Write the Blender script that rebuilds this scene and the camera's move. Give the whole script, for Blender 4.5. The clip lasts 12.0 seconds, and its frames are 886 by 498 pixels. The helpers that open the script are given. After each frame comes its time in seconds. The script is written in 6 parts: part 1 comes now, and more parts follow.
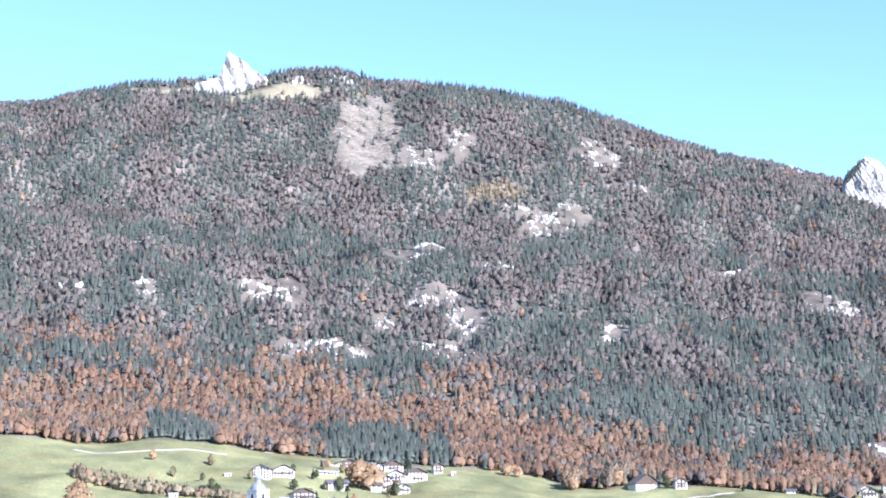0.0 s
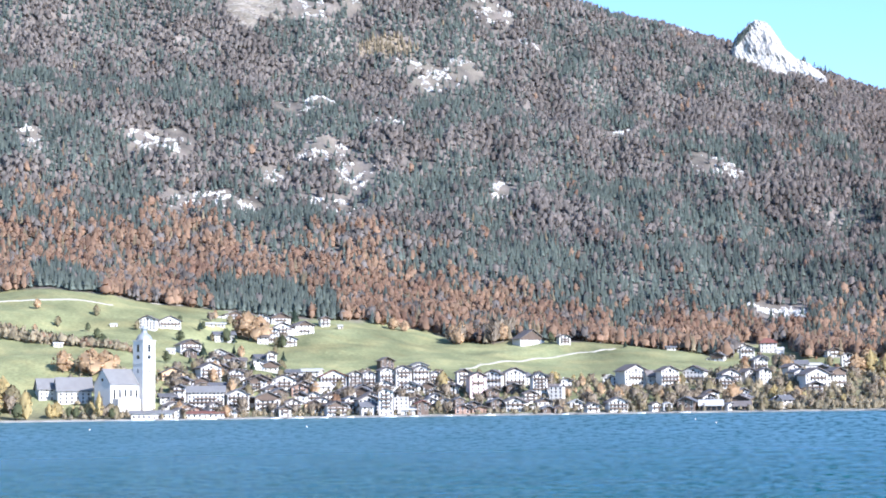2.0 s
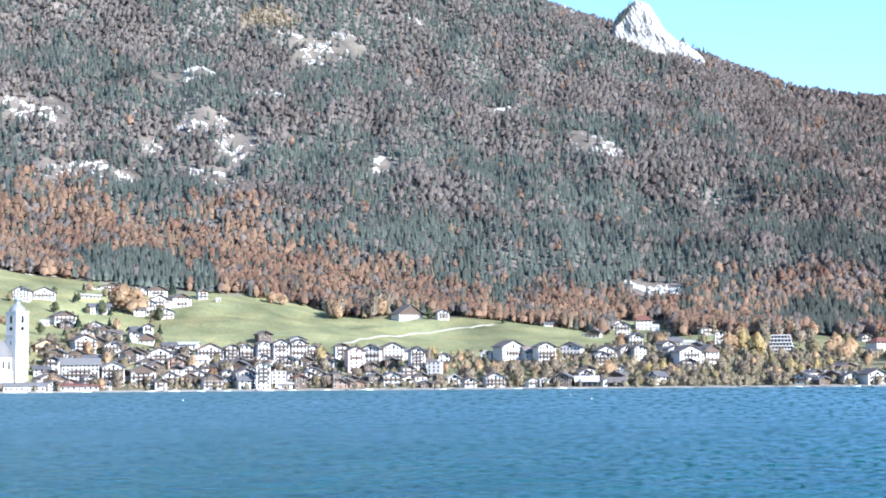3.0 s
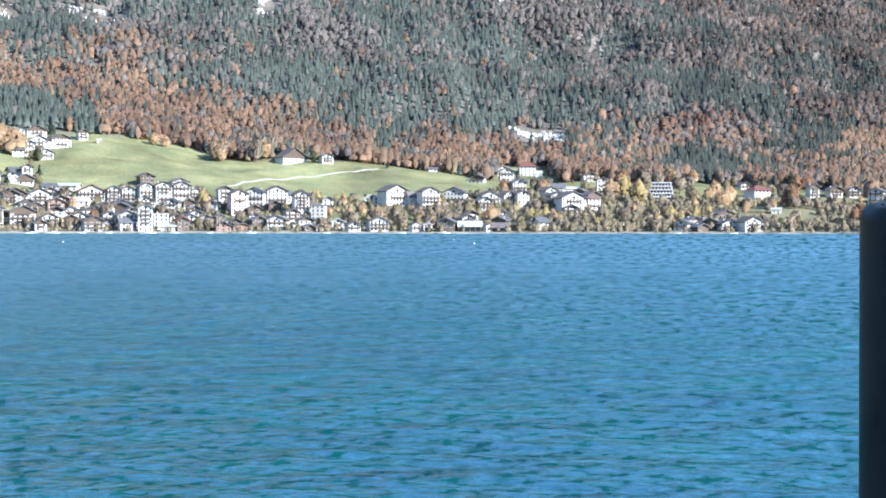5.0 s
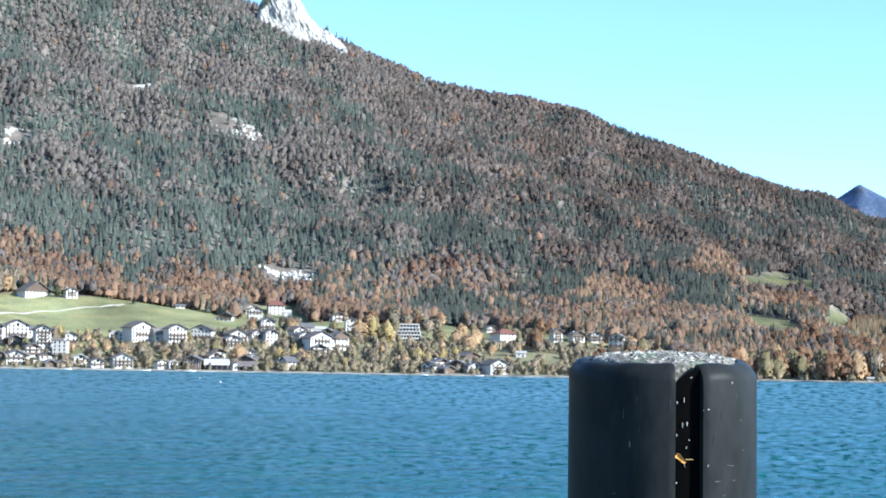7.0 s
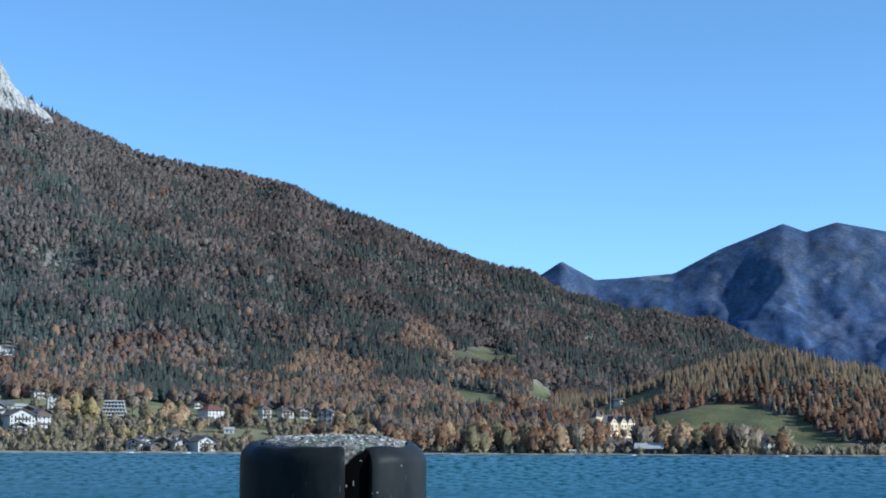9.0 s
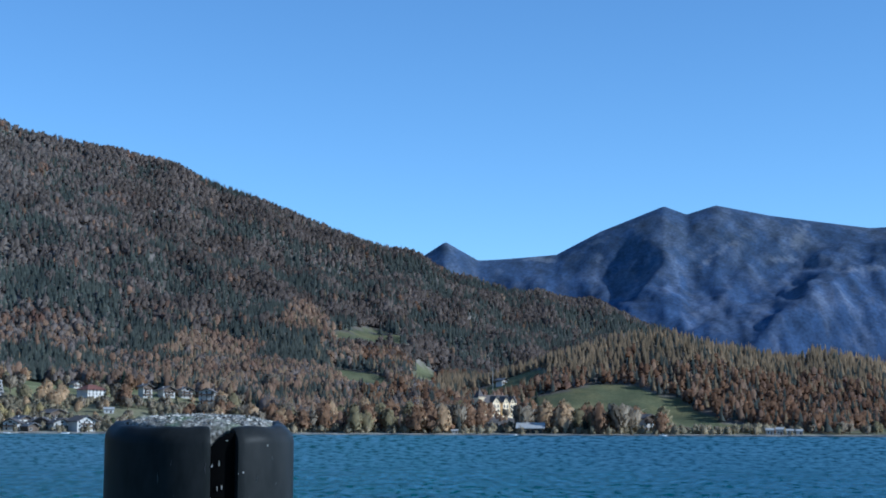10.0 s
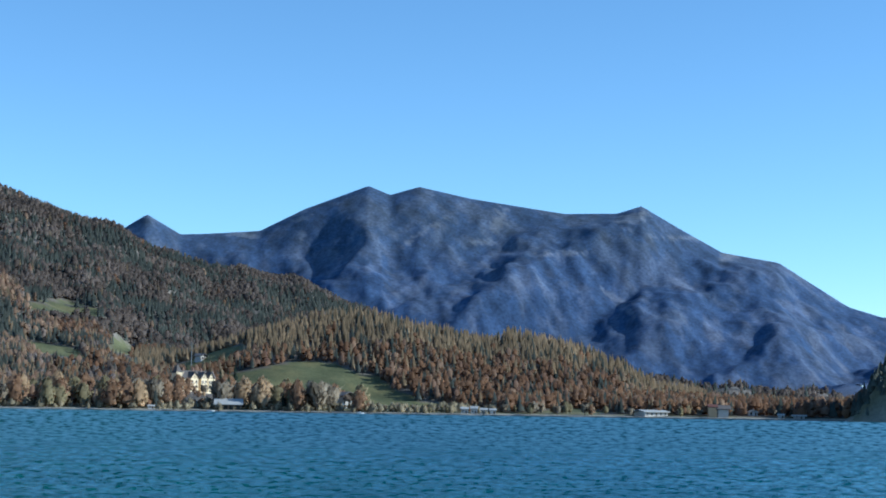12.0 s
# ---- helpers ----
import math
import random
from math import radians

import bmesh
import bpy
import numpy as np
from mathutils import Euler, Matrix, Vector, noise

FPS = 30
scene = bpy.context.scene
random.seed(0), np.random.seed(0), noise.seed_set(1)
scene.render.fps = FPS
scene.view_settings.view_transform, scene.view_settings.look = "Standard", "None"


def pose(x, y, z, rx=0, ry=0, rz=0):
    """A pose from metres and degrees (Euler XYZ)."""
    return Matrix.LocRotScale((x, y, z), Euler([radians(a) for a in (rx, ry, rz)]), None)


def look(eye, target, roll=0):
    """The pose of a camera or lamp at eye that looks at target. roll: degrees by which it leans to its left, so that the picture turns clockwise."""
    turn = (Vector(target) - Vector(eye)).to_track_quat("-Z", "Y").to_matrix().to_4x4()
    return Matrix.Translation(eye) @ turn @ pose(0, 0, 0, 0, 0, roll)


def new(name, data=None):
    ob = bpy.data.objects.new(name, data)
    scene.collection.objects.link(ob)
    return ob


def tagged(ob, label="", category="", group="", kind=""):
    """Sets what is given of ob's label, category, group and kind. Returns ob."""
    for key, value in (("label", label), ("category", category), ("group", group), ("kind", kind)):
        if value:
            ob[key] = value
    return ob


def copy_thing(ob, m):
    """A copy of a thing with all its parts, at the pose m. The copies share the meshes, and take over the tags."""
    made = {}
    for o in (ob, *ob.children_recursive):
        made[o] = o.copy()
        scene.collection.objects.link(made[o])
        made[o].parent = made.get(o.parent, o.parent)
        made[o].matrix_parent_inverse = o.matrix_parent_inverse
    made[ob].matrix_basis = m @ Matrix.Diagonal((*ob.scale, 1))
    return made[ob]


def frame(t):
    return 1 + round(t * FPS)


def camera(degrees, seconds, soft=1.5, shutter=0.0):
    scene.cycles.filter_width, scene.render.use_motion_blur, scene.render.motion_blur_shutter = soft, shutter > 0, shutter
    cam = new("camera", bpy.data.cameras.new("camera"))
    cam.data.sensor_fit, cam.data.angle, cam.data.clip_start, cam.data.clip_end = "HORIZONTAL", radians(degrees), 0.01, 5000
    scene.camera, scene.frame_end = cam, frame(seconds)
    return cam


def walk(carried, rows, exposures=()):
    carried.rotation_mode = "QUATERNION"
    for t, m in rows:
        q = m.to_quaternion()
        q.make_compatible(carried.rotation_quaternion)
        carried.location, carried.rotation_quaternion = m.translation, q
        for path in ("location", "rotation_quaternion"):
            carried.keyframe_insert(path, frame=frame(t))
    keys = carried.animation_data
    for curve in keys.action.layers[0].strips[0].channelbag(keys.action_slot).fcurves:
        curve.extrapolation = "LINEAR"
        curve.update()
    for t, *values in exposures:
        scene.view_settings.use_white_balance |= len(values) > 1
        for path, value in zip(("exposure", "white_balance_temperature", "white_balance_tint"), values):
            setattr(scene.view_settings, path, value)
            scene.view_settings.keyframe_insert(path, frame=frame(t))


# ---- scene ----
cam = camera(30.0, 12.0, soft=1.85)

# seconds, bearing, pitch, roll and eye height of the phone, held at arm's length
EYE_ROWS = (
    (0, -34.90, 10.76, -1.34, 2.460),
    (0.5, -34.46, 10.93, -0.66, 2.460),
    (1, -33.84, 9.18, -0.48, 2.460),
    (1.5, -32.42, 6.92, -0.36, 2.460),
    (2, -31.13, 5.67, -0.81, 2.460),
    (2.5, -29.13, 5.18, -0.85, 2.460),
    (3, -26.96, 4.75, -0.44, 2.460),
    (3.5, -24.85, 3.43, -0.09, 2.460),
    (3.7, -24.28, 2.03, 0.13, 2.460),
    (5.3, -22.15, -0.70, 0.24, 2.461),
    (5.5, -20.90, -0.08, 0.34, 2.462),
    (6, -17.55, 0.79, 0.83, 2.467),
    (6.5, -15.59, 2.15, 0.88, 2.474),
    (6.7, -15.21, 3.01, 0.94, 2.477),
    (8.3, -8.63, 7.24, 0.09, 2.500),
    (8.5, -7.92, 6.80, -0.04, 2.500),
    (9, -4.29, 6.98, 0.30, 2.500),
    (9.5, -2.16, 7.00, 0.58, 2.500),
    (10, -0.24, 6.31, 0.25, 2.500),
    (10.5, 3.23, 6.26, 0.33, 2.500),
    (11, 4.65, 5.85, 0.01, 2.500),
    (11.5, 7.95, 5.73, 0.69, 2.500),
    (12, 10.07, 5.62, 0.89, 2.500),
)


def held(bearing, pitch, roll, height):
    """The phone swings on an arm of 0.45 m about the person who holds it."""
    b = radians(bearing)
    return pose(0.45 * math.sin(b), 0.45 * math.cos(b), height, 90 + pitch, 0, -bearing) @ pose(0, 0, 0, 0, 0, roll)


walk(cam, [(t, held(b, p, r, h)) for t, b, p, r, h in EYE_ROWS],
     exposures=((0.0, 1.68, 5380, 25), (0.5, 1.68, 5380, 25), (1.5, 1.58, 5380, 22), (3.7, 1.65, 5420, 16), (6.7, 1.58, 5440, 11), (8.3, 0.82, 5200, 8), (9.0, 0.52, 5050, 8), (9.5, 0.26, 4830, 8), (10.5, 0.24, 4770, 9), (12.0, 0.5, 5040, 4)))

# ---- light ----
SUN_BEARING, SUN_HEIGHT = 103.0, 28.0
world = bpy.data.worlds.new("sky")
scene.world = world
world.use_nodes = True
wn = world.node_tree.nodes
sky = wn.new("ShaderNodeTexSky")
sky.sky_type = "NISHITA"
sky.sun_disc = False
sky.sun_elevation, sky.sun_rotation = radians(SUN_HEIGHT), radians(SUN_BEARING)
sky.altitude, sky.air_density, sky.dust_density, sky.ozone_density = 550, 0.8, 0.0, 1.4
wn["Background"].inputs["Strength"].default_value = 0.118
clear = wn.new("ShaderNodeMix")
clear.data_type, clear.blend_type = "RGBA", "MULTIPLY"
clear.inputs[0].default_value, clear.inputs[7].default_value = 1.0, (0.9, 1.0, 0.98, 1.0)
world.node_tree.links.new(sky.outputs["Color"], clear.inputs[6])
world.node_tree.links.new(clear.outputs[2], wn["Background"].inputs["Color"])
sun = new("sun", bpy.data.lights.new("sun", "SUN"))
sun.data.energy, sun.data.angle, sun.data.color = 4.0, radians(0.55), (1.0, 0.92, 0.775)
sb, sh = radians(SUN_BEARING), radians(SUN_HEIGHT)
sun.matrix_world = look((900 * math.sin(sb) * math.cos(sh), 900 * math.cos(sb) * math.cos(sh), 900 * math.sin(sh)), (0, 0, 0))


# ---- the lie of the land: bearings in degrees, heights as slopes seen across the lake ----


def curve(text):
    pairs = [p.split(":") for p in text.split()]
    return np.array([float(a) for a, b in pairs]), np.array([float(b) for a, b in pairs])


BANK = curve("-180:2 -60:2 -45:2.1 -40:1.6 -35:1.3 -30:1.2 -25:1 -20:1.1 -15:.95 -10:.85 -5:.6 -2:.5 0:.5 3:.5 6:.25 9:.2 12:.15 15:.1 24:.06 40:.5 180:2")
FOOT = curve("-180:4 -60:4.6 -45:4.4 -40:3.85 -35:3.35 -30:2.7 -25:2.4 -20:2 -15:1.9 -10:1.9 -5:1.9 -2:1.75 0:1.4 1.5:1.6 3:2.1 5:2.9 6.5:3.2 8.5:3 10.4:2.7 11.8:2.35 12.5:2.55 13.4:2.5 15.3:2 16.3:1.65 17.3:.95 18.8:.6 20:.2 24:.1 40:1 180:4")
LOW = curve("-180:5 -60:7.4 -45:7.4 -30:6.4 -20:5.5 -10:4.5 -5:3.6 -2:2.9 0:2 3:1.6 6:1.5 12:1 18:.3 24:.2 40:1 180:5")
MID = curve("-180:6 -60:11.4 -45:11.6 -30:10.5 -20:8.8 -10:6.7 -5:5.3 -2:4.5 0:3.9 3:3.2 6:2.6 12:1.8 18:.8 24:.5 40:2 180:6")
RIDGE = curve("-180:7 -60:14.24 -49:15.64 -46:16.39 -43:16.62 -41.2:16.62 -40.6:16.85 -40:16.95 -38.4:16.95 -37.7:16.62 -34:16.3 -30.6:15.7 -28.3:14.8 -26.4:14 -23.6:13.1 -20.9:12.35 -18:11.25 -16.8:10.8 -14.5:9.87 -12.6:9.58 -11.6:9.45 -9.6:8.92 -7.6:8.1 -5.6:7.48 -3.7:6.66 -1.1:5.86 .1:5.38 2.1:4.82 4:4.52 6:4 6.7:3.6 9:2.8 14:1.5 24:.5 40:4 180:7")
FAR = curve("-180:5 -5:5 -2:5.4 -1:6.05 -.16:6.6 1:5.95 1.9:6 3.7:6.15 5.25:6.95 7.43:7.8 8.2:7.5 9.2:7.8 11:7.42 13.1:7.1 14.3:6.92 15.5:6.94 16.1:6.94 16.94:7.2 18.2:6.45 19.7:5.6 21.6:5.25 23.9:3.75 25:3.4 40:3.2 180:5")


def rise(table, b, r):
    return r * np.tan(np.radians(np.interp(b, *table)))


def fade(a, b, x):
    t = np.clip((x - a) / (b - a), 0, 1)
    return t * t * (3 - 2 * t)


def wave(x, y, seed, scale):
    """Smooth random field of about -1 to 1, with features of that many metres."""
    rng = np.random.RandomState(seed)
    out = np.zeros(np.broadcast(x, y).shape)
    for k in range(9):
        a, f, p = rng.uniform(0, 2 * np.pi), rng.uniform(0.55, 1.6) * 2 * np.pi / scale, rng.uniform(0, 6.3)
        out = out + np.sin((x * np.cos(a) + y * np.sin(a)) * f + p)
    return out / 3.2


def rough(x, y, seed, scale, octaves=4):
    return sum(wave(x, y, seed + k, scale / 2.1 ** k) * 0.5 ** k for k in range(octaves))


def land(b, r):
    """Height of the ground at a bearing and a distance from the viewer."""
    b, r = np.broadcast_arrays(np.asarray(b, float), np.asarray(r, float))
    x, y = r * np.sin(np.radians(b)), r * np.cos(np.radians(b))
    ridge = rise(RIDGE, b, 3200)
    nodes = [(1150, -6 + 0 * b), (1246, -0.6 + 0 * b), (1252, 0.9 + 0 * b), (1290, np.minimum(3.5, rise(BANK, b, 1290) + 1.5)), (1430, rise(BANK, b, 1430) + 2.5),
             (1720, rise(FOOT, b, 1720)), (2120, rise(LOW, b, 2120)), (2620, rise(MID, b, 2620)), (3200, ridge), (3600, ridge * 0.72),
             (4000, np.maximum(ridge * 0.4, 60)), (4350, 0.62 * rise(FAR, b, 4350)), (4680, rise(FAR, b, 4680)), (4950, 0.8 * rise(FAR, b, 4700))]
    z = np.full(b.shape, -6.0)
    for (ra, za), (rb, zb) in zip(nodes, nodes[1:]):
        t = np.clip((r - ra) / (rb - ra), 0, 1)
        bend = t if rb < 1300 else t * 0.62 + 0.38 * t * t * (3 - 2 * t)
        z = np.where(r >= ra, za + (zb - za) * bend, z)
    z = np.where(r > 4950, nodes[-1][1], z)
    # swells of the meadows, gullies of the slopes, spurs of the far range
    z = z + fade(1330, 1450, r) * (1 - fade(1800, 2000, r)) * 2.5 * rough(x, y, 3, 190, 3)
    slope = fade(1750, 2150, r) * (1 - fade(3100, 3220, r))
    z = z + slope * (8 * rough(x, y, 11, 420, 4) + 5 * np.sin(b * 2.6 + 2 * wave(x, y, 5, 900)))
    far = fade(3700, 4050, r) * (1 - fade(4500, 4670, r))
    spur = 0
    for crest, drift, wide, tall in ((17.0, -8, 3.2, 85), (9.0, -4.5, 2.4, 42), (12.0, -5, 2.0, 30), (22.0, -6, 2.8, 60), (25.5, -6, 2.2, 45), (4.0, -3, 1.8, 30), (30.0, -5, 2.5, 70),
                                     (14.3, -4, 1.2, 16), (19.6, 3.5, 1.6, 26), (6.4, 2.5, 1.3, 18), (2.2, 1.5, 1.0, 14)):
        line = crest + drift * (4680 - r) / 680 + 0.3 * wave(x, y, 31, 300) + 0.12 * wave(x, y, 32, 110)
        spur = spur + tall * np.clip(1 - np.abs(b - line) / wide, 0, 1)
    u = b * 80
    ribs = 3.5 * np.abs(wave(u + (r - 4300) * 0.45, r * 0.3, 39, 210)) + 2.2 * np.abs(wave(u - (r - 4300) * 0.3, r * 0.35, 40, 95)) + 1.2 * np.abs(wave(u + (r - 4300) * 0.2, r * 0.4, 41, 46))
    z = z + far * (spur - 32 + 4 * rough(x, y, 37, 200, 4) - ribs)
    head = np.clip((b - 23.9) * 30, 0, 48) * (1 - fade(28, 31, b)) * fade(1160, 1190, r) * (1 - fade(1260, 1420, r))
    return np.where(head > 0, np.maximum(z, head - 1), z)


def spot(b, r):
    return r * math.sin(radians(b)), r * math.cos(radians(b))


def bearing_of(x, y):
    return np.degrees(np.arctan2(x, y)), np.hypot(x, y)


def ground(x, y):
    b, r = bearing_of(x, y)
    return float(land(b, r))


# open ground inside the woods: bearing, distance, half width in degrees, half depth in metres, lean
def inside(b, r, patches, soft=0.25, seed=1):
    x, y = r * np.sin(np.radians(b)), r * np.cos(np.radians(b))
    wobble = 1 + soft * rough(x, y, seed, 90, 3)
    out = np.zeros(np.shape(b), bool)
    for pb, pr, wb, wr, lean in patches:
        u, v = b - pb, r - pr
        out |= (((u - lean * v / 100) / wb) ** 2 + (v / wr) ** 2) < wobble
    return out


# ---- materials ----
class Nodes:
    """A small builder for node materials."""

    def __init__(self, name, rough_value=0.8, metal=0.0, spec=0.3):
        self.mat = bpy.data.materials.new(name)
        self.mat.use_nodes = True
        self.tree = self.mat.node_tree
        self.bsdf = self.tree.nodes["Principled BSDF"]
        self.bsdf.inputs["Roughness"].default_value = rough_value
        self.bsdf.inputs["Metallic"].default_value = metal
        self.bsdf.inputs["Specular IOR Level"].default_value = spec

    def add(self, kind, **inputs):
        n = self.tree.nodes.new(kind)
        for k, v in inputs.items():
            n.inputs[k.replace("_", " ")].default_value = v
        return n

    def link(self, a, b):
        self.tree.links.new(a, b)

    def coords(self, scale=(1, 1, 1), space="Object"):
        c, m = self.tree.nodes.new("ShaderNodeTexCoord"), self.tree.nodes.new("ShaderNodeMapping")
        m.inputs["Scale"].default_value = scale
        self.link(c.outputs[space], m.inputs["Vector"])
        return m.outputs["Vector"]

    def noise(self, scale, vec, detail=4.0, rough_value=0.55):
        n = self.add("ShaderNodeTexNoise", Scale=scale, Detail=detail, Roughness=rough_value)
        self.link(vec, n.inputs["Vector"])
        return n.outputs["Fac"]

    def ramp(self, fac, stops):
        n = self.tree.nodes.new("ShaderNodeValToRGB")
        while len(n.color_ramp.elements) < len(stops):
            n.color_ramp.elements.new(0.5)
        for e, (p, c) in zip(n.color_ramp.elements, stops):
            e.position, e.color = p, (*c, 1) if len(c) == 3 else c
        self.link(fac, n.inputs["Fac"])
        return n.outputs["Color"]

    def mix(self, a, b, fac, mode="MIX"):
        n = self.tree.nodes.new("ShaderNodeMix")
        n.data_type, n.blend_type = "RGBA", mode
        for v, s in ((fac, n.inputs[0]), (a, n.inputs[6]), (b, n.inputs[7])):
            if isinstance(v, (int, float)):
                s.default_value = v
            elif isinstance(v, tuple):
                s.default_value = (*v, 1)
            else:
                self.link(v, s)
        return n.outputs[2]

    def bump(self, height, strength, distance):
        n = self.add("ShaderNodeBump", Strength=strength, Distance=distance)
        self.link(height, n.inputs["Height"])
        self.link(n.outputs["Normal"], self.bsdf.inputs["Normal"])
        return n

    def colour(self, c):
        if isinstance(c, tuple):
            self.bsdf.inputs["Base Color"].default_value = (*c, 1)
        else:
            self.link(c, self.bsdf.inputs["Base Color"])
        return self.mat


def plain(name, col, rough_value=0.8, var=0.25, scale=2.0, metal=0.0, spec=0.3, relief=0.0, own=0.0):
    """A surface of one colour with stains at two scales, fine relief, and a shift from object to object."""
    m = Nodes(name, rough_value, metal, spec)
    v = m.coords()
    big, fine = m.noise(scale * 0.25, v, 3), m.noise(scale * 3, v, 5)
    dark = tuple(max(0, c * (1 - var)) for c in col)
    lite = tuple(min(1, c * (1 + var * 0.6)) for c in col)
    c = m.mix(m.ramp(big, [(0.3, dark), (0.7, lite)]), m.ramp(fine, [(0.3, dark), (0.72, lite)]), 0.45)
    if own:
        info = m.tree.nodes.new("ShaderNodeObjectInfo")
        c = m.mix(c, m.ramp(info.outputs["Random"], [(0.0, (1 - own,) * 3), (1.0, (1.0, 1.0, 1.0))]), 1.0, "MULTIPLY")
    if relief:
        m.bump(fine, 0.5, relief)
    return m.colour(c)


def attribute_mat(name, attr, grain, relief, rough_value=0.9, spec=0.1, amount=0.5):
    """Colour from the mesh's own cover map, broken by grain at two scales."""
    m = Nodes(name, rough_value, 0, spec)
    a = m.tree.nodes.new("ShaderNodeAttribute")
    a.attribute_name = attr
    v = m.coords()
    n1, n2 = m.noise(grain, v, 6, 0.65), m.noise(grain * 0.12, v, 4)
    c = m.mix(a.outputs["Color"], m.ramp(n1, [(0.25, (1 - amount,) * 3), (0.75, (1 + amount * 0.5,) * 3)]), 1.0, "MULTIPLY")
    c = m.mix(c, m.ramp(n2, [(0.3, (0.78, 0.8, 0.75)), (0.7, (1.12, 1.08, 1.0))]), 1.0, "MULTIPLY")
    if relief:
        coarse = m.noise(grain * 0.16, v, 6, 0.7)
        b1 = m.add("ShaderNodeBump", Strength=1.0, Distance=relief * 13)
        m.link(coarse, b1.inputs["Height"])
        b2 = m.bump(n1, 0.6, relief)
        m.link(b1.outputs["Normal"], b2.inputs["Normal"])
    return m.colour(c)


GROUND = attribute_mat("ground_cover", "cover", 0.35, 0.1, amount=0.35)
# the cover map of the far slopes carries painted haze
FAR_SLOPES = attribute_mat("hazed_far_slopes", "cover", 0.11, 0.0, amount=0.5)
FOLIAGE = attribute_mat("foliage", "tint", 0.5, 0.0, rough_value=0.75, spec=0.15, amount=0.25)


def let_light_through(mat, share):
    """Leaves pass some of the light that falls on their far side."""
    t = mat.node_tree
    p, out = t.nodes["Principled BSDF"], t.nodes["Material Output"]
    tr, mx = t.nodes.new("ShaderNodeBsdfTranslucent"), t.nodes.new("ShaderNodeMixShader")
    t.links.new(p.inputs["Base Color"].links[0].from_socket, tr.inputs["Color"])
    mx.inputs["Fac"].default_value = share
    t.links.new(p.outputs["BSDF"], mx.inputs[1])
    t.links.new(tr.outputs["BSDF"], mx.inputs[2])
    t.links.new(mx.outputs["Shader"], out.inputs["Surface"])


let_light_through(FOLIAGE, 0.5)


def water_material():
    """Choppy lake water: a dark teal body that shows where a wavelet turns its face, and the sky mirrored where it lies
    flat. Dashes painted in bearing and picture row vary how much sky is mirrored.
    """
    m = Nodes("lake_water", 0.2, 0, 0.5)
    v = m.coords((0.8, 1, 1))
    c = m.tree.nodes.new("ShaderNodeTexCoord")
    length = m.tree.nodes.new("ShaderNodeVectorMath")
    length.operation = "LENGTH"
    m.link(c.outputs["Object"], length.inputs[0])
    away = m.add("ShaderNodeMapRange", From_Min=20.0, From_Max=140.0, To_Min=0.6)
    m.link(length.outputs["Value"], away.inputs["Value"])
    chop, fine = m.noise(2.8, v, 4, 0.6), m.noise(11.0, v, 2, 0.5)
    b1 = m.add("ShaderNodeBump", Distance=0.17)
    m.link(away.outputs["Result"], b1.inputs["Strength"])
    b2 = m.add("ShaderNodeBump", Strength=0.4, Distance=0.02)
    b0 = m.add("ShaderNodeBump", Distance=0.5)
    m.link(away.outputs["Result"], b0.inputs["Strength"])
    m.link(m.noise(0.8, v, 3, 0.5), b0.inputs["Height"])
    m.link(b0.outputs["Normal"], b1.inputs["Normal"])
    m.link(chop, b1.inputs["Height"]), m.link(fine, b2.inputs["Height"])
    m.link(b1.outputs["Normal"], b2.inputs["Normal"])
    normal = b2.outputs["Normal"]
    # painted dashes of mirrored sky, sized to the camera's view: fine far out, longer and higher near by
    view_lay = m.tree.nodes.new("ShaderNodeAttribute")
    view_lay.attribute_name = "view_lay"
    depth = m.tree.nodes.new("ShaderNodeSeparateXYZ")
    m.link(view_lay.outputs["Vector"], depth.inputs["Vector"])

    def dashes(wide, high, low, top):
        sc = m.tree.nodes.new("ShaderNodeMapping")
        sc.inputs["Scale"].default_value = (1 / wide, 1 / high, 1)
        m.link(view_lay.outputs["Vector"], sc.inputs["Vector"])
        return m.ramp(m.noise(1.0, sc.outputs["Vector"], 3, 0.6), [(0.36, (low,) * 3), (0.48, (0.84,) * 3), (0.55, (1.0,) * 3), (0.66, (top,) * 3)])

    def reach(a, b):
        n = m.add("ShaderNodeMapRange", From_Min=a, From_Max=b)
        m.link(depth.outputs["Y"], n.inputs["Value"])
        return n.outputs["Result"]

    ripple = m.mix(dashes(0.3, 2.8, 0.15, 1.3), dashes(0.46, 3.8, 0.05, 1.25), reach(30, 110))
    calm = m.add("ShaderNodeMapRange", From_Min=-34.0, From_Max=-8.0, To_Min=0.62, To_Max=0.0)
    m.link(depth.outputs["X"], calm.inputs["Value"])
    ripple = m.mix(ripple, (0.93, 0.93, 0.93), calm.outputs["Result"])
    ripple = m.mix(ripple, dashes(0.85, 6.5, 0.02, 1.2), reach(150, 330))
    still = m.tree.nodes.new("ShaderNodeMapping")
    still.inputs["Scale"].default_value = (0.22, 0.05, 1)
    m.link(view_lay.outputs["Vector"], still.inputs["Vector"])
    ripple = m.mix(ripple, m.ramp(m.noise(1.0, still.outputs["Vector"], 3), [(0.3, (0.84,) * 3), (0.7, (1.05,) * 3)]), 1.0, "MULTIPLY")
    big = m.noise(0.3, v, 3)
    body = m.ramp(big, [(0.35, (0.006, 0.054, 0.058)), (0.7, (0.009, 0.086, 0.074))])
    under, gloss, blend = m.add("ShaderNodeBsdfDiffuse"), m.add("ShaderNodeBsdfGlossy", Color=(0.72, 0.93, 0.96, 1)), m.tree.nodes.new("ShaderNodeMixShader")
    m.link(m.ramp(away.outputs["Result"], [(0.6, (0.2,) * 3), (1.0, (0.3,) * 3)]), gloss.inputs["Roughness"])
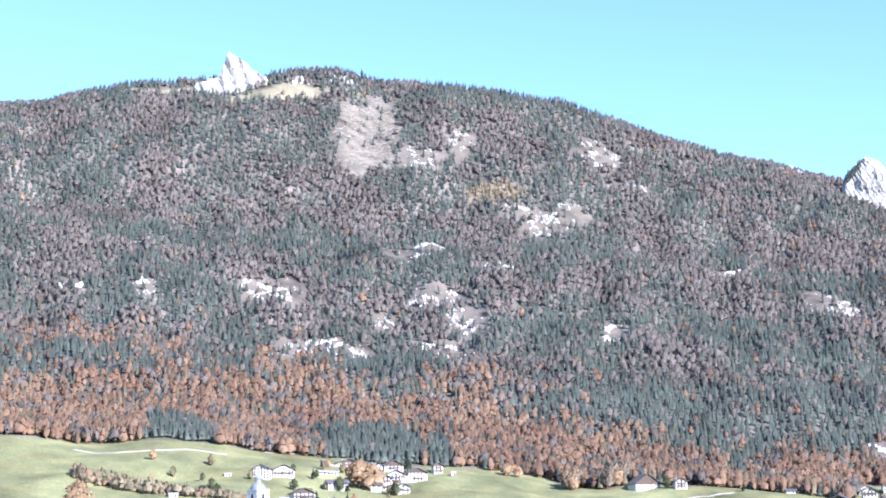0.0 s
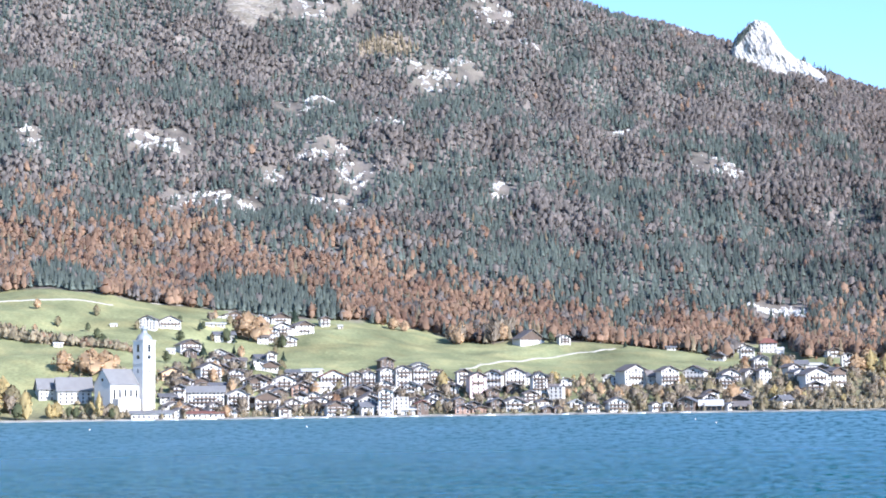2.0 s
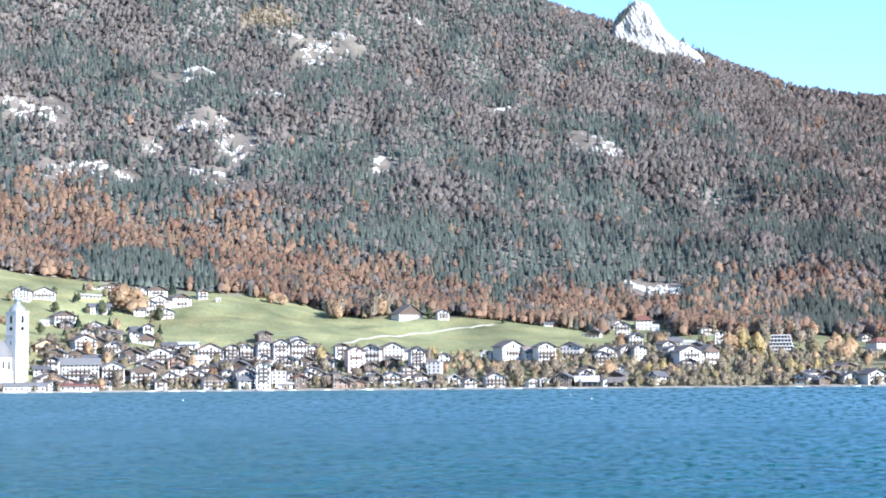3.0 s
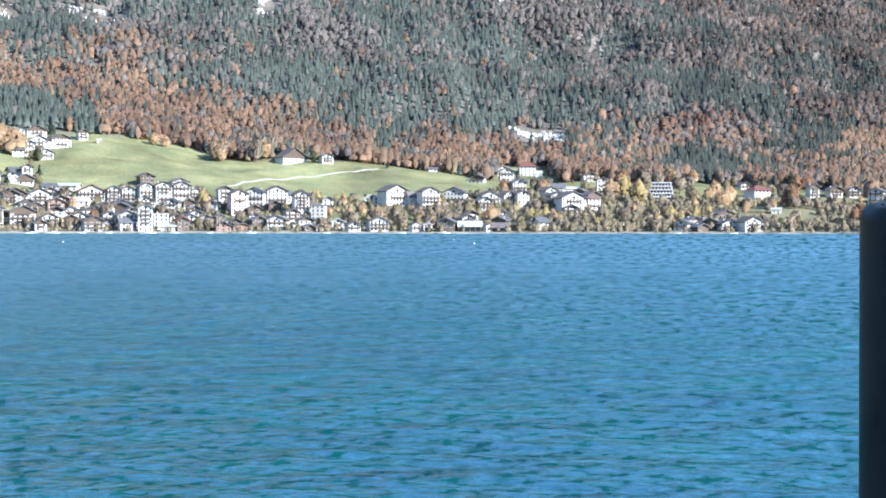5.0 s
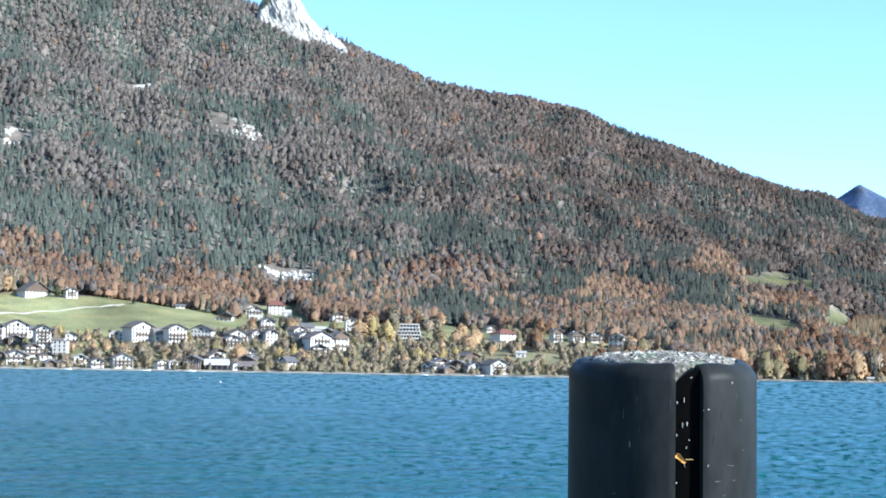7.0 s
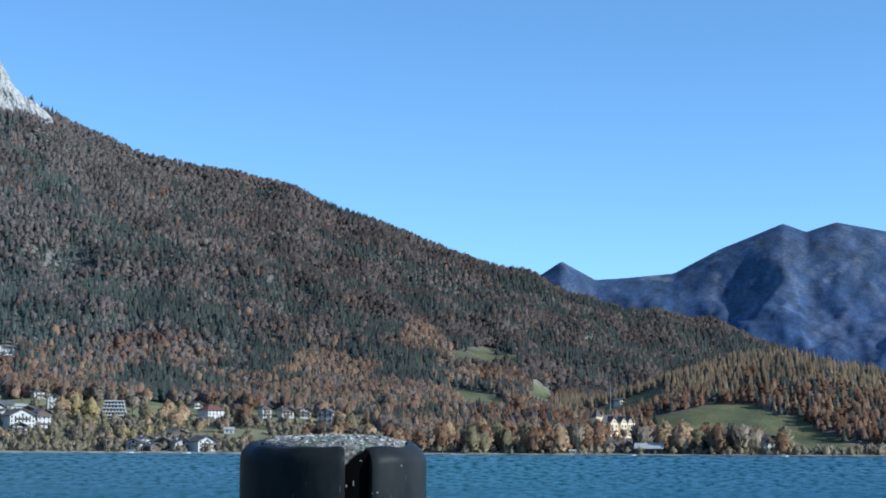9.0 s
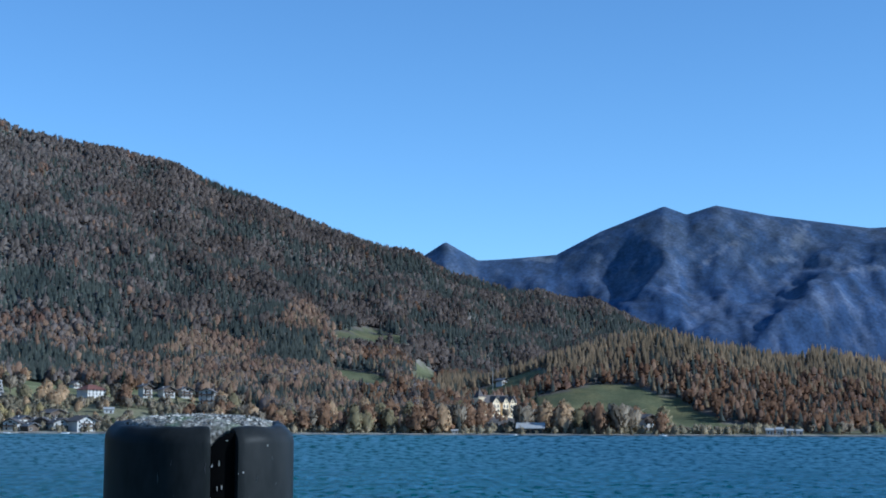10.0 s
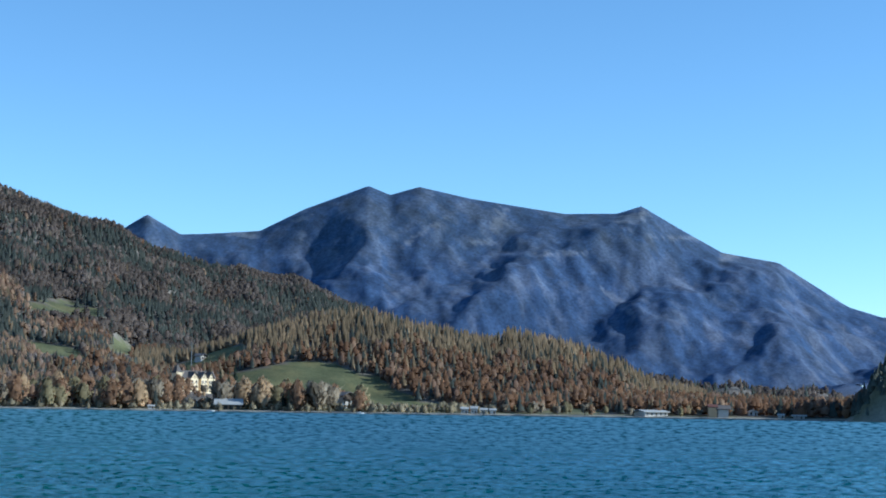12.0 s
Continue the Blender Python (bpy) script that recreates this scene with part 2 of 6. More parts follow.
    facing = m.add("ShaderNodeFresnel", IOR=1.33)
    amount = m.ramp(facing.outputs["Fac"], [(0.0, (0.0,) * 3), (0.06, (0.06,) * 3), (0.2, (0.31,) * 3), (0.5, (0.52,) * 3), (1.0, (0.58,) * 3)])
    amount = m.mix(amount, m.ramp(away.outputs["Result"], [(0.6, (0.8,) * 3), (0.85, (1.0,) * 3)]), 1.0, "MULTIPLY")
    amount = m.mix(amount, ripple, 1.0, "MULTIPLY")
    # less mirrored sky to the right: the darker reflection there is painted in
    right_mute = m.add("ShaderNodeMapRange", From_Min=-12.0, From_Max=2.0, To_Min=1.0, To_Max=0.78)
    m.link(depth.outputs["X"], right_mute.inputs["Value"])
    amount = m.mix(amount, right_mute.outputs["Result"], 1.0, "MULTIPLY")
    # the cooler white balance to the right is put into the body colour
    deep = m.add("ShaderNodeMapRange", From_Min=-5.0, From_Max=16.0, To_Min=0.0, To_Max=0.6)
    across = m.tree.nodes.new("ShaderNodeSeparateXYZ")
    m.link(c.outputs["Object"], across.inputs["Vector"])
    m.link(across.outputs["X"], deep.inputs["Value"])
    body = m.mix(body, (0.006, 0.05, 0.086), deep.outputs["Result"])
    m.link(body, under.inputs["Color"])
    for n in (under, gloss, facing):
        m.link(normal, n.inputs["Normal"])
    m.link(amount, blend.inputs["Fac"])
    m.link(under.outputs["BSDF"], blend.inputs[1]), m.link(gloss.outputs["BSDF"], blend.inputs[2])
    out = m.tree.nodes["Material Output"]
    m.link(blend.outputs["Shader"], out.inputs["Surface"])
    m.tree.nodes.remove(m.bsdf)
    return m.mat


WATER = water_material()


def rock_material(name, bright):
    m = Nodes(name, 0.9, 0, 0.15)
    v = m.coords((1, 1, 0.75))
    crack, big = m.noise(0.16, v, 8, 0.7), m.noise(0.03, v, 4)
    c = m.mix(m.ramp(crack, [(0.32, (0.09 * bright, 0.085 * bright, 0.08 * bright)), (0.44, (0.3 * bright, 0.292 * bright, 0.275 * bright)), (0.62, (0.46 * bright, 0.448 * bright, 0.42 * bright))]),
              m.ramp(big, [(0.3, (0.78, 0.77, 0.76)), (0.7, (1.0, 0.98, 0.92))]), 1.0, "MULTIPLY")
    m.bump(crack, 1.0, 3.0)
    return m.colour(c)


ROCK, CLIFF = rock_material("weathered_limestone", 1.75), rock_material("bare_limestone", 1.2)
QUARRY = rock_material("fresh_quarry_stone", 1.9)


# ---- mesh helpers ----
def big_mesh(name, verts, faces, mats, smooth=False):
    """A large mesh from arrays: every face has the same number of corners."""
    verts, faces = np.ascontiguousarray(verts, np.float32), np.ascontiguousarray(faces, np.int32)
    me = bpy.data.meshes.new(name)
    n, k = faces.shape
    me.vertices.add(len(verts))
    me.vertices.foreach_set("co", verts.ravel())
    me.loops.add(n * k)
    me.loops.foreach_set("vertex_index", faces.ravel())
    me.polygons.add(n)
    me.polygons.foreach_set("loop_start", np.arange(n, dtype=np.int32) * k)
    me.polygons.foreach_set("loop_total", np.full(n, k, np.int32))
    me.update(calc_edges=True)
    for m in mats:
        me.materials.append(m)
    me.polygons.foreach_set("use_smooth", np.full(n, smooth))
    return me


def paint(me, name, cols):
    a = me.attributes.new(name, "FLOAT_COLOR", "POINT")
    rgba = np.ones((len(me.vertices), 4), np.float32)
    rgba[:, :3] = cols
    a.data.foreach_set("color", rgba.ravel())


def part(name, bm, material, parent, label="", smooth=False):
    me = bpy.data.meshes.new(name)
    bm.to_mesh(me)
    bm.free()
    me.materials.append(material)
    if smooth:
        me.shade_smooth()
    ob = new(name, me)
    ob.parent = parent
    if label:
        ob["label"] = label
    return ob


def grid_faces(nu, nv):
    i = np.arange(nu - 1)[:, None] * nv + np.arange(nv - 1)[None, :]
    return np.stack([i, i + nv, i + nv + 1, i + 1], -1).reshape(-1, 4)


# ---- ground: one sheet out to the horizon ----
# clearings and rocky ground among the trees
SCAR = [(-37.5, 2964, 1.15, 130, 0.3)]
SCREE = [(-35.57, 2900, 0.75, 30, 0), (-34.06, 2956, 0.55, 34, 0), (-29.31, 3023, 0.8, 52, 0), (-28.34, 2912, 0.86, 14, 0), (-32.0, 2763, 0.9, 18, 3), (-30.9, 2746, 1.1, 50, 0.5),
         (-45.3, 2320, 0.55, 44, 0), (-40.94, 2380, 1.35, 48, 0), (-35.32, 2368, 1.0, 32, 0), (-34.28, 2306, 0.95, 38, 0), (-38.99, 2191, 1.85, 55, 0), (-34.9, 2205, 1.25, 40, 0),
         (-35.89, 2565, 1.0, 38, 0), (-24.87, 2617, 0.9, 34, -2), (-21.6, 2481, 0.85, 48, -1.2), (-37.05, 2322, 0.5, 22, 0), (-47.82, 2343, 0.45, 15, 0), (-29.02, 2267, 0.5, 38, 0), (-32.92, 2470, 0.6, 34, 0),
         (-19.62, 1868, 0.95, 18, 0), (-9.83, 2800, 0.5, 40, 0), (-12.7, 2500, 0.35, 22, 0)]
# dry summit grass under the crag
ALM = [(-40.4, 3104, 2.3, 24, 0), (-44.5, 3150, 2.2, 16, 0)]
LARCH = [(-32.92, 2806, 1.1, 34, 0)]
# sloping glades: bearing, half width, slope of the lower and of the upper edge
GLADES = [(-2.85, 1.15, 3.25, 3.62), (-0.85, 0.55, 1.98, 2.36), (-2.9, 1.1, 1.86, 2.1)]
# glowing beech among the clearings
AUTUMN = [(-2.2, 1.3, 2.45, 3.2), (-0.7, 0.9, 2.5, 3.1), (-5.0, 0.7, 3.5, 4.3), (-8.2, 1.5, 2.6, 3.2)]
# dense dark stands of spruce along the meadows
STANDS = [(-44.2, 1.1, 4.4, 5.1), (-37.6, 1.9, 3.7, 4.65), (-35.2, 0.4, 3.4, 4.3), (-14.2, 1.2, 1.9, 2.7), (-5.6, 1.3, 2.4, 3.4)]
FIELDS = [(1.8, 1660, 1.6, 70, 0), (14.75, 1330, 1.3, 85, 0)]
# bare gullies and pastures of the far range: bearing, slope, half width, half height, lean
FAR_SCARS = [(12.0, 6.7, 0.3, 0.45, 0.3), (9.4, 6.25, 0.16, 0.6, 1.4), (11.4, 5.9, 0.5, 0.09, 0), (5.2, 6.05, 0.2, 0.22, -0.6), (5.0, 6.75, 0.4, 0.2, 0), (16.6, 6.75, 0.45, 0.3, 0.6), (18.4, 6.1, 0.9, 0.06, -1.5),
             (14.2, 5.55, 0.9, 0.1, 2.5), (16.2, 3.9, 0.25, 0.5, -1.0), (3.1, 6.02, 0.45, 0.14, 0), (19.9, 5.45, 0.3, 0.2, 0)]
# the top of the meadow under the lakeside hill
SLOPE_TOP = curve("-180:0 2.4:0 2.6:1545 3.3:1560 6:1570 7.5:1545 9.3:1465 11.4:1445 12.2:1400 12.4:0 180:0")
EDGE = curve("-180:1500 -60:1720 -48:1725 -45:1720 -40:1700 -36.5:1710 -33:1730 -31.6:1725 -30.8:1690 -29.8:1650 -28:1665 -25:1690 -23:1660 -21.4:1640 -20.9:1750 -19.3:1750 -18.9:1620 -16:1590 -13:1610 -10:1570 -8:1535 -7:1480 -5.6:1300 -3:1275 24:1275 180:1500")


def between(b, low, high, patches, wobble=0.0):
    """Whether something that spans that slope, from foot to top, reaches into one of the patches."""
    out = np.zeros(np.shape(b), bool)
    for pb, half, e0, e1 in patches:
        side = np.abs(b - pb) / half + wobble
        tilt = 0.12 * (b - pb) / half
        out |= (side < 1) & (high > e0 - tilt) & (low < e1 - tilt - 0.25 * np.clip(side, 0, 1) ** 2)
    return out


def cover(b, r):
    """The ground's colour: meadow, woodland floor, scree, strand. Haze is mixed into the floor and the far range."""
    x, y = r * np.sin(np.radians(b)), r * np.cos(np.radians(b))
    n = rough(x, y, 51, 130, 4)[:, None]
    # weaker sunlight on the right-hand meadows is put into the grass colour
    grass_dim = (1 - 0.42 * fade(-8, -3, b))[:, None]
    meadow = grass_dim * np.array((0.222, 0.232, 0.12)) * (1 + 0.2 * n) + np.array((0.05, 0.03, 0.01)) * np.clip(rough(x, y, 57, 60, 3), 0, 1)[:, None]
    floor = np.array((0.185, 0.162, 0.145)) * (1 + 0.3 * n)
    wood = fade(-6, 14, r - np.interp(b, *EDGE) + 10 * rough(x, y, 61, 60, 3))
    slope = np.degrees(np.arctan2(land(b, r), r))
    wood = np.where(inside(b, r, FIELDS, 0.15) | (between(b, slope, slope + 0.1, GLADES, 0.4 * rough(x, y, 63, 75, 3)) & (r < 3000)) | (r < np.interp(b, *SLOPE_TOP) + 8 * rough(x, y, 64, 55, 3)), 0, wood)[:, None]
    garden = (fade(-24, -19, b) * (1 - fade(-5, -3, b)) * (1 - fade(1440, 1560, r)) + (1 - fade(1285, 1330, r)) * 0.8)[:, None]
    meadow = meadow + (np.array((0.215, 0.2, 0.125)) - meadow) * np.clip(garden, 0, 0.85)
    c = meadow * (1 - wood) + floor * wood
    tan = np.array((0.19, 0.168, 0.138)) * (1 + 0.4 * rough(x, y, 71, 22, 4)[:, None])
    c = np.where(inside(b, r, SCAR, 0.3, 5)[:, None], tan, c)
    c = np.where((inside(b, r, SCREE, 0.4, 6) & (rough(x, y, 72, 26, 3) > -0.15))[:, None], np.array((0.19, 0.168, 0.14)), c)
    c = np.where(inside(b, r, ALM, 0.4, 8)[:, None], np.array((0.3, 0.27, 0.19)) * (1 + 0.15 * n), c)
    lar = np.array((0.28, 0.23, 0.17))
    c = np.where(inside(b, r, LARCH, 0.3, 7)[:, None], lar, c)
    strand = fade(2.2, 1.0, land(b, r))[:, None]
    c = c * (1 - strand) + np.array((0.36, 0.34, 0.3)) * strand
    # far range: bare woods, pasture and pale screes, with blue haze mixed into their colour
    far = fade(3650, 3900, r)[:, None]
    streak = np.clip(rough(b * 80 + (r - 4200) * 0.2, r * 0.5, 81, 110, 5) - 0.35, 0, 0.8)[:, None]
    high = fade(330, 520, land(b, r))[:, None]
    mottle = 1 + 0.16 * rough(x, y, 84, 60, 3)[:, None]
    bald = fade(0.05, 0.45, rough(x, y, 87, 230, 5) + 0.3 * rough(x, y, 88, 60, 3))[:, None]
    hazed_hills = (np.array((0.056, 0.092, 0.19)) + bald * np.array((0.03, 0.026, 0.018))) * mottle + streak * (1 - 0.8 * high) * np.array((0.065, 0.062, 0.065)) + high * np.array((0.008, 0.004, -0.016))
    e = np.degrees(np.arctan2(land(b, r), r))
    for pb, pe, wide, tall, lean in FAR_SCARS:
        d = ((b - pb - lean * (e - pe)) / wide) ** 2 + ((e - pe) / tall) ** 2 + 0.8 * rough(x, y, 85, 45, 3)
        hazed_hills = hazed_hills + np.array((0.085, 0.078, 0.068)) * fade(1.1, 0.4, d)[:, None]
    return np.clip(c * (1 - far) + hazed_hills * far, 0.01, 1)


def sheet(name, bearings, dists, mat, label):
    b, r = np.meshgrid(bearings, dists, indexing="ij")
    b, r = b.ravel(), r.ravel()
    v = np.stack([r * np.sin(np.radians(b)), r * np.cos(np.radians(b)), land(b, r)], 1)
    me = big_mesh(name, v, grid_faces(len(bearings), len(dists))[:, ::-1], [mat], smooth=True)
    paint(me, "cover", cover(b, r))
    return tagged(new(name, me), label, name.split("_")[-1], kind="structure")


outer = [np.arange(-180, -56, 4.0)], [np.linspace(34, 180, 37)]
sheet("ground", np.concatenate(outer[0] + [np.arange(-56, 32.01, 0.3)] + outer[1]),
      np.concatenate([np.linspace(1150, 1240, 4), np.linspace(1244, 1300, 12), np.linspace(1310, 1800, 50), np.linspace(1812, 3260, 110), np.linspace(3290, 3900, 17)]),
      GROUND, "autumn mountainside with meadows, woodland floor and pale scree")
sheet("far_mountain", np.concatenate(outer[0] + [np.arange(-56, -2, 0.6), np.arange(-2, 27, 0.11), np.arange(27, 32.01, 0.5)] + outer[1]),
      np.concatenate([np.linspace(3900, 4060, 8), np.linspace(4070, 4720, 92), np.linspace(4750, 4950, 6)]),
      FAR_SLOPES, "long wooded mountain with bare gullies, blue haze in its colour")

# ---- lake ----
wb = np.concatenate([np.arange(-180, -47, 3.5), np.arange(-47, 27.01, 0.2), np.linspace(30.5, 180, 44)])
wr = np.concatenate([[0.002, 3, 8, 13], 7300 / np.linspace(480, 5.75, 330)])
B, R = np.meshgrid(wb, wr, indexing="ij")
X, Y = R * np.sin(np.radians(B)), R * np.cos(np.radians(B))
Z = np.zeros(X.shape)
rng = np.random.RandomState(4)
# short wind waves with sharp crests that roll across the view
for k in range(40):
    length = 0.24 * 1.045 ** k
    a = radians(8) + rng.normal(0, 0.3)
    f = 2 * np.pi / length
    ph = (X * math.sin(a) + Y * math.cos(a)) * f + rng.uniform(0, 6.3)
    u1, u2 = rng.uniform(0.12, 0.3), rng.uniform(-0.15, 0.15)
    lump = np.clip(np.sin((X * math.cos(a) - Y * math.sin(a)) * f * u1 + ph * u2 + rng.uniform(0, 6.3)), 0, 1)
    Z += (2.2 * (0.5 + 0.5 * np.sin(ph)) ** 2.6 - 0.8) * lump * 0.0075 * length ** 0.7
Z += 0.02 * rough(X, Y, 141, 4.0, 2)
Z *= 0.55 * fade(700, 150, R) * (1 + np.clip((R - 20) / 100, 0, 0.6))
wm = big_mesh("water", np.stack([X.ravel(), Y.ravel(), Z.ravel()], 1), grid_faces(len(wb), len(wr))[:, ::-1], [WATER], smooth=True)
# bearing and picture row of each point seen from the camera, for the painted ripples
paint(wm, "view_lay", np.stack([B.ravel(), 7200 / np.maximum(R.ravel(), 6), 0 * R.ravel()], 1))
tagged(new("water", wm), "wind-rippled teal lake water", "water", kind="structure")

# ---- woods ----
def conifer_shape(rng, tiers=4, sides=6, slim=0.19):
    """A spruce of height 1: ragged skirts, each a cone with drooping, uneven tips."""
    v, f = [], []
    for k in range(tiers):
        base = 0.1 + 0.66 * k / tiers
        top = min(1.0, base + 0.5 - 0.06 * k) if k < tiers - 1 else 1.0
        rad = slim * (1 - 0.78 * k / tiers) * rng.uniform(0.85, 1.15)
        off = rng.uniform(0, 6.3)
        i = len(v)
        v.append((rng.normal(0, 0.008), rng.normal(0, 0.008), top))
        for s in range(sides * 2):
            a = off + math.pi * s / sides + rng.normal(0, 0.12)
            q = rad * (rng.uniform(0.85, 1.25) if s % 2 == 0 else rng.uniform(0.45, 0.62))
            v.append((q * math.cos(a), q * math.sin(a), base + (0.0 if s % 2 == 0 else 0.055) + rng.normal(0, 0.012)))
        f += [(i, i + 1 + s, i + 1 + (s + 1) % (sides * 2)) for s in range(sides * 2)]
    return np.array(v), np.array(f)


def broadleaf_shape(rng, clumps=22, flakes=20, slim=0.3, low=0.12, size=0.105, rise=1.0):
    """A broad crown of height 1: many small uneven clumps with loose sprays round them, so that the outline has gaps."""
    v, f = [], []
    for k in range(clumps):
        h = rng.uniform(low, 0.93)
        spread = slim * math.sin(math.pi * min(0.95, (h - low) / (1.05 - low) * 0.9 + 0.12)) ** 0.8
        a, q = rng.uniform(0, 6.3), spread * math.sqrt(rng.uniform(0.05, 1))
        c = np.array((q * math.cos(a), q * math.sin(a), h))
        i = len(v)
        for d in ((1, 0.2, -0.5), (-0.6, 0.8, -0.4), (-0.5, -0.9, -0.5), (0, 0, 1.1)):
            v.append(tuple(c + (np.array(d) * size * rng.uniform(0.6, 1.5) + rng.normal(0, size * 0.35, 3)) * (1, 1, rise)))
        f += [(i, i + 1, i + 3), (i + 1, i + 2, i + 3), (i + 2, i, i + 3), (i, i + 2, i + 1)]
    for k in range(flakes):
        h = rng.uniform(low, 1.0)
        spread = slim * math.sin(math.pi * min(0.97, (h - low) / (1.06 - low) + 0.1)) ** 0.7
        a, q = rng.uniform(0, 6.3), spread * rng.uniform(0.5, 1.1)
        c = np.array((q * math.cos(a), q * math.sin(a), h))
        i = len(v)
        for j in range(3):
            v.append(tuple(c + rng.normal(0, size * 0.6, 3) * (1, 1, rise)))
        f.append((i, i + 1, i + 2))
    return np.array(v), np.array(f)


def rounded_crown(rng, lumps=3, flakes=14, slim=0.34, low=0.12, uneven=0.28):
    """A full crown of height 1: a few uneven round masses of foliage, with loose sprays along the outline."""
    ico = bmesh.new()
    bmesh.ops.create_icosphere(ico, subdivisions=1, radius=1)
    iv, ifc = np.array([q.co[:] for q in ico.verts]), np.array([[q.index for q in g.verts] for g in ico.faces])
    ico.free()
    v, f = [], []
    for k in range(lumps):
        t = k / max(1, lumps - 1)
        a, q = rng.uniform(0, 6.3), slim * rng.uniform(0.15, 0.5) * (1 - 0.6 * t) * (lumps > 1)
        wide, tall = slim * rng.uniform(0.6, 0.85) * (1 - 0.3 * t), rng.uniform(0.24, 0.33) if lumps > 1 else 0.42
        h = low + 0.24 + (0.42 * t if lumps > 1 else 0.2)
        p = iv * (1 + rng.uniform(-uneven, uneven, (len(iv), 1))) * (wide, wide, tall) + (q * math.cos(a), q * math.sin(a), min(h, 1 - tall))
        f += [tuple(int(c) + len(v) for c in g) for g in ifc]
        v += [tuple(c) for c in p]
    for k in range(flakes):
        h = rng.uniform(low, 1.0)
        spread = slim * math.sin(math.pi * min(0.97, (h - low) / (1.06 - low) + 0.1)) ** 0.7
        a, q = rng.uniform(0, 6.3), spread * rng.uniform(0.75, 1.1)
        i = len(v)
        v += [tuple(np.array((q * math.cos(a), q * math.sin(a), h)) + rng.normal(0, 0.05, 3) * (1, 1, 1.4)) for j in range(3)]
        f.append((i, i + 1, i + 2))
    return np.array(v), np.array(f)


def bare_shape(rng, twigs=26, slim=0.27):
    """A leafless crown: thin sprays that rise and spread."""
    v, f = [], []
    for k in range(twigs):
        h = rng.uniform(0.2, 0.72)
        a = rng.uniform(0, 6.3)
        q = slim * rng.uniform(0.1, 0.75)
        p0 = np.array((q * math.cos(a), q * math.sin(a), h))
        p1 = p0 + np.array((math.cos(a) * slim * 0.35, math.sin(a) * slim * 0.35, rng.uniform(0.13, 0.27)))
        i = len(v)
        w = rng.uniform(0.03, 0.06)
        v += [tuple(p0 + rng.normal(0, w, 3)), tuple(p0 + rng.normal(0, w, 3)), tuple(p1), tuple(p1 + rng.normal(0, 0.05, 3))]
        f += [(i, i + 1, i + 2), (i, i + 2, i + 3)]
    return np.array(v), np.array(f)


def spray_crown(rng, sprays=20, slim=0.26, low=0.1, size=1.0):
    """A twiggy crown of height 1, seen from far off: upright ragged sprays that overlap round a dense heart."""
    core, faces = rounded_crown(rng, 1, 0, slim * 0.85, low, 0.45)
    v, f = [tuple(p) for p in core], [tuple(q) for q in faces]
    for k in range(sprays):
        h = low + (0.95 - low) * (k + rng.rand()) / sprays
        spread = slim * math.sin(math.pi * min(0.97, (h - low) / (1.08 - low) + 0.12)) ** 0.7
        a, q = rng.uniform(0, 6.3), spread * math.sqrt(rng.uniform(0.1, 1))
        c = np.array((q * math.cos(a), q * math.sin(a), h))
        i = len(v)
        t = rng.uniform(0, 6.3)
        side = np.array((math.cos(t), math.sin(t), 0)) * rng.uniform(0.07, 0.13) * size
        v += [tuple(c - side - (0, 0, rng.uniform(0.02, 0.12) * size)), tuple(c + side - (0, 0, rng.uniform(0.02, 0.12) * size)), tuple(c + rng.normal(0, 0.04, 3) * size + (0, 0, rng.uniform(0.1, 0.2) * size))]
        f.append((i, i + 1, i + 2))
    return np.array(v), np.array(f)


def rounded(shape):
    """Turns a crown's faces outwards and gives its vertices the soft normals of the whole crown."""
    v, f = shape
    soft = np.stack([v[:, 0] * 1.7, v[:, 1] * 1.7, (v[:, 2] - 0.35) * 0.7], 1) + np.array((0, 0, 0.24))
    soft /= np.linalg.norm(soft, axis=1)[:, None] + 1e-6
    n = np.cross(v[f[:, 1]] - v[f[:, 0]], v[f[:, 2]] - v[f[:, 0]])
    away = (n * soft[f].mean(1)).sum(1) < 0
    f = f.copy()
    f[away] = f[away][:, ::-1]
    return v, f, soft


shape_rng = np.random.RandomState(17)
SHAPES = {
    "copper": [rounded_crown(shape_rng, 2, 18, 0.24 + 0.02 * k) for k in range(4)],
    "spruce": [conifer_shape(shape_rng, 3, 3) for k in range(6)],
    "larch": [conifer_shape(shape_rng, 3, 4, 0.17) for k in range(4)],
    "beech": [rounded_crown(shape_rng, 2 + k % 2, 22, 0.26 + 0.02 * k) for k in range(6)],
    "shrub": [spray_crown(shape_rng, 22, 0.55, 0.02, 1.6) for k in range(4)],
    "bare": [spray_crown(shape_rng, 16, 0.24 + 0.02 * k) for k in range(6)],
}
SHAPES = {k: [rounded(s) for s in v] for k, v in SHAPES.items()}
# spruce is lighter and bluer than its needles: haze put into the tint
TINTS = {
    "spruce": ((0.138, 0.168, 0.154), (0.214, 0.254, 0.224)),
    "larch": ((0.3, 0.255, 0.175), (0.42, 0.35, 0.24)),
    "beech": ((0.32, 0.205, 0.148), (0.45, 0.31, 0.215)),
    "copper": ((0.25, 0.145, 0.09), (0.37, 0.22, 0.13)),
    "bare": ((0.205, 0.182, 0.168), (0.325, 0.292, 0.272)),
    "shrub": ((0.3, 0.265, 0.19), (0.47, 0.4, 0.28)),
}
# how high the russet belt climbs, by bearing
RUSSET = curve("-60:7.4 -48:7.4 -40:6.9 -35:6.1 -30:4.6 -25:3.3 -20:3.2 -15:3.0 -10:2.9 -5:2.7 0:2.2 30:2")


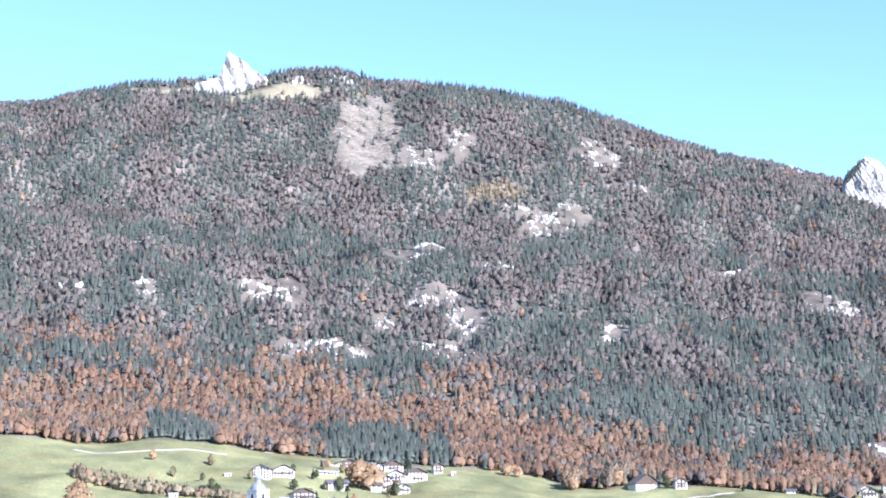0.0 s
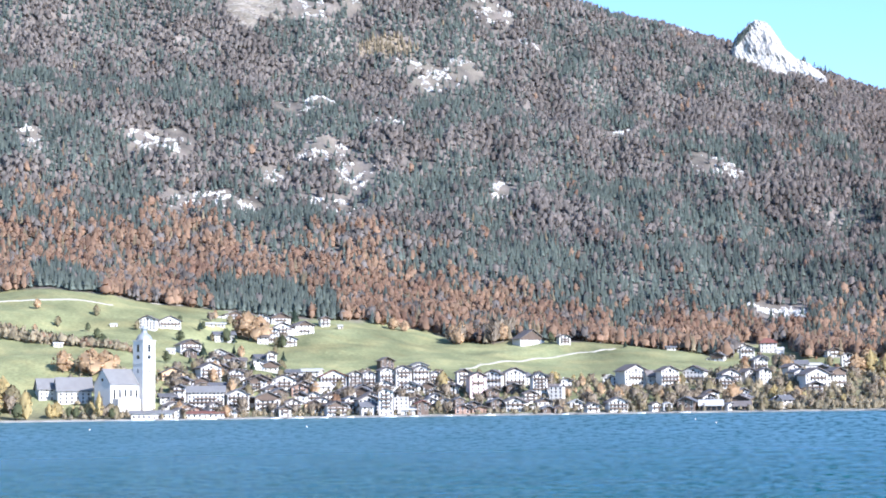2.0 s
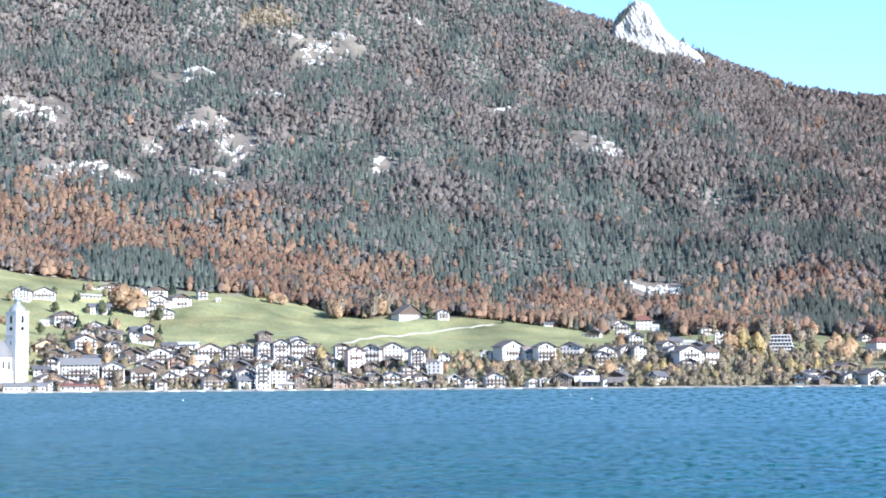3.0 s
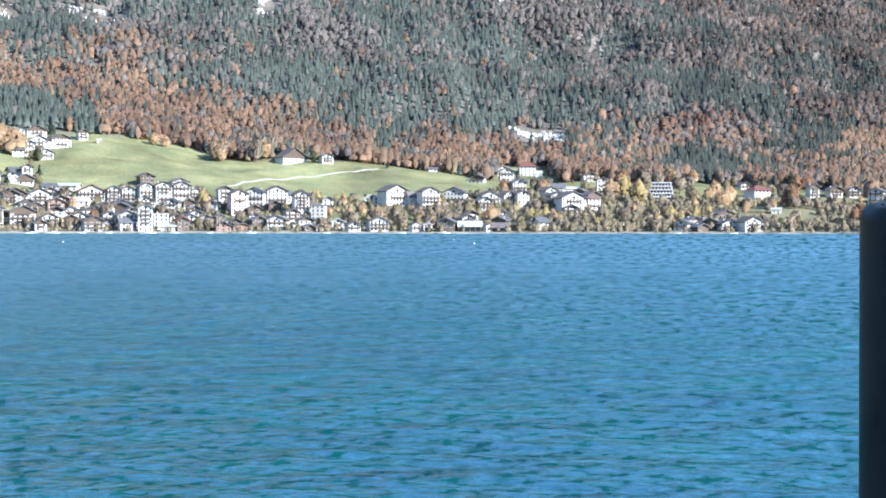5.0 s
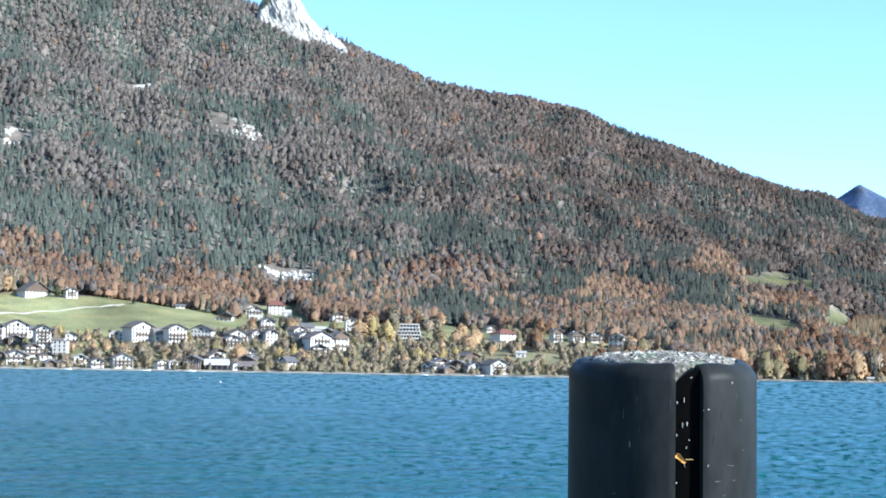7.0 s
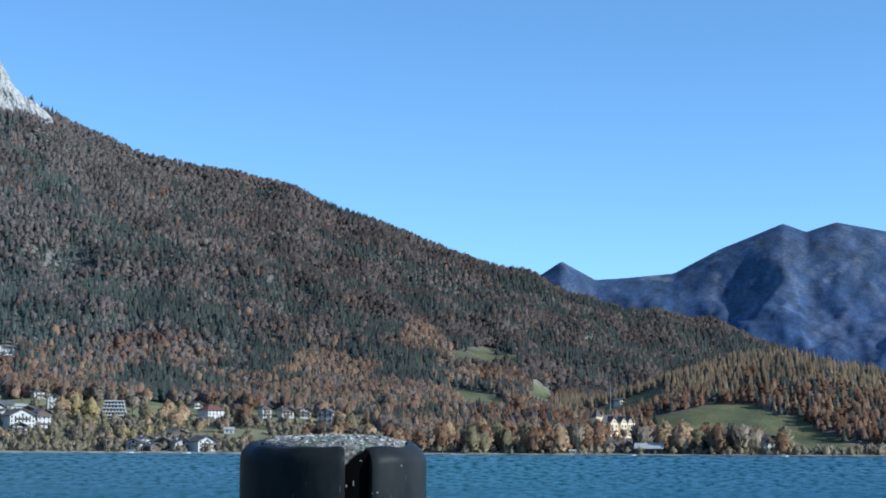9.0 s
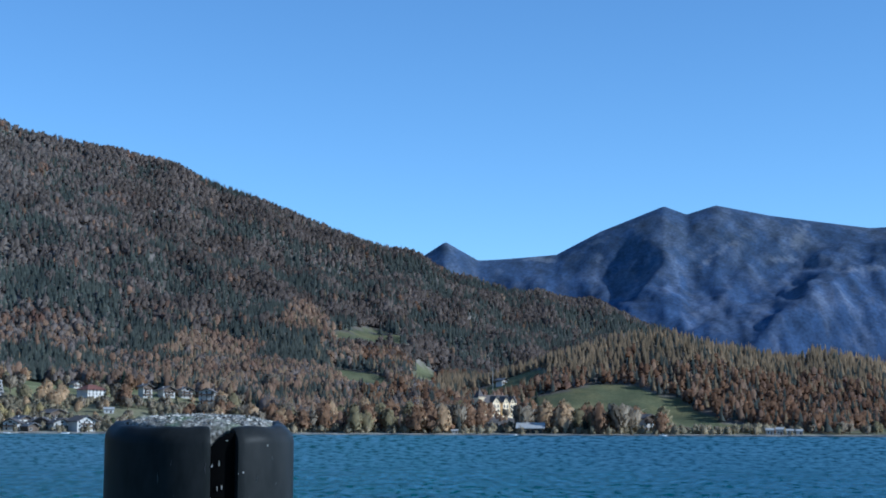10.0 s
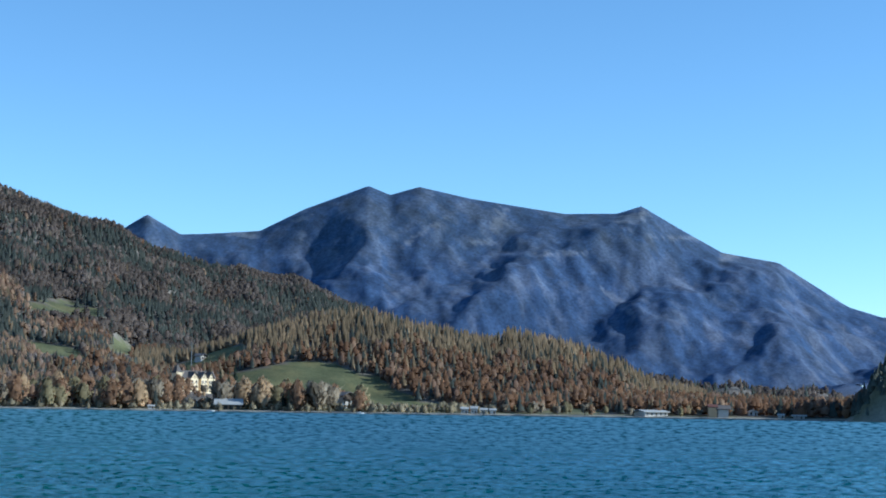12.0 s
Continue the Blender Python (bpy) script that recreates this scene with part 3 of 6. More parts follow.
def grow(name, places, label, seed):
    """Joins many far trees into one stand. places: kind -> array of x, y, z, height, width factor, tint shift."""
    rng = np.random.RandomState(seed)
    vs, fs, cs, ns, at = [], [], [], [], 0
    for kind, rows in places.items():
        if not len(rows):
            continue
        pick = rng.randint(0, len(SHAPES[kind]), len(rows))
        for k, (v, f, soft) in enumerate(SHAPES[kind]):
            p = rows[pick == k]
            if not len(p):
                continue
            a = rng.uniform(0, 2 * np.pi, len(p))
            ca, sa = np.cos(a)[:, None], np.sin(a)[:, None]
            h, w = p[:, 3:4], p[:, 3:4] * p[:, 4:5]
            lean = rng.normal(0, 0.03, (len(p), 2))
            x = (v[None, :, 0] * ca - v[None, :, 1] * sa) * w + p[:, 0:1] + lean[:, :1] * v[None, :, 2] * h
            y = (v[None, :, 0] * sa + v[None, :, 1] * ca) * w + p[:, 1:2] + lean[:, 1:] * v[None, :, 2] * h
            z = v[None, :, 2] * h + p[:, 2:3]
            ns.append(np.stack([soft[None, :, 0] * ca - soft[None, :, 1] * sa, soft[None, :, 0] * sa + soft[None, :, 1] * ca, soft[None, :, 2] + 0 * ca], -1).reshape(-1, 3))
            vs.append(np.stack([x, y, z], -1).reshape(-1, 3))
            fs.append((f[None] + (at + np.arange(len(p)) * len(v))[:, None, None]).reshape(-1, 3))
            at += len(p) * len(v)
            lo, hi = np.array(TINTS[kind][0]), np.array(TINTS[kind][1])
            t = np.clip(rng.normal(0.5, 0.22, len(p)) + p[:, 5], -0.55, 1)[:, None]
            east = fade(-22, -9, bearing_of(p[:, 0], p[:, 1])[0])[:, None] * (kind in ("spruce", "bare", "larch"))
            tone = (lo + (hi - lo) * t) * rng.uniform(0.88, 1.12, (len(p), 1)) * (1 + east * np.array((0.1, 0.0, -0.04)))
            cs.append(np.repeat(tone, len(v), 0) * rng.uniform(0.84, 1.16, (len(p) * len(v), 1)))
    me = big_mesh(name, np.concatenate(vs), np.concatenate(fs), [FOLIAGE], smooth=True)
    me.normals_split_custom_set_from_vertices(np.concatenate(ns))
    paint(me, "tint", np.concatenate(cs))
    return tagged(new(name, me), label, "forest", kind="stuff")


def scatter(b0, b1, r0, r1, gap, seed):
    """Jittered planting over a stretch of the plan, in bearing and distance."""
    rng = np.random.RandomState(seed)
    out = []
    for r in np.arange(r0, r1, gap):
        n = int(r * radians(b1 - b0) / gap)
        b = b0 + (np.arange(n) + rng.uniform(-0.55, 0.55, n) + 0.5 * rng.rand()) * (b1 - b0) / n
        out.append(np.stack([b, r + rng.uniform(-0.6, 0.6, n) * gap], 1))
    return np.concatenate(out), rng


def chance_of(b, r, z):
    """Shares of spruce, larch, beech; the rest stands bare."""
    x, y = r * np.sin(np.radians(b)), r * np.cos(np.radians(b))
    patch = rough(x, y, 91, 260, 4)
    fine = rough(x, y, 95, 70, 3)
    el = np.degrees(np.arctan2(z, r))
    limit = np.interp(b, *RUSSET)
    low = (1 - fade(limit - 0.9, limit + 0.7, el + 0.7 * patch + 0.4 * fine)) * np.where(b < -17, 1, 0.62)
    # spruce holds the middle slopes, leafless beech the upper ones towards the lake's far end
    lean = 0.8 - 0.5 * fade(-31, -23, b) * fade(7.2, 9.0, el) - 0.45 * fade(-22, -15, b) * fade(5.0, 6.4, el) - 0.22 * fade(-11, -6, b)
    lean = lean + 0.34 * np.exp(-((b + 13.5) / 5.5) ** 2 - ((el - 4.3) / 1.0) ** 2) + 0.25 * np.exp(-((b + 25) / 5) ** 2 - ((el - 5.3) / 1.6) ** 2) - 0.22 * np.exp(-((el - 11.6) / 0.8) ** 2) * (b < -32)
    spruce = np.clip(lean + 0.75 * patch + 0.35 * fine, 0.05, 0.95)
    spruce = spruce * (1 - 0.92 * low) + 0.4 * low * fade(0.6, 0.8, rough(x, y, 97, 110, 3))
    firs = between(b, el, el + 0.2, STANDS, 0.15 * fine)
    low = np.where(firs, 0, low)
    spruce = np.where(firs, 0.97, spruce)
    beech = low * np.clip(0.7 + 0.3 * fine, 0.1, 0.9) + 0.003 + 0.1 * fade(0.5, 0.8, rough(x, y, 98, 120, 3)) * ((el < 7) | (b > -24)) * (b > -36)
    larch = np.clip(0.004 * (1 + fine), 0, 0.1) + 0.12 * (r < 2000) * (b > -10) + 0.1 * low
    larch = np.where(inside(b, r, LARCH, 0.3, 7), 4.0, larch)
    glow = between(b, el, el + 0.2, AUTUMN, 0.3 * fine)
    spruce, beech, larch = np.where(glow, 0.08, spruce), np.where(glow, 0.6, beech), np.where(glow, 0.22, larch)
    # the wooded hill by the lake: larch and spruce above, beech below
    hill = (b > -0.5) & (r < 1950)
    top = fade(1530, 1640, r + 35 * fine)
    spruce = np.where(hill, 0.24 * (1 - 0.5 * top), spruce)
    larch = np.where(hill, 0.85 * top + 0.05, larch)
    beech = np.where(hill, 0.75 * (1 - top) + 0.15, beech)
    back = (b > -4) & (r > 2000)
    beech, larch = np.where(back, 0.012, beech), np.where(back, 0.02, larch)
    return spruce, larch, beech


def plant(name, b0, b1, r0, r1, gap, seed, label, tall=1.0):
    p, rng = scatter(b0, b1, r0, r1, gap, seed)
    b, r = p[:, 0], p[:, 1]
    x, y = r * np.sin(np.radians(b)), r * np.cos(np.radians(b))
    keep = r > np.interp(b, *EDGE) + 6 * rough(x, y, 61, 60, 3)
    keep &= ~inside(b, r, FIELDS, 0.15) & (r > np.interp(b, *SLOPE_TOP) + 8 * rough(x, y, 64, 55, 3)) & ~((b > 0.35) & (b < 2.7) & (r < 1460))
    thin = rng.rand(len(b))
    keep &= ~(inside(b, r, SCAR, 0.3, 5) & (thin > 0.05)) & ~(inside(b, r, ALM, 0.4, 8) & (thin > 0.12)) & ~((inside(b, r, SCREE, 0.4, 6) | inside(b, r + 13, SCREE, 0.4, 6)) & (thin > 0.17)) & ~((b > -20.5) & (b < -18.75) & (r > 1805) & (r < 1890) & (thin > 0.05))
    keep &= ~((b > -21.1) & (b < -18.0) & (r > 3040) & (r < 3150)) 
    z = land(b, r)
    keep &= ~(between(b, np.degrees(np.arctan2(z, r)), np.degrees(np.arctan2(z + 13, r)), GLADES, 0.4 * rough(x, y, 63, 75, 3)) & (r < 2500))
    b, r, x, y, z = b[keep], r[keep], x[keep], y[keep], z[keep]
    s, l, e = chance_of(b, r, z)
    u = rng.rand(len(b))
    kind = np.where(inside(b, r, LARCH, 0.3, 7), 1, np.where(u < s, 0, np.where(u < s + l, 1, np.where(u < s + l + e, 2, 3))))
    kind = np.where((kind == 2) & (b > -3) & (rng.rand(len(b)) < 0.75), 4, kind)
    h = np.array((16.0, 16.0, 14.5, 14.0, 14.0))[kind] * rng.uniform(0.74, 1.18, len(b)) * tall
    h = h * np.where((r < 2000) & (b < -4), 1 + 0.15 * fade(90, 20, r - np.interp(b, *EDGE)), 1)
    w = rng.uniform(0.85, 1.2, len(b)) * np.array((1.25, 1.2, 1.08, 1.2, 1.15))[kind]
    # darker to the right: partly browner woods, partly grazing light put into the tint
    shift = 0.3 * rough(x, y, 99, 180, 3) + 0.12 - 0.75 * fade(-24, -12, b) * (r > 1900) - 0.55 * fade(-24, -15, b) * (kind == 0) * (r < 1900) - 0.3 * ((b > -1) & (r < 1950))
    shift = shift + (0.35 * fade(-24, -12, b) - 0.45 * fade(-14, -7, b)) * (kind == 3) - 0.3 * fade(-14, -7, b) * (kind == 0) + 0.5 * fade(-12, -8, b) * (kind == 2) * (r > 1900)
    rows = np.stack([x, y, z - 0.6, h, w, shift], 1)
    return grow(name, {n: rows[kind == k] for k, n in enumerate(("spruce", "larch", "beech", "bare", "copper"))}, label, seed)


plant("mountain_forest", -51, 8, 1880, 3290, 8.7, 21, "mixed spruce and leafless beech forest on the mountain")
plant("lower_forest", -51, -4, 1285, 1885, 6.0, 22, "orange autumn beech forest above the meadows", 1.0)
plant("shore_forest", -4, 28, 1268, 2000, 6.8, 23, "russet beech and larch woods on the lakeside hill", 0.92)
plant("valley_forest", 4, 27, 2000, 3300, 24, 24, "dark wooded valley floor behind the hill")

# the dark headland on the far right
hp, hrng = scatter(24.0, 31, 1100, 1330, 8, 29)
hb, hr = hp[:, 0], hp[:, 1]
hz = land(hb, hr)
hk = hz > 2
hrows = np.stack([hr * np.sin(np.radians(hb)), hr * np.cos(np.radians(hb)), hz - 0.6, hrng.uniform(9, 16, len(hb)), hrng.uniform(1, 1.3, len(hb)), 0 * hb], 1)[hk]
grow("headland_forest", {"spruce": hrows}, "dark spruce wood on the headland", 29)

# ---- crags and outcrops ----
def crag(name, outline, foot, near, deep, label, seed):
    """A limestone crag with a broken face: bearing and slope pairs along its top, the slope of its foot, its distance and depth."""
    ob_, oe = curve(outline)
    nb, ns = 110, 40
    b = np.linspace(ob_[0], ob_[-1], nb)[:, None]
    s = np.concatenate([np.linspace(0, 1, 26), np.linspace(1.06, 1.9, 14)])[None, :]
    x0 = near * np.radians(b)
    jag = 0.03 * wave(x0, 0 * x0, seed + 9, 22) + 0.02 * wave(x0, 0 * x0, seed + 8, 9)
    top = np.interp(b, ob_, oe) + jag * np.clip((np.interp(b, ob_, oe) - foot) / 0.5, 0, 1)
    up = np.minimum(s, 1)
    el = foot - 0.25 + (top - foot + 0.25) * up - np.clip(s - 1, 0, 1) * (top - foot + 0.4)
    h = near * np.tan(np.radians(el))
    r = near + deep * (0.35 * up ** 1.6 + np.clip(s - 1, 0, 1))
    cut = rough(x0 + h * 0.3, h * 0.4, seed, 40, 5) * 3.5 + np.abs(wave(x0 - h * 0.55, h * 0.12, seed + 4, 30)) * 2
    r = r - cut * np.sin(np.pi * np.clip(up, 0.08, 1) * 0.62) * (s <= 1.05)
    h = r * np.tan(np.radians(el)) + 2.4
    v = np.stack([r * np.sin(np.radians(b + 0 * s)), r * np.cos(np.radians(b + 0 * s)), h + 0 * r], -1).reshape(-1, 3)
    me = big_mesh(name, v, grid_faces(nb, ns)[:, ::-1], [CLIFF], smooth=False)
    return tagged(new(name, me), label, "rock", kind="structure")


crag("rock_tower", "-21.02:11.4 -20.97:12.25 -20.85:12.6 -20.6:12.85 -20.3:13.12 -20.05:13.2 -19.8:13.1 -19.5:12.8 -19.3:12.4 -19.1:12.08 -18.83:11.85 -18.3:11.55 -17.8:11.1", 11.15, 3060, 90,
     "pale grey limestone rock tower above the woods", 201)
crag("summit_crag", "-43.6:16.5 -43.0:16.66 -42.72:16.8 -42.55:17.3 -42.42:17.55 -42.2:17.5 -41.9:17.25 -41.5:16.98 -41.1:16.72 -40.75:16.4", 16.25, 3130, 45,
     "jagged white limestone crag on the summit", 211)
crag("summit_block", "-40.3:16.4 -40.1:16.75 -39.85:16.82 -39.6:16.6 -39.4:16.4", 16.2, 3128, 30, "split pale limestone block below the summit wood", 231)
crag("summit_cliff", "-38.95:16.4 -38.75:16.85 -38.5:16.72 -38.25:16.8 -38.0:16.6 -37.8:16.35", 16.2, 3128, 30, "short fluted limestone cliff below the summit wood", 241)
crag("ridge_crag", "-23.4:12.9 -23.0:13.15 -22.6:13.05 -22.2:12.8", 12.75, 3150, 30, "small pale crag on the ridge", 221)


def outcrop(b, r, wide, deep, seed, coarse=1.0):
    """Broken limestone ledges that step up the slope among the trees, with loose blocks below them."""
    rng = np.random.RandomState(seed)
    vs, fs, at = [], [], []
    ico = bmesh.new()
    bmesh.ops.create_icosphere(ico, subdivisions=1, radius=1)
    iv = np.array([v.co[:] for v in ico.verts])
    ifc = np.array([[v.index for v in f.verts] for f in ico.faces])
    ico.free()
    iv = np.sign(iv) * np.abs(iv) ** 0.72

    def block(bb, rr, size):
        x, y = spot(bb, rr)
        p = iv * (1 + rng.uniform(-0.26, 0.26, (len(iv), 1))) * size
        a = -radians(bb) + rng.normal(0, 0.35)
        p = np.stack([p[:, 0] * math.cos(a) - p[:, 1] * math.sin(a), p[:, 0] * math.sin(a) + p[:, 1] * math.cos(a), p[:, 2]], 1)
        fs.append(ifc + len(vs) * len(iv))
        vs.append(p + np.array((x, y, size[2] * 0.35)))
        at.append((bb, rr))

    span = radians(wide) * r
    for k in range(max(4, int(span * deep / 120)) * (3 if coarse > 1 else 1)):
        # one broken cliff: blocks crowd and rise towards its middle
        a, q = rng.uniform(0, 6.3), math.sqrt(rng.uniform(0, 1))
        cb_, cr_ = b + wide * q * math.cos(a), r + deep * q * math.sin(a)
        half, tall, slope = rng.uniform(3, 10) * coarse, rng.uniform(1.8, 4.3) / coarse, rng.normal(0, 0.5)
        for n in range(int(half * 1.8)):
            u = rng.uniform(-1, 1)
            h = tall * (1 - 0.75 * u * u) * rng.uniform(0.5, 1.25)
            block(cb_ + math.degrees(half * u / r), cr_ + slope * half * u + rng.normal(0, 2.2), np.array((rng.uniform(0.8, 2.1), rng.uniform(0.9, 2.0), h)))
    for k in range(int(span * deep / 90) + 6):
        u, v = rng.uniform(-1.1, 1.1), rng.uniform(-1.1, 1.1)
        block(b + wide * u, r + deep * v, rng.uniform(0.5, 1.5) * np.array((1.3, 1.0, 0.8)))
    lift = np.zeros((len(vs) * len(iv), 3))
    lift[:, 2] = np.repeat(land(*np.array(at).T), len(iv))
    me = big_mesh("rock_outcrop", np.concatenate(vs) + lift, np.concatenate(fs), [QUARRY if coarse > 1 else ROCK])
    return tagged(new("rock_outcrop", me), "pale limestone ledges and boulders among the trees", "rock", "outcrops", kind="stuff")


for k, (pb, pr, wb_, wr_, lean) in enumerate(SCREE):
    outcrop(pb, pr, wb_ * 0.95, wr_, 300 + k, 1.3 if abs(pb + 19.62) < 0.1 else 1.0)


# windthrown trunks and brush on the cleared slope below the summit
SNAG = plain("bleached_wood", (0.31, 0.28, 0.24), 0.95, 0.3, 0.3)
wrng = np.random.RandomState(131)
wb2, wr2 = -37.5 + wrng.uniform(-1.7, 1.7, 1500), 2964 + wrng.uniform(-150, 150, 1500)
lies = inside(wb2, wr2, SCAR, 0.3, 5)
wb2, wr2 = wb2[lies], wr2[lies]
wa, wl, wt = -np.radians(wb2) + wrng.normal(0.25, 0.35, len(wb2)), wrng.uniform(4, 13, len(wb2)), wrng.uniform(0.35, 0.9, len(wb2))
wrows = []
for side, thin in ((-1, 0.5), (1, 1.0)):
    px, py = wr2 * np.sin(np.radians(wb2)) + side * wl / 2 * np.cos(wa), wr2 * np.cos(np.radians(wb2)) + side * wl / 2 * np.sin(wa)
    pz, q = land(*bearing_of(px, py)) + wrng.uniform(0.2, 1.6, len(px)), wt * thin
    wrows += [np.stack([px, py, pz + q], 1), np.stack([px - q * np.sin(wa), py + q * np.cos(wa), pz - q * 0.6], 1), np.stack([px + q * np.sin(wa), py - q * np.cos(wa), pz - q * 0.6], 1)]
wv = np.stack(wrows, 1).reshape(-1, 3)
wf = (np.array([(0, 1, 4, 3), (1, 2, 5, 4), (2, 0, 3, 5)])[None] + 6 * np.arange(len(wb2))[:, None, None]).reshape(-1, 4)
tagged(new("windthrow", big_mesh("windthrow", wv, wf, [SNAG])), "bleached fallen trunks and brush on a cleared slope", "fallen trees", kind="stuff")

# spruces on the shoulder of the rock tower and behind the summit crag
crng = np.random.RandomState(133)
cb = np.concatenate([crng.uniform(-20.98, -20.3, 60), crng.uniform(-40.9, -37.4, 120), crng.uniform(-18.6, -17.6, 16)])
ce = np.where(cb < -30, 16.88 - 0.3 * crng.rand(len(cb)), np.where(cb < -19, np.interp(cb, (-21.0, -20.8, -20.4, -20.1), (12.0, 12.58, 12.96, 13.1)) - 0.32 * crng.rand(len(cb)) * np.interp(cb, (-21, -20.3), (1, 0.5)), np.interp(cb, (-18.6, -17.6), (11.75, 11.2))))
up = np.clip((ce - 10.9) / (np.interp(cb, (-21.0, -20.8, -20.4, -20.1), (11.6, 12.62, 13.0, 13.17)) - 10.9), 0.1, 1)
cr = np.where(cb < -30, 3165 + 25 * crng.rand(len(cb)), 3054 + 31 * up ** 1.6)
crows = np.stack([cr * np.sin(np.radians(cb)), cr * np.cos(np.radians(cb)), cr * np.tan(np.radians(ce)), crng.uniform(7, 15, len(cb)), crng.uniform(0.9, 1.2, len(cb)), 0 * cb - 0.2], 1)
grow("crag_spruces", {"spruce": crows}, "dark spruces clinging to the limestone crags", 133)

# ---- paths on the meadows ----
def footpath(text, wide, label):
    """A pale gravel track laid over the meadow: bearing and distance pairs."""
    pb, pr = curve(text)
    t = np.linspace(0, len(pb) - 1, 90)
    bb, rr = np.interp(t, np.arange(len(pb)), pb), np.interp(t, np.arange(len(pb)), pr)
    x, y = rr * np.sin(np.radians(bb)), rr * np.cos(np.radians(bb))
    dx, dy = np.gradient(x), np.gradient(y)
    q = np.hypot(dx, dy)
    nx, ny = -dy / q * wide / 2, dx / q * wide / 2
    rows = []
    for s, lift in ((-1, -0.5), (-1, 0.45), (1, 0.45), (1, -0.5)):
        px, py = x + s * nx, y + s * ny
        rows.append(np.stack([px, py, land(*bearing_of(px, py)) + lift], 1))
    me = big_mesh("footpath", np.stack(rows, 1).reshape(-1, 3), grid_faces(90, 4), [GRAVEL])
    return tagged(new("footpath", me), label, "path", kind="structure")


GRAVEL = plain("gravel", (0.4, 0.37, 0.3), 0.95, 0.2, 0.5)
footpath("-30.6:1478 -30.07:1490 -29.25:1540 -28.8:1556 -27.19:1592 -26:1620 -25.24:1650", 2.6, "pale gravel track across the meadow")
footpath("-47.6:1676 -46.2:1648 -44:1655 -42.46:1664", 2.8, "pale farm track on the upper meadow")
footpath("-41.2:1705 -40.4:1712 -39.77:1718 -38.9:1712 -38.2:1700", 3.5, "pale track along the edge of the woods")

# ---- quay along the shore ----
qb = np.arange(-50, 24, 0.25)
qrow = []
for rr_, zz in ((1246.5, -1.5), (1246.5, 0.75), (1247.2, 0.95), (1250.5, 1.0), (1251.5, 0.2)):
    rr2 = rr_ + 1.4 * np.sin(qb * 1.7) + 0.9 * np.sin(qb * 5.1)
    qrow.append(np.stack([rr2 * np.sin(np.radians(qb)), rr2 * np.cos(np.radians(qb)), zz + 0.15 * np.sin(qb * 9)], 1))
STONE = plain("quay_stone", (0.25, 0.235, 0.21), 0.9, 0.35, 0.35)
tagged(new("quay", big_mesh("quay", np.stack(qrow, 1).reshape(-1, 3), grid_faces(len(qb), 5), [STONE])), "low pale stone quay along the lake shore", "quay", kind="structure")

# ---- houses ----
WHITE = plain("white_render", (0.62, 0.59, 0.54), 0.85, 0.12, 0.4, own=0.22)
OCHRE = plain("ochre_render", (0.62, 0.42, 0.24), 0.85, 0.1, 0.4)
PINK = plain("pink_render", (0.68, 0.5, 0.44), 0.85, 0.1, 0.4)
CREAM = plain("cream_render", (0.84, 0.68, 0.44), 0.85, 0.08, 0.4)
BRICK = plain("red_brown_boards", (0.31, 0.2, 0.145), 0.85, 0.2, 0.6)
TIMBER = plain("dark_timber", (0.15, 0.11, 0.082), 0.8, 0.3, 0.8, own=0.35)
ROOFS = {
    "d": plain("slate_roof", (0.145, 0.143, 0.145), 0.7, 0.25, 0.7, own=0.3),
    "b": plain("brown_tile_roof", (0.165, 0.143, 0.128), 0.75, 0.3, 0.7, own=0.35),
    "r": plain("red_tile_roof", (0.17, 0.075, 0.055), 0.75, 0.25, 0.7),
    "g": plain("grey_shingle_roof", (0.17, 0.166, 0.16), 0.75, 0.2, 0.7),
    "w": plain("sheet_metal_roof", (0.42, 0.41, 0.385), 0.7, 0.15, 0.7),
}
GLASS = plain("window_glass", (0.02, 0.025, 0.03), 0.08, 0.2, 1.0, spec=0.6)
FRAME = plain("window_frame_paint", (0.6, 0.58, 0.54), 0.6, 0.1, 1.0)


def box(bm, x0, x1, y0, y1, z0, z1):
    v = [bm.verts.new(p) for p in ((x0, y0, z0), (x1, y0, z0), (x1, y1, z0), (x0, y1, z0), (x0, y0, z1), (x1, y0, z1), (x1, y1, z1), (x0, y1, z1))]
    for f in ((0, 3, 2, 1), (4, 5, 6, 7), (0, 1, 5, 4), (1, 2, 6, 5), (2, 3, 7, 6), (3, 0, 4, 7)):
        bm.faces.new([v[i] for i in f])


def boxed(*boxes):
    bm = bmesh.new()
    for q in boxes:
        box(bm, *q)
    return bm


def prism(points, along, a, b):
    """A solid with that outline in x, z (along y) or y, z (along x), from a to b."""
    bm = bmesh.new()
    ends = []
    for t in (a, b):
        ends.append([bm.verts.new((p, t, q) if along == "y" else (t, p, q)) for p, q in points])
    n = len(points)
    for i in range(n):
        bm.faces.new((ends[0][i], ends[0][(i + 1) % n], ends[1][(i + 1) % n], ends[1][i]))
    bm.faces.new(ends[0][::-1])
    bm.faces.new(ends[1])
    bmesh.ops.recalc_face_normals(bm, faces=bm.faces)
    return bm


def shared(name, bm, mat):
    me = bpy.data.meshes.new(name)
    bm.to_mesh(me)
    bm.free()
    me.materials.append(mat)
    return me


WINDOW_MESH = shared("window", boxed((-0.62, -0.5, -0.08, 0.02, 0, 1.5), (0.5, 0.62, -0.08, 0.02, 0, 1.5), (-0.7, 0.7, -0.16, 0.02, -0.1, 0.06)), FRAME)
PANE_MESH = shared("pane", boxed((-0.5, 0.5, -0.04, 0.01, 0.06, 1.38)), GLASS)
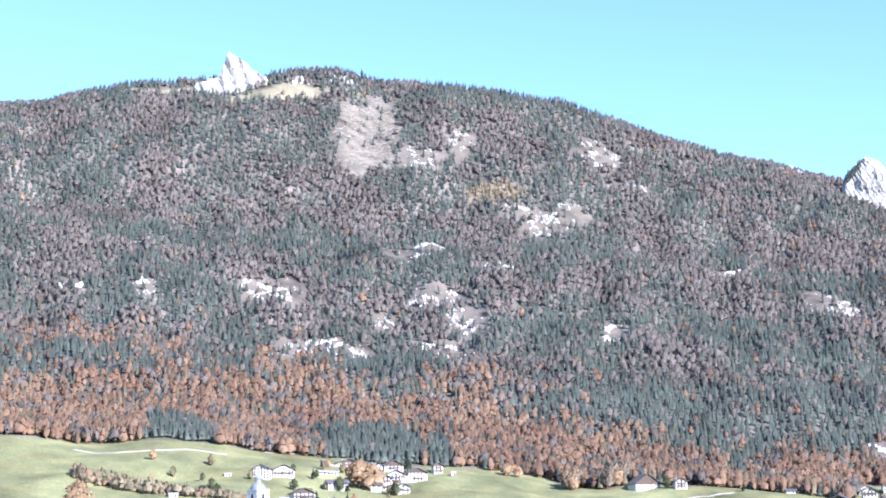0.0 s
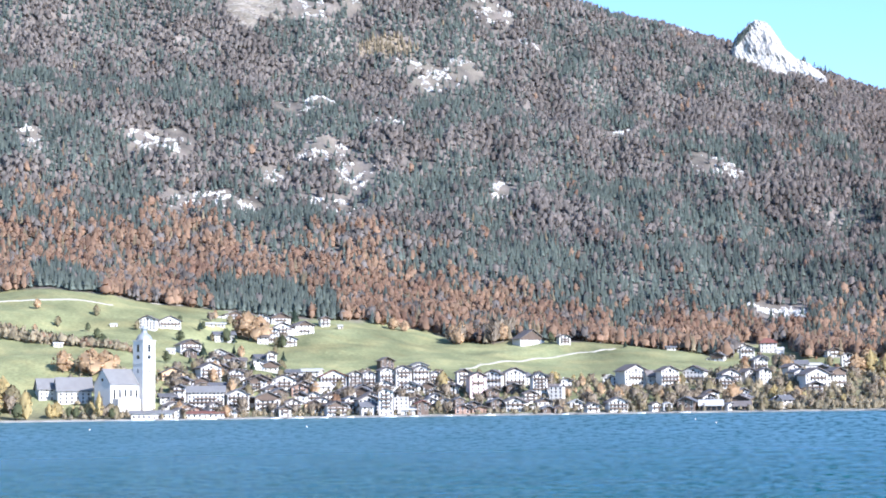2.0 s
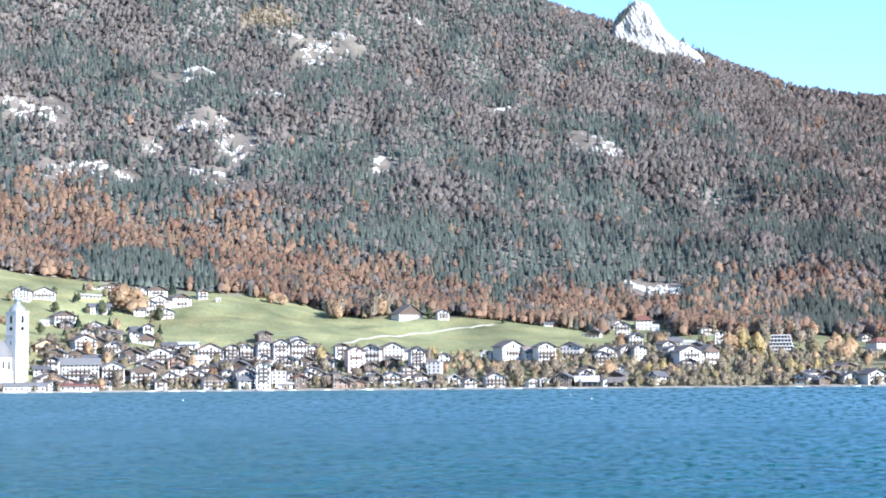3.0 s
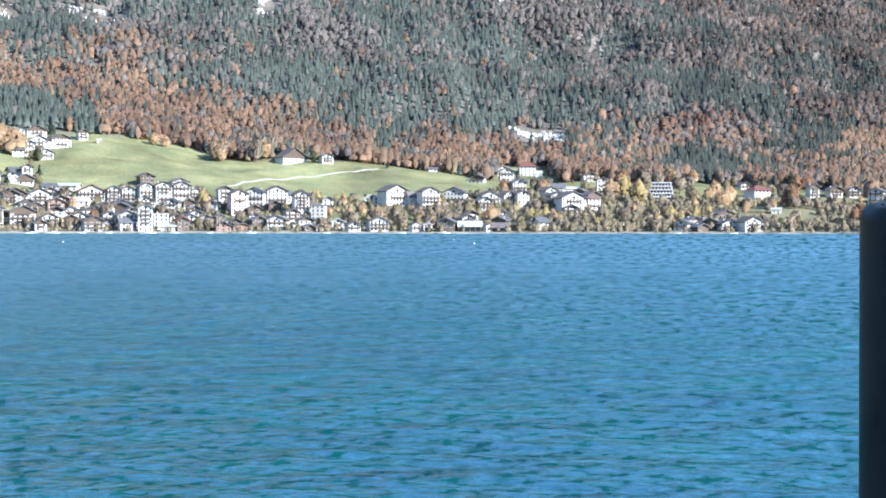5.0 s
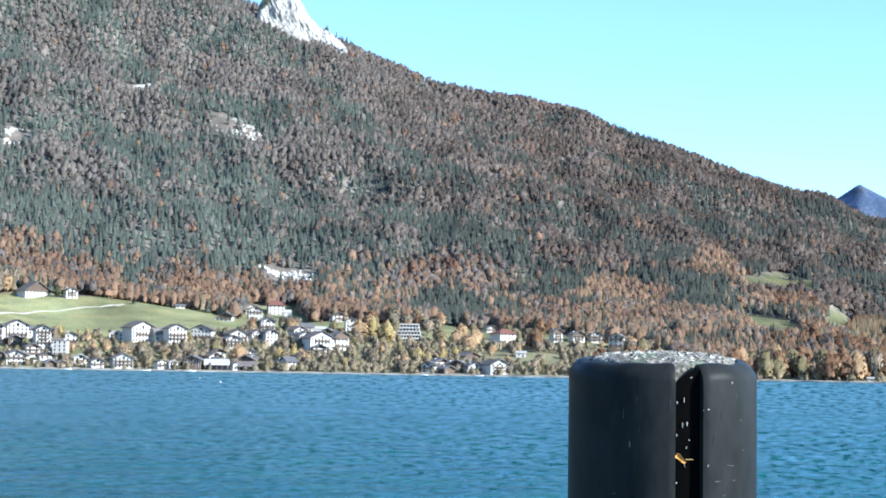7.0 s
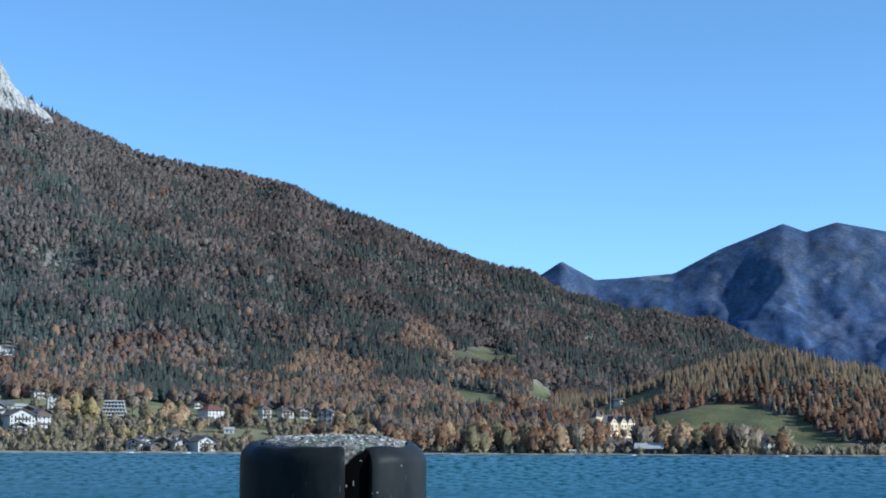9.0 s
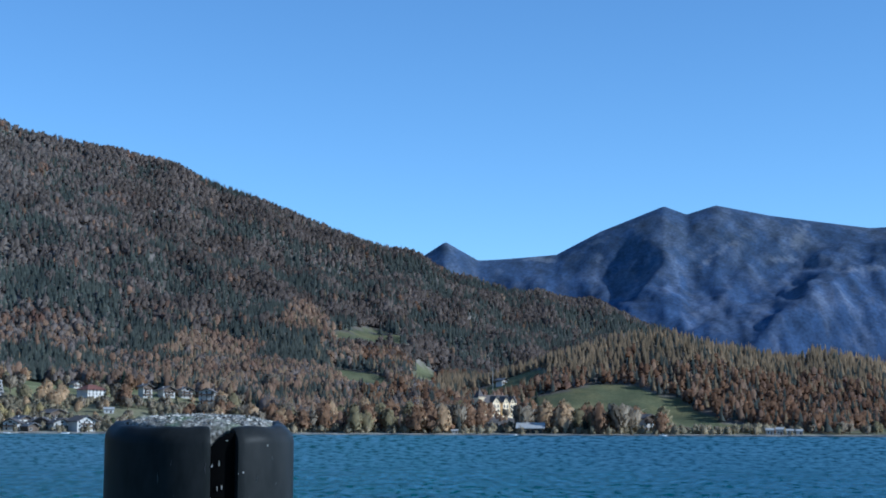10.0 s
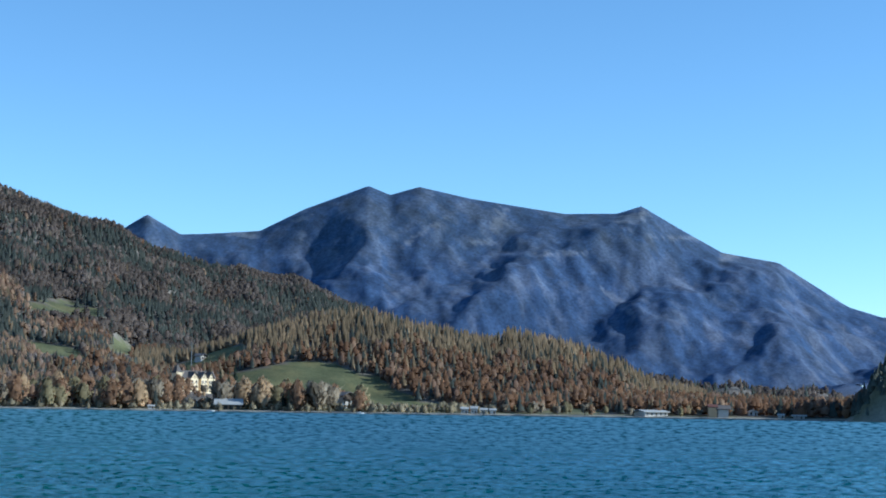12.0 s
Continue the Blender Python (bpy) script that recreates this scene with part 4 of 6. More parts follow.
DOOR_MESH = shared("door", boxed((-0.6, 0.6, -0.07, 0.02, 0, 2.1)), TIMBER)


def window(parent, x, y, z, turn=0.0, scale=1.0):
    w = new("window", WINDOW_MESH)
    w.parent = parent
    w.matrix_basis = pose(x, y, z, 0, 0, turn) @ Matrix.Diagonal((scale, 1, scale, 1))
    p = new("pane", PANE_MESH)
    p.parent = w
    return w


def balcony(parent, x0, x1, y, z, deep=1.3):
    part("balcony", boxed((x0, x1, y - deep, y - 0.01, z - 0.18, z), (x0, x1, y - deep, y - deep + 0.09, z, z + 0.95), (x0, x0 + 0.09, y - deep + 0.09, y - 0.01, z, z + 0.95), (x1 - 0.09, x1, y - deep + 0.09, y - 0.01, z, z + 0.95)), TIMBER, parent)


STYLES = {
    # walls, label, category
    "chalet": (WHITE, "white rendered chalet with dark timber gable and balcony", "house"),
    "guesthouse": (WHITE, "tall white guesthouse with dark wooden balconies", "guesthouse"),
    "hotel": (WHITE, "large white lakeside hotel with rows of windows", "hotel"),
    "longhouse": (WHITE, "long white house with a dark pitched roof", "house"),
    "shed": (WHITE, "small pale shed with a low roof", "shed"),
    "barn": (TIMBER, "dark weathered timber barn with a pitched roof", "barn"),
    "ochre_house": (OCHRE, "ochre rendered chalet with a brown roof", "house"),
    "pink_house": (PINK, "faded pink tall house with balconies", "house"),
    "boarded_house": (BRICK, "red-brown boarded house with a brown roof", "house"),
    "flat_house": (WHITE, "plain white block with a flat roof", "house"),
    "farmhouse": (WHITE, "wide white farmhouse under a brown gabled roof", "farmhouse"),
    "villa": (WHITE, "white villa with a red hipped roof", "villa"),
    "terrace_hotel": (WHITE, "stepped white hotel with long balconies", "hotel"),
    "boathouse": (TIMBER, "timber boathouse with open berths on the water", "boathouse"),
}
house_rng = random.Random(9)


def house(style, x, y, w, h, roof="b", turn=0.0):
    walls, label, category = STYLES[style]
    d = max(5.0, min(15.0, w * 0.85))
    base = tagged(new(style), label, category, "houses of the lakeside village")
    r = math.hypot(x, y)
    bearing = math.degrees(math.atan2(x, y))
    cx, cy = spot(bearing, r + d / 2)
    z0 = ground(x, y)
    base.matrix_basis = pose(cx, cy, z0, 0, 0, -bearing + turn * (0.85 if style == "farmhouse" else 0.8 if bearing > -25 and turn > 0 else 0.4))
    f = -d / 2
    deepb = -4.5
    long_side = style in ("longhouse", "hotel", "shed", "boathouse")
    if style in ("flat_house", "terrace_hotel"):
        eave = h - 0.6
    elif style == "boathouse":
        eave = h * 0.55
    elif style == "farmhouse":
        eave = h * 0.44
    elif style == "villa":
        eave = h * 0.66
    elif long_side:
        eave = h * (0.8 if style == "hotel" else 0.56 if h > 16 else 0.72)
    else:
        eave = h - min(h * 0.4, w * 0.5 * 0.46)
    storeys = max(1, round(eave / 2.9))
    sh_ = eave / storeys
    o, th = 1.5 if w > 8 else 0.6, 0.6
    if style in ("flat_house", "terrace_hotel"):
        if style == "terrace_hotel":
            for k in range(storeys):
                inset = k * 0.7
                part("wall", boxed((-w / 2 + inset, w / 2 - inset, f + inset, d / 2, k * sh_ if k else deepb, (k + 1) * sh_)), walls, base)
                part("balcony", boxed((-w / 2 + inset - 0.3, w / 2 - inset + 0.3, f + inset - 1.5, f + inset - 0.01, (k + 1) * sh_ - 0.35, (k + 1) * sh_ - 0.1), (-w / 2 + inset - 0.3, w / 2 - inset + 0.3, f + inset - 1.5, f + inset - 1.4, (k + 1) * sh_ - 0.1, (k + 1) * sh_ + 0.6)), WHITE, base)
                for i in range(max(2, int((w - 2 * inset) / 2.6))):
                    n = max(2, int((w - 2 * inset) / 2.6))
                    window(base, -w / 2 + inset + (i + 0.5) * (w - 2 * inset) / n, f + inset, k * sh_ + 0.5, 0, 1.35)
            top = (storeys - 1) * 0.7
            part("roof", boxed((-w / 2 + top - 0.4, w / 2 - top + 0.4, f + top - 0.4, d / 2 + 0.3, eave + 0.02, eave + 0.45)), ROOFS[roof], base)
            return base
        part("wall", boxed((-w / 2, w / 2, f, d / 2, deepb, eave)), walls, base)
        part("roof", boxed((-w / 2 - 0.3, w / 2 + 0.3, f - 0.3, d / 2 + 0.3, eave + 0.01, eave + 0.5)), ROOFS[roof], base)
    elif style == "villa":
        part("wall", boxed((-w / 2, w / 2, f, d / 2, deepb, eave)), walls, base)
        bm = bmesh.new()
        lo = [bm.verts.new((sx * (w / 2 + o), sy * (d / 2 + o), eave - 0.25)) for sx, sy in ((-1, -1), (1, -1), (1, 1), (-1, 1))]
        hi = [bm.verts.new((-w * 0.18, 0, h)), bm.verts.new((w * 0.18, 0, h))]
        for q in ((lo[0], lo[1], hi[1], hi[0]), (lo[1], lo[2], hi[1]), (lo[2], lo[3], hi[0], hi[1]), (lo[3], lo[0], hi[0]), lo[::-1]):
            bm.faces.new(q)
        part("roof", bm, ROOFS[roof], base)
    elif long_side:
        part("wall", prism([(-d / 2, deepb), (-d / 2, eave), (0, h - th), (d / 2, eave), (d / 2, deepb)], "x", -w / 2, w / 2), walls, base)
        s = (h - eave) / (d / 2)
        part("roof", prism([(-d / 2 - o, eave - o * s + 0.05), (0, h + 0.05), (d / 2 + o, eave - o * s + 0.05), (d / 2 + o, eave - o * s + th), (0, h + th), (-d / 2 - o, eave - o * s + th)], "x", -w / 2 - o, w / 2 + o), ROOFS[roof], base)
    else:
        part("wall", prism([(-w / 2, deepb), (-w / 2, eave), (0, h - th), (w / 2, eave), (w / 2, deepb)], "y", f, d / 2), walls, base)
        s = (h - eave) / (w / 2)
        part("roof", prism([(-w / 2 - o, eave - o * s + 0.05), (0, h + 0.05), (w / 2 + o, eave - o * s + 0.05), (w / 2 + o, eave - o * s + th), (0, h + th), (-w / 2 - o, eave - o * s + th)], "y", f - o * 1.3, d / 2 + o), ROOFS[roof], base)
        if style in ("chalet", "ochre_house", "farmhouse") and h > 6 and (style == "farmhouse" or house_rng.random() < 0.4):
            lowz = eave - house_rng.choice((0.3, 1.2, 2.6))
            part("gable_boarding", prism([(-w / 2 + 0.15, lowz), (-w / 2 + 0.15, eave - 0.1), (0, h - th - 0.15), (w / 2 - 0.15, eave - 0.1), (w / 2 - 0.15, lowz)], "y", f - 0.09, f - 0.012), TIMBER, base)
        elif w > 9 and h > 7:
            zz = eave + (h - eave) * 0.12 - 0.9
            part("attic_window", boxed((-1.1, 1.1, f - 0.05, f - 0.012, zz, zz + 1.7)), GLASS, base)
    if style == "boathouse":
        n = max(2, round(w / 4.5))
        for k in range(n):
            cx_ = -w / 2 + (k + 0.5) * w / n
            # a dark panel on the wall stands in for the shade of an open berth
            part("berth_opening", boxed((cx_ - w / n * 0.36, cx_ + w / n * 0.36, f - 0.06, f - 0.012, 0.1, eave * 0.78)), GLASS, base)
        return base
    if style == "shed":
        if w > 4.5:
            window(base, -w * 0.2, f, 1.0)
        d1 = new("door", DOOR_MESH)
        d1.parent, d1.location = base, (w * 0.22, f, 0.1)
        return base
    # windows storey by storey
    cols = max(2, int(w / (2.9 if style in ("guesthouse", "hotel", "flat_house") else 3.7)))
    for k in range(storeys):
        for i in range(cols):
            xx = -w / 2 + (i + 0.5) * w / cols
            if k == 0 and i == cols // 2 and style != "hotel":
                d1 = new("door", DOOR_MESH)
                d1.parent, d1.location = base, (xx, f, 0.1)
            else:
                window(base, xx, f, k * sh_ + 0.8, 0, 1.3)
        for i in range(1 if w > 19 else 0):
            window(base, w / 2, -d / 2 + (i + 0.5) * d / 2.4, k * sh_ + 0.9, 90)
    if style in ("chalet", "guesthouse", "pink_house", "ochre_house", "hotel", "boarded_house"):
        for k in range(1, storeys):
            if house_rng.random() < (0.4 if style in ("guesthouse", "hotel") else 0.15):
                continue
            m = w * (0.04 if house_rng.random() < 0.6 else 0.2)
            balcony(base, -w / 2 + m, w / 2 - m, f, k * sh_ + 0.1)
    if style in ("chalet", "guesthouse") and w > 11 and house_rng.random() < 0.2:
        # a low wing on one side
        s1, ww, wh = house_rng.choice((-1, 1)), w * house_rng.uniform(0.3, 0.5), min(eave * 0.7, house_rng.choice((3.0, 5.6)))
        x0, x1 = sorted((s1 * (w / 2 + 0.01), s1 * (w / 2 + ww)))
        part("wing_wall", boxed((x0, x1, f + 0.8, d / 2 - 1, deepb, wh)), walls, base)
        part("wing_roof", prism([(x0 if s1 > 0 else x0 - 0.6, wh + (1.1 if s1 > 0 else 0.02)), (x1 + (0.6 if s1 > 0 else 0), wh + (0.02 if s1 > 0 else 1.1)), (x1 + (0.6 if s1 > 0 else 0), wh + (0.4 if s1 > 0 else 1.5)), (x0 if s1 > 0 else x0 - 0.6, wh + (1.5 if s1 > 0 else 0.4))], "y", f, d / 2 - 0.6), ROOFS[roof], base)
        window(base, (x0 + x1) / 2, f + 0.8, max(0.7, wh - 2.2), 0, 1.3)
    if h > 6:
        cxx, cyy = w * house_rng.choice((-0.22, 0.2, 0.26)), d * 0.15
        if long_side:
            zb = h - (h - eave) * abs(cyy) / (d / 2)
        elif style in ("villa", "flat_house"):
            zb = eave + 0.4
        else:
            zb = h - (h - eave) * abs(cxx) / (w / 2)
        part("chimney", boxed((cxx - 0.4, cxx + 0.4, cyy - 0.4, cyy + 0.4, zb - 0.8, zb + 1.4), (cxx - 0.5, cxx + 0.5, cyy - 0.5, cyy + 0.5, zb + 1.4, zb + 1.6)), WHITE, base)
    return base



house("longhouse", -933.9, 949.8, 20.2, 16.5, "g", 28)
house("longhouse", -915.6, 956.4, 25.8, 20.5, "g", 20)
house("hotel", -821.3, 1002.5, 28.0, 21.1, "g", 0)
house("guesthouse", -802.9, 1017.3, 16.8, 18.5, "g", 25)
house("chalet", -786.9, 1034.8, 18.7, 16.1, "g", 10)
house("guesthouse", -1037.8, 1183.4, 15.2, 13.9, "b", -32)
house("guesthouse", -1031.7, 1204.6, 20.1, 11.8, "b", 25)
house("shed", -1063.3, 1163.2, 6.4, 2.9, "w", 0)
house("shed", -1038.6, 1065.6, 7.9, 3.9, "w", 5)
house("shed", -1021.7, 1252.0, 10.5, 3.5, "w", -4)
house("shed", -1016.8, 1263.7, 8.2, 4.0, "w", -4)
house("chalet", -1032.7, 1304.8, 21.6, 8.3, "b", 25)
house("longhouse", -982.3, 1224.8, 19.2, 10.2, "d", 25)
house("chalet", -962.7, 1150.3, 19.5, 13.5, "b", 48)
house("shed", -965.3, 1129.7, 7.5, 4.6, "w", 5)
house("chalet", -932.7, 1156.8, 15.0, 10.8, "b", 20)
house("chalet", -889.3, 1124.9, 9.3, 8.4, "b", 28)
house("ochre_house", -897.2, 1051.2, 17.9, 11.1, "b", 20)
house("chalet", -875.8, 1071.7, 17.6, 15.7, "b", 48)
house("chalet", -880.4, 1047.0, 11.2, 8.9, "d", -32)
house("chalet", -870.9, 1057.5, 12.2, 7.9, "b", 10)
house("longhouse", -863.4, 1006.4, 12.4, 8.2, "d", 20)
house("chalet", -858.2, 1016.1, 9.0, 14.4, "d", -32)
house("chalet", -832.3, 1083.2, 18.7, 13.1, "b", 35)
house("longhouse", -855.5, 1059.8, 13.7, 6.3, "d", -32)
house("chalet", -991.4, 1324.0, 19.3, 11.5, "b", 35)
house("chalet", -958.4, 1283.7, 18.7, 13.2, "b", 25)
house("chalet", -944.7, 1298.8, 18.7, 13.0, "b", 48)
house("chalet", -961.0, 1358.4, 9.5, 10.7, "b", 48)
house("shed", -938.6, 1354.6, 4.5, 3.7, "w", 0)
house("chalet", -862.9, 1478.7, 17.7, 7.4, "b", 25)
house("chalet", -818.8, 1098.4, 19.5, 12.4, "b", 20)
house("chalet", -810.7, 1119.2, 14.7, 10.2, "b", 42)
house("longhouse", -839.8, 1140.1, 11.4, 7.9, "d", 10)
house("longhouse", -841.0, 1168.9, 17.7, 7.0, "w", -32)
house("guesthouse", -788.1, 1125.5, 21.3, 16.1, "r", 20)
house("guesthouse", -773.3, 1135.7, 10.7, 15.7, "b", 25)
house("guesthouse", -763.8, 1142.1, 10.7, 15.7, "b", 28)
house("barn", -758.9, 1123.8, 14.9, 8.9, "d", 35)
house("guesthouse", -750.8, 1148.3, 12.4, 19.1, "b", 48)
house("guesthouse", -739.3, 1155.8, 13.3, 20.4, "b", 35)
house("guesthouse", -729.4, 1166.8, 13.4, 19.9, "b", 48)
house("barn", -806.6, 1233.7, 12.6, 11.5, "b", 48)
house("chalet", -776.9, 1240.8, 14.6, 6.9, "d", 42)
house("chalet", -722.0, 1178.4, 8.1, 13.5, "d", 48)
house("chalet", -702.5, 1192.5, 11.6, 15.4, "b", 28)
house("pink_house", -673.0, 1163.3, 13.9, 21.0, "b", 42)
house("guesthouse", -674.1, 1195.0, 15.5, 17.6, "b", -32)
house("guesthouse", -664.0, 1209.7, 17.0, 17.3, "b", 35)
house("boarded_house", -796.7, 1089.8, 13.1, 10.7, "b", 20)
house("longhouse", -786.6, 1107.0, 14.1, 9.8, "w", 42)
house("ochre_house", -754.6, 1051.2, 13.4, 9.9, "b", 10)
house("chalet", -721.3, 1033.1, 14.7, 11.2, "b", 28)
house("chalet", -735.8, 1074.2, 10.1, 11.2, "d", 35)
house("guesthouse", -712.7, 1063.2, 15.7, 14.4, "b", 35)
house("guesthouse", -689.6, 1054.5, 10.8, 20.3, "b", 10)
house("flat_house", -689.6, 1076.0, 11.1, 12.6, "w", 10)
house("shed", -675.4, 1063.7, 10.6, 5.6, "w", 0)
house("barn", -666.5, 1069.3, 9.0, 10.7, "r", 25)
house("chalet", -672.3, 1112.6, 12.6, 9.4, "b", 10)
house("barn", -658.0, 1109.6, 7.5, 10.8, "d", 42)
house("boarded_house", -634.0, 1102.7, 14.8, 5.3, "b", 10)
house("barn", -629.0, 1117.1, 11.6, 10.2, "d", 48)
house("chalet", -615.7, 1122.2, 14.9, 11.0, "b", 20)
house("chalet", -833.6, 1082.2, 19.5, 12.7, "b", -32)
house("chalet", -891.1, 1126.0, 9.3, 8.2, "b", 35)
house("farmhouse", -774.6, 1443.3, 27.9, 15.5, "b", 38)
house("chalet", -742.2, 1455.7, 11.5, 10.1, "b", 48)
house("longhouse", -656.2, 1520.4, 8.7, 3.8, "d", 10)
house("chalet", -642.1, 1550.3, 13.8, 8.9, "b", -32)
house("barn", -638.1, 1601.6, 13.1, 9.1, "d", -32)
house("chalet", -608.9, 1582.9, 14.9, 9.4, "b", 48)
house("guesthouse", -583.8, 1268.1, 22.1, 20.4, "b", 42)
house("longhouse", -570.6, 1278.4, 9.9, 13.8, "b", 35)
house("guesthouse", -551.7, 1269.3, 15.4, 18.2, "b", 28)
house("guesthouse", -537.4, 1294.9, 18.1, 14.1, "b", -32)
house("guesthouse", -626.0, 1182.5, 11.8, 21.9, "d", 35)
house("flat_house", -610.2, 1184.0, 10.9, 12.1, "d", -32)
house("chalet", -622.0, 1222.9, 8.9, 10.7, "b", 10)
house("chalet", -604.4, 1269.4, 11.5, 8.3, "w", 10)
house("guesthouse", -619.4, 1133.8, 14.4, 10.1, "b", -32)
house("barn", -633.6, 1126.0, 11.4, 8.5, "d", 28)
house("chalet", -554.2, 1131.6, 9.6, 7.3, "b", 48)
house("guesthouse", -537.4, 1139.7, 14.8, 11.0, "b", 35)
house("chalet", -511.4, 1151.5, 7.4, 6.8, "b", 35)
house("chalet", -503.1, 1155.2, 6.7, 6.5, "w", 20)
house("barn", -488.9, 1161.3, 13.3, 10.5, "d", -32)
house("boathouse", -472.8, 1167.9, 16.3, 7.8, "w", 0)
house("chalet", -460.3, 1172.9, 5.9, 5.7, "d", 42)
house("boathouse", -451.5, 1176.3, 11.8, 6.5, "b", 0)
house("chalet", -579.2, 1154.9, 9.8, 7.7, "w", 20)
house("barn", -577.2, 1120.0, 7.4, 5.2, "b", 48)
house("barn", -584.6, 1116.2, 8.1, 5.2, "d", 48)
house("guesthouse", -504.5, 1286.6, 16.1, 12.8, "b", 25)
house("guesthouse", -492.8, 1297.6, 11.6, 11.9, "b", 48)
house("villa", -589.9, 1613.6, 16.6, 15.3, "r", 10)
house("shed", -556.0, 1555.6, 6.4, 7.8, "w", 5)
house("chalet", -553.3, 1492.7, 10.3, 7.5, "d", 35)
house("chalet", -514.3, 1542.5, 10.9, 7.7, "b", 48)
house("chalet", -495.8, 1529.7, 13.5, 9.1, "b", 28)
house("barn", -509.5, 1638.6, 13.3, 10.5, "b", 35)
house("chalet", -471.3, 1341.6, 12.8, 9.3, "b", 48)
house("longhouse", -491.3, 1457.4, 14.9, 5.8, "w", 35)
house("guesthouse", -434.3, 1290.9, 22.0, 17.4, "b", 35)
house("chalet", -421.0, 1305.8, 12.4, 15.6, "b", 42)
house("terrace_hotel", -389.4, 1409.2, 22.3, 16.2, "w", -4)
house("villa", -310.2, 1436.9, 19.9, 12.6, "r", 48)
house("chalet", -345.8, 1533.5, 9.1, 6.5, "b", 42)
house("shed", -274.7, 1340.1, 7.9, 4.6, "w", -4)
house("barn", -312.5, 1309.2, 15.6, 6.9, "b", 48)
house("chalet", -304.6, 1270.0, 9.3, 4.9, "b", 20)
house("chalet", -323.8, 1236.3, 12.4, 7.8, "d", -32)
house("chalet", -272.3, 1230.2, 16.3, 11.5, "b", 42)
house("barn", -286.7, 1245.4, 7.1, 7.4, "d", 25)
house("barn", -307.8, 1221.8, 8.9, 6.1, "d", 42)
house("chalet", -271.6, 1481.3, 9.4, 12.4, "b", 42)
house("chalet", -254.2, 1490.5, 11.8, 10.1, "b", 35)
house("chalet", -239.4, 1505.1, 10.7, 10.0, "b", 25)
house("chalet", -215.8, 1484.4, 14.0, 14.6, "b", -32)
house("shed", -206.6, 1604.8, 7.6, 5.7, "w", 5)
house("barn", -168.4, 1524.7, 7.2, 6.9, "b", -32)
house("chalet", 52.9, 1689.2, 8.5, 7.4, "d", 70)
house("boathouse", 61.6, 1258.5, 19.0, 7.9, "w", -4)
house("chalet", 154.8, 1300.8, 12.3, 12.5, "b", 42)
house("chalet", -54.2, 1809.2, 16.3, 5.5, "d", 35)
house("shed", 4.1, 1260.0, 4.7, 2.4, "w", 5)
house("ochre_house", 417.8, 1188.7, 7.3, 9.2, "r", 120)
house("chalet", 424.9, 1186.2, 9.1, 8.6, "b", 120)
house("longhouse", 374.4, 1203.1, 20.3, 4.4, "w", 42)
house("chalet", 454.5, 1203.0, 6.9, 4.2, "w", 20)
house("shed", 238.3, 1237.3, 5.4, 4.4, "w", 0)
house("shed", 245.4, 1235.9, 4.9, 5.0, "w", -4)
house("shed", 252.7, 1234.4, 4.9, 3.8, "w", 0)
house("shed", 259.3, 1233.0, 4.3, 3.5, "w", 0)
house("shed", 465.7, 1172.9, 4.3, 2.9, "w", 5)
house("shed", 477.8, 1168.0, 8.1, 2.4, "w", 0)
house("guesthouse", -756.7, 1099.4, 13.1, 12.1, "b", 35)
house("chalet", -820.0, 1044.8, 11.6, 7.3, "d", 48)
house("barn", -832.7, 1039.4, 12.9, 7.1, "d", 10)
house("chalet", -784.2, 986.3, 11.1, 7.1, "b", -32)
house("chalet", -751.5, 1009.7, 8.8, 8.4, "b", 20)
house("chalet", -640.1, 1215.9, 8.4, 10.2, "b", 35)
house("chalet", -784.6, 1150.2, 10.4, 9.0, "b", 28)
house("barn", -650.8, 1119.6, 8.8, 7.1, "d", 35)
house("chalet", -645.6, 1098.5, 9.6, 7.0, "d", 28)
house("chalet", -729.3, 1057.0, 12.1, 8.5, "d", 42)
house("chalet", -828.7, 1021.9, 9.5, 10.0, "d", 20)
house("chalet", -822.1, 978.5, 10.6, 9.7, "d", 48)
house("chalet", -645.0, 1141.2, 8.7, 9.0, "b", 10)
house("chalet", -847.9, 996.6, 11.6, 10.4, "d", 10)
house("chalet", -693.0, 1100.6, 9.5, 9.5, "b", 42)
house("chalet", -728.9, 1042.8, 8.6, 7.8, "d", 42)
house("chalet", -765.6, 1028.3, 12.1, 7.4, "d", 28)
house("chalet", -829.7, 1107.3, 9.4, 7.2, "d", 25)
house("chalet", -779.0, 1085.8, 9.0, 7.5, "d", 20)
house("longhouse", -621.6, 1196.1, 11.9, 10.3, "b", 10)
house("chalet", -625.7, 1165.7, 10.2, 10.4, "b", 42)
house("chalet", -639.1, 1199.3, 9.0, 8.2, "d", 28)
house("longhouse", -688.3, 1191.8, 11.3, 9.3, "d", 25)
house("barn", -726.5, 1127.6, 8.8, 7.4, "d", 35)
house("barn", -654.3, 1189.7, 10.4, 9.4, "d", 28)
house("boarded_house", -641.4, 1086.9, 11.4, 7.1, "b", 10)
house("chalet", -749.3, 1113.6, 13.1, 10.1, "d", -32)
house("guesthouse", -857.1, 1084.2, 11.7, 12.2, "b", 28)
house("barn", -631.5, 1148.5, 11.4, 7.7, "b", 42)
house("chalet", -716.4, 1189.0, 9.8, 7.4, "d", 20)
house("boarded_house", -706.7, 1121.6, 10.0, 8.1, "b", 35)
house("chalet", -804.8, 1072.9, 11.8, 9.0, "d", 42)
house("chalet", -739.6, 1049.6, 12.3, 7.8, "b", 10)
house("chalet", -694.8, 1207.2, 9.0, 9.2, "d", 42)
house("barn", -704.1, 1175.3, 11.7, 7.4, "b", 20)
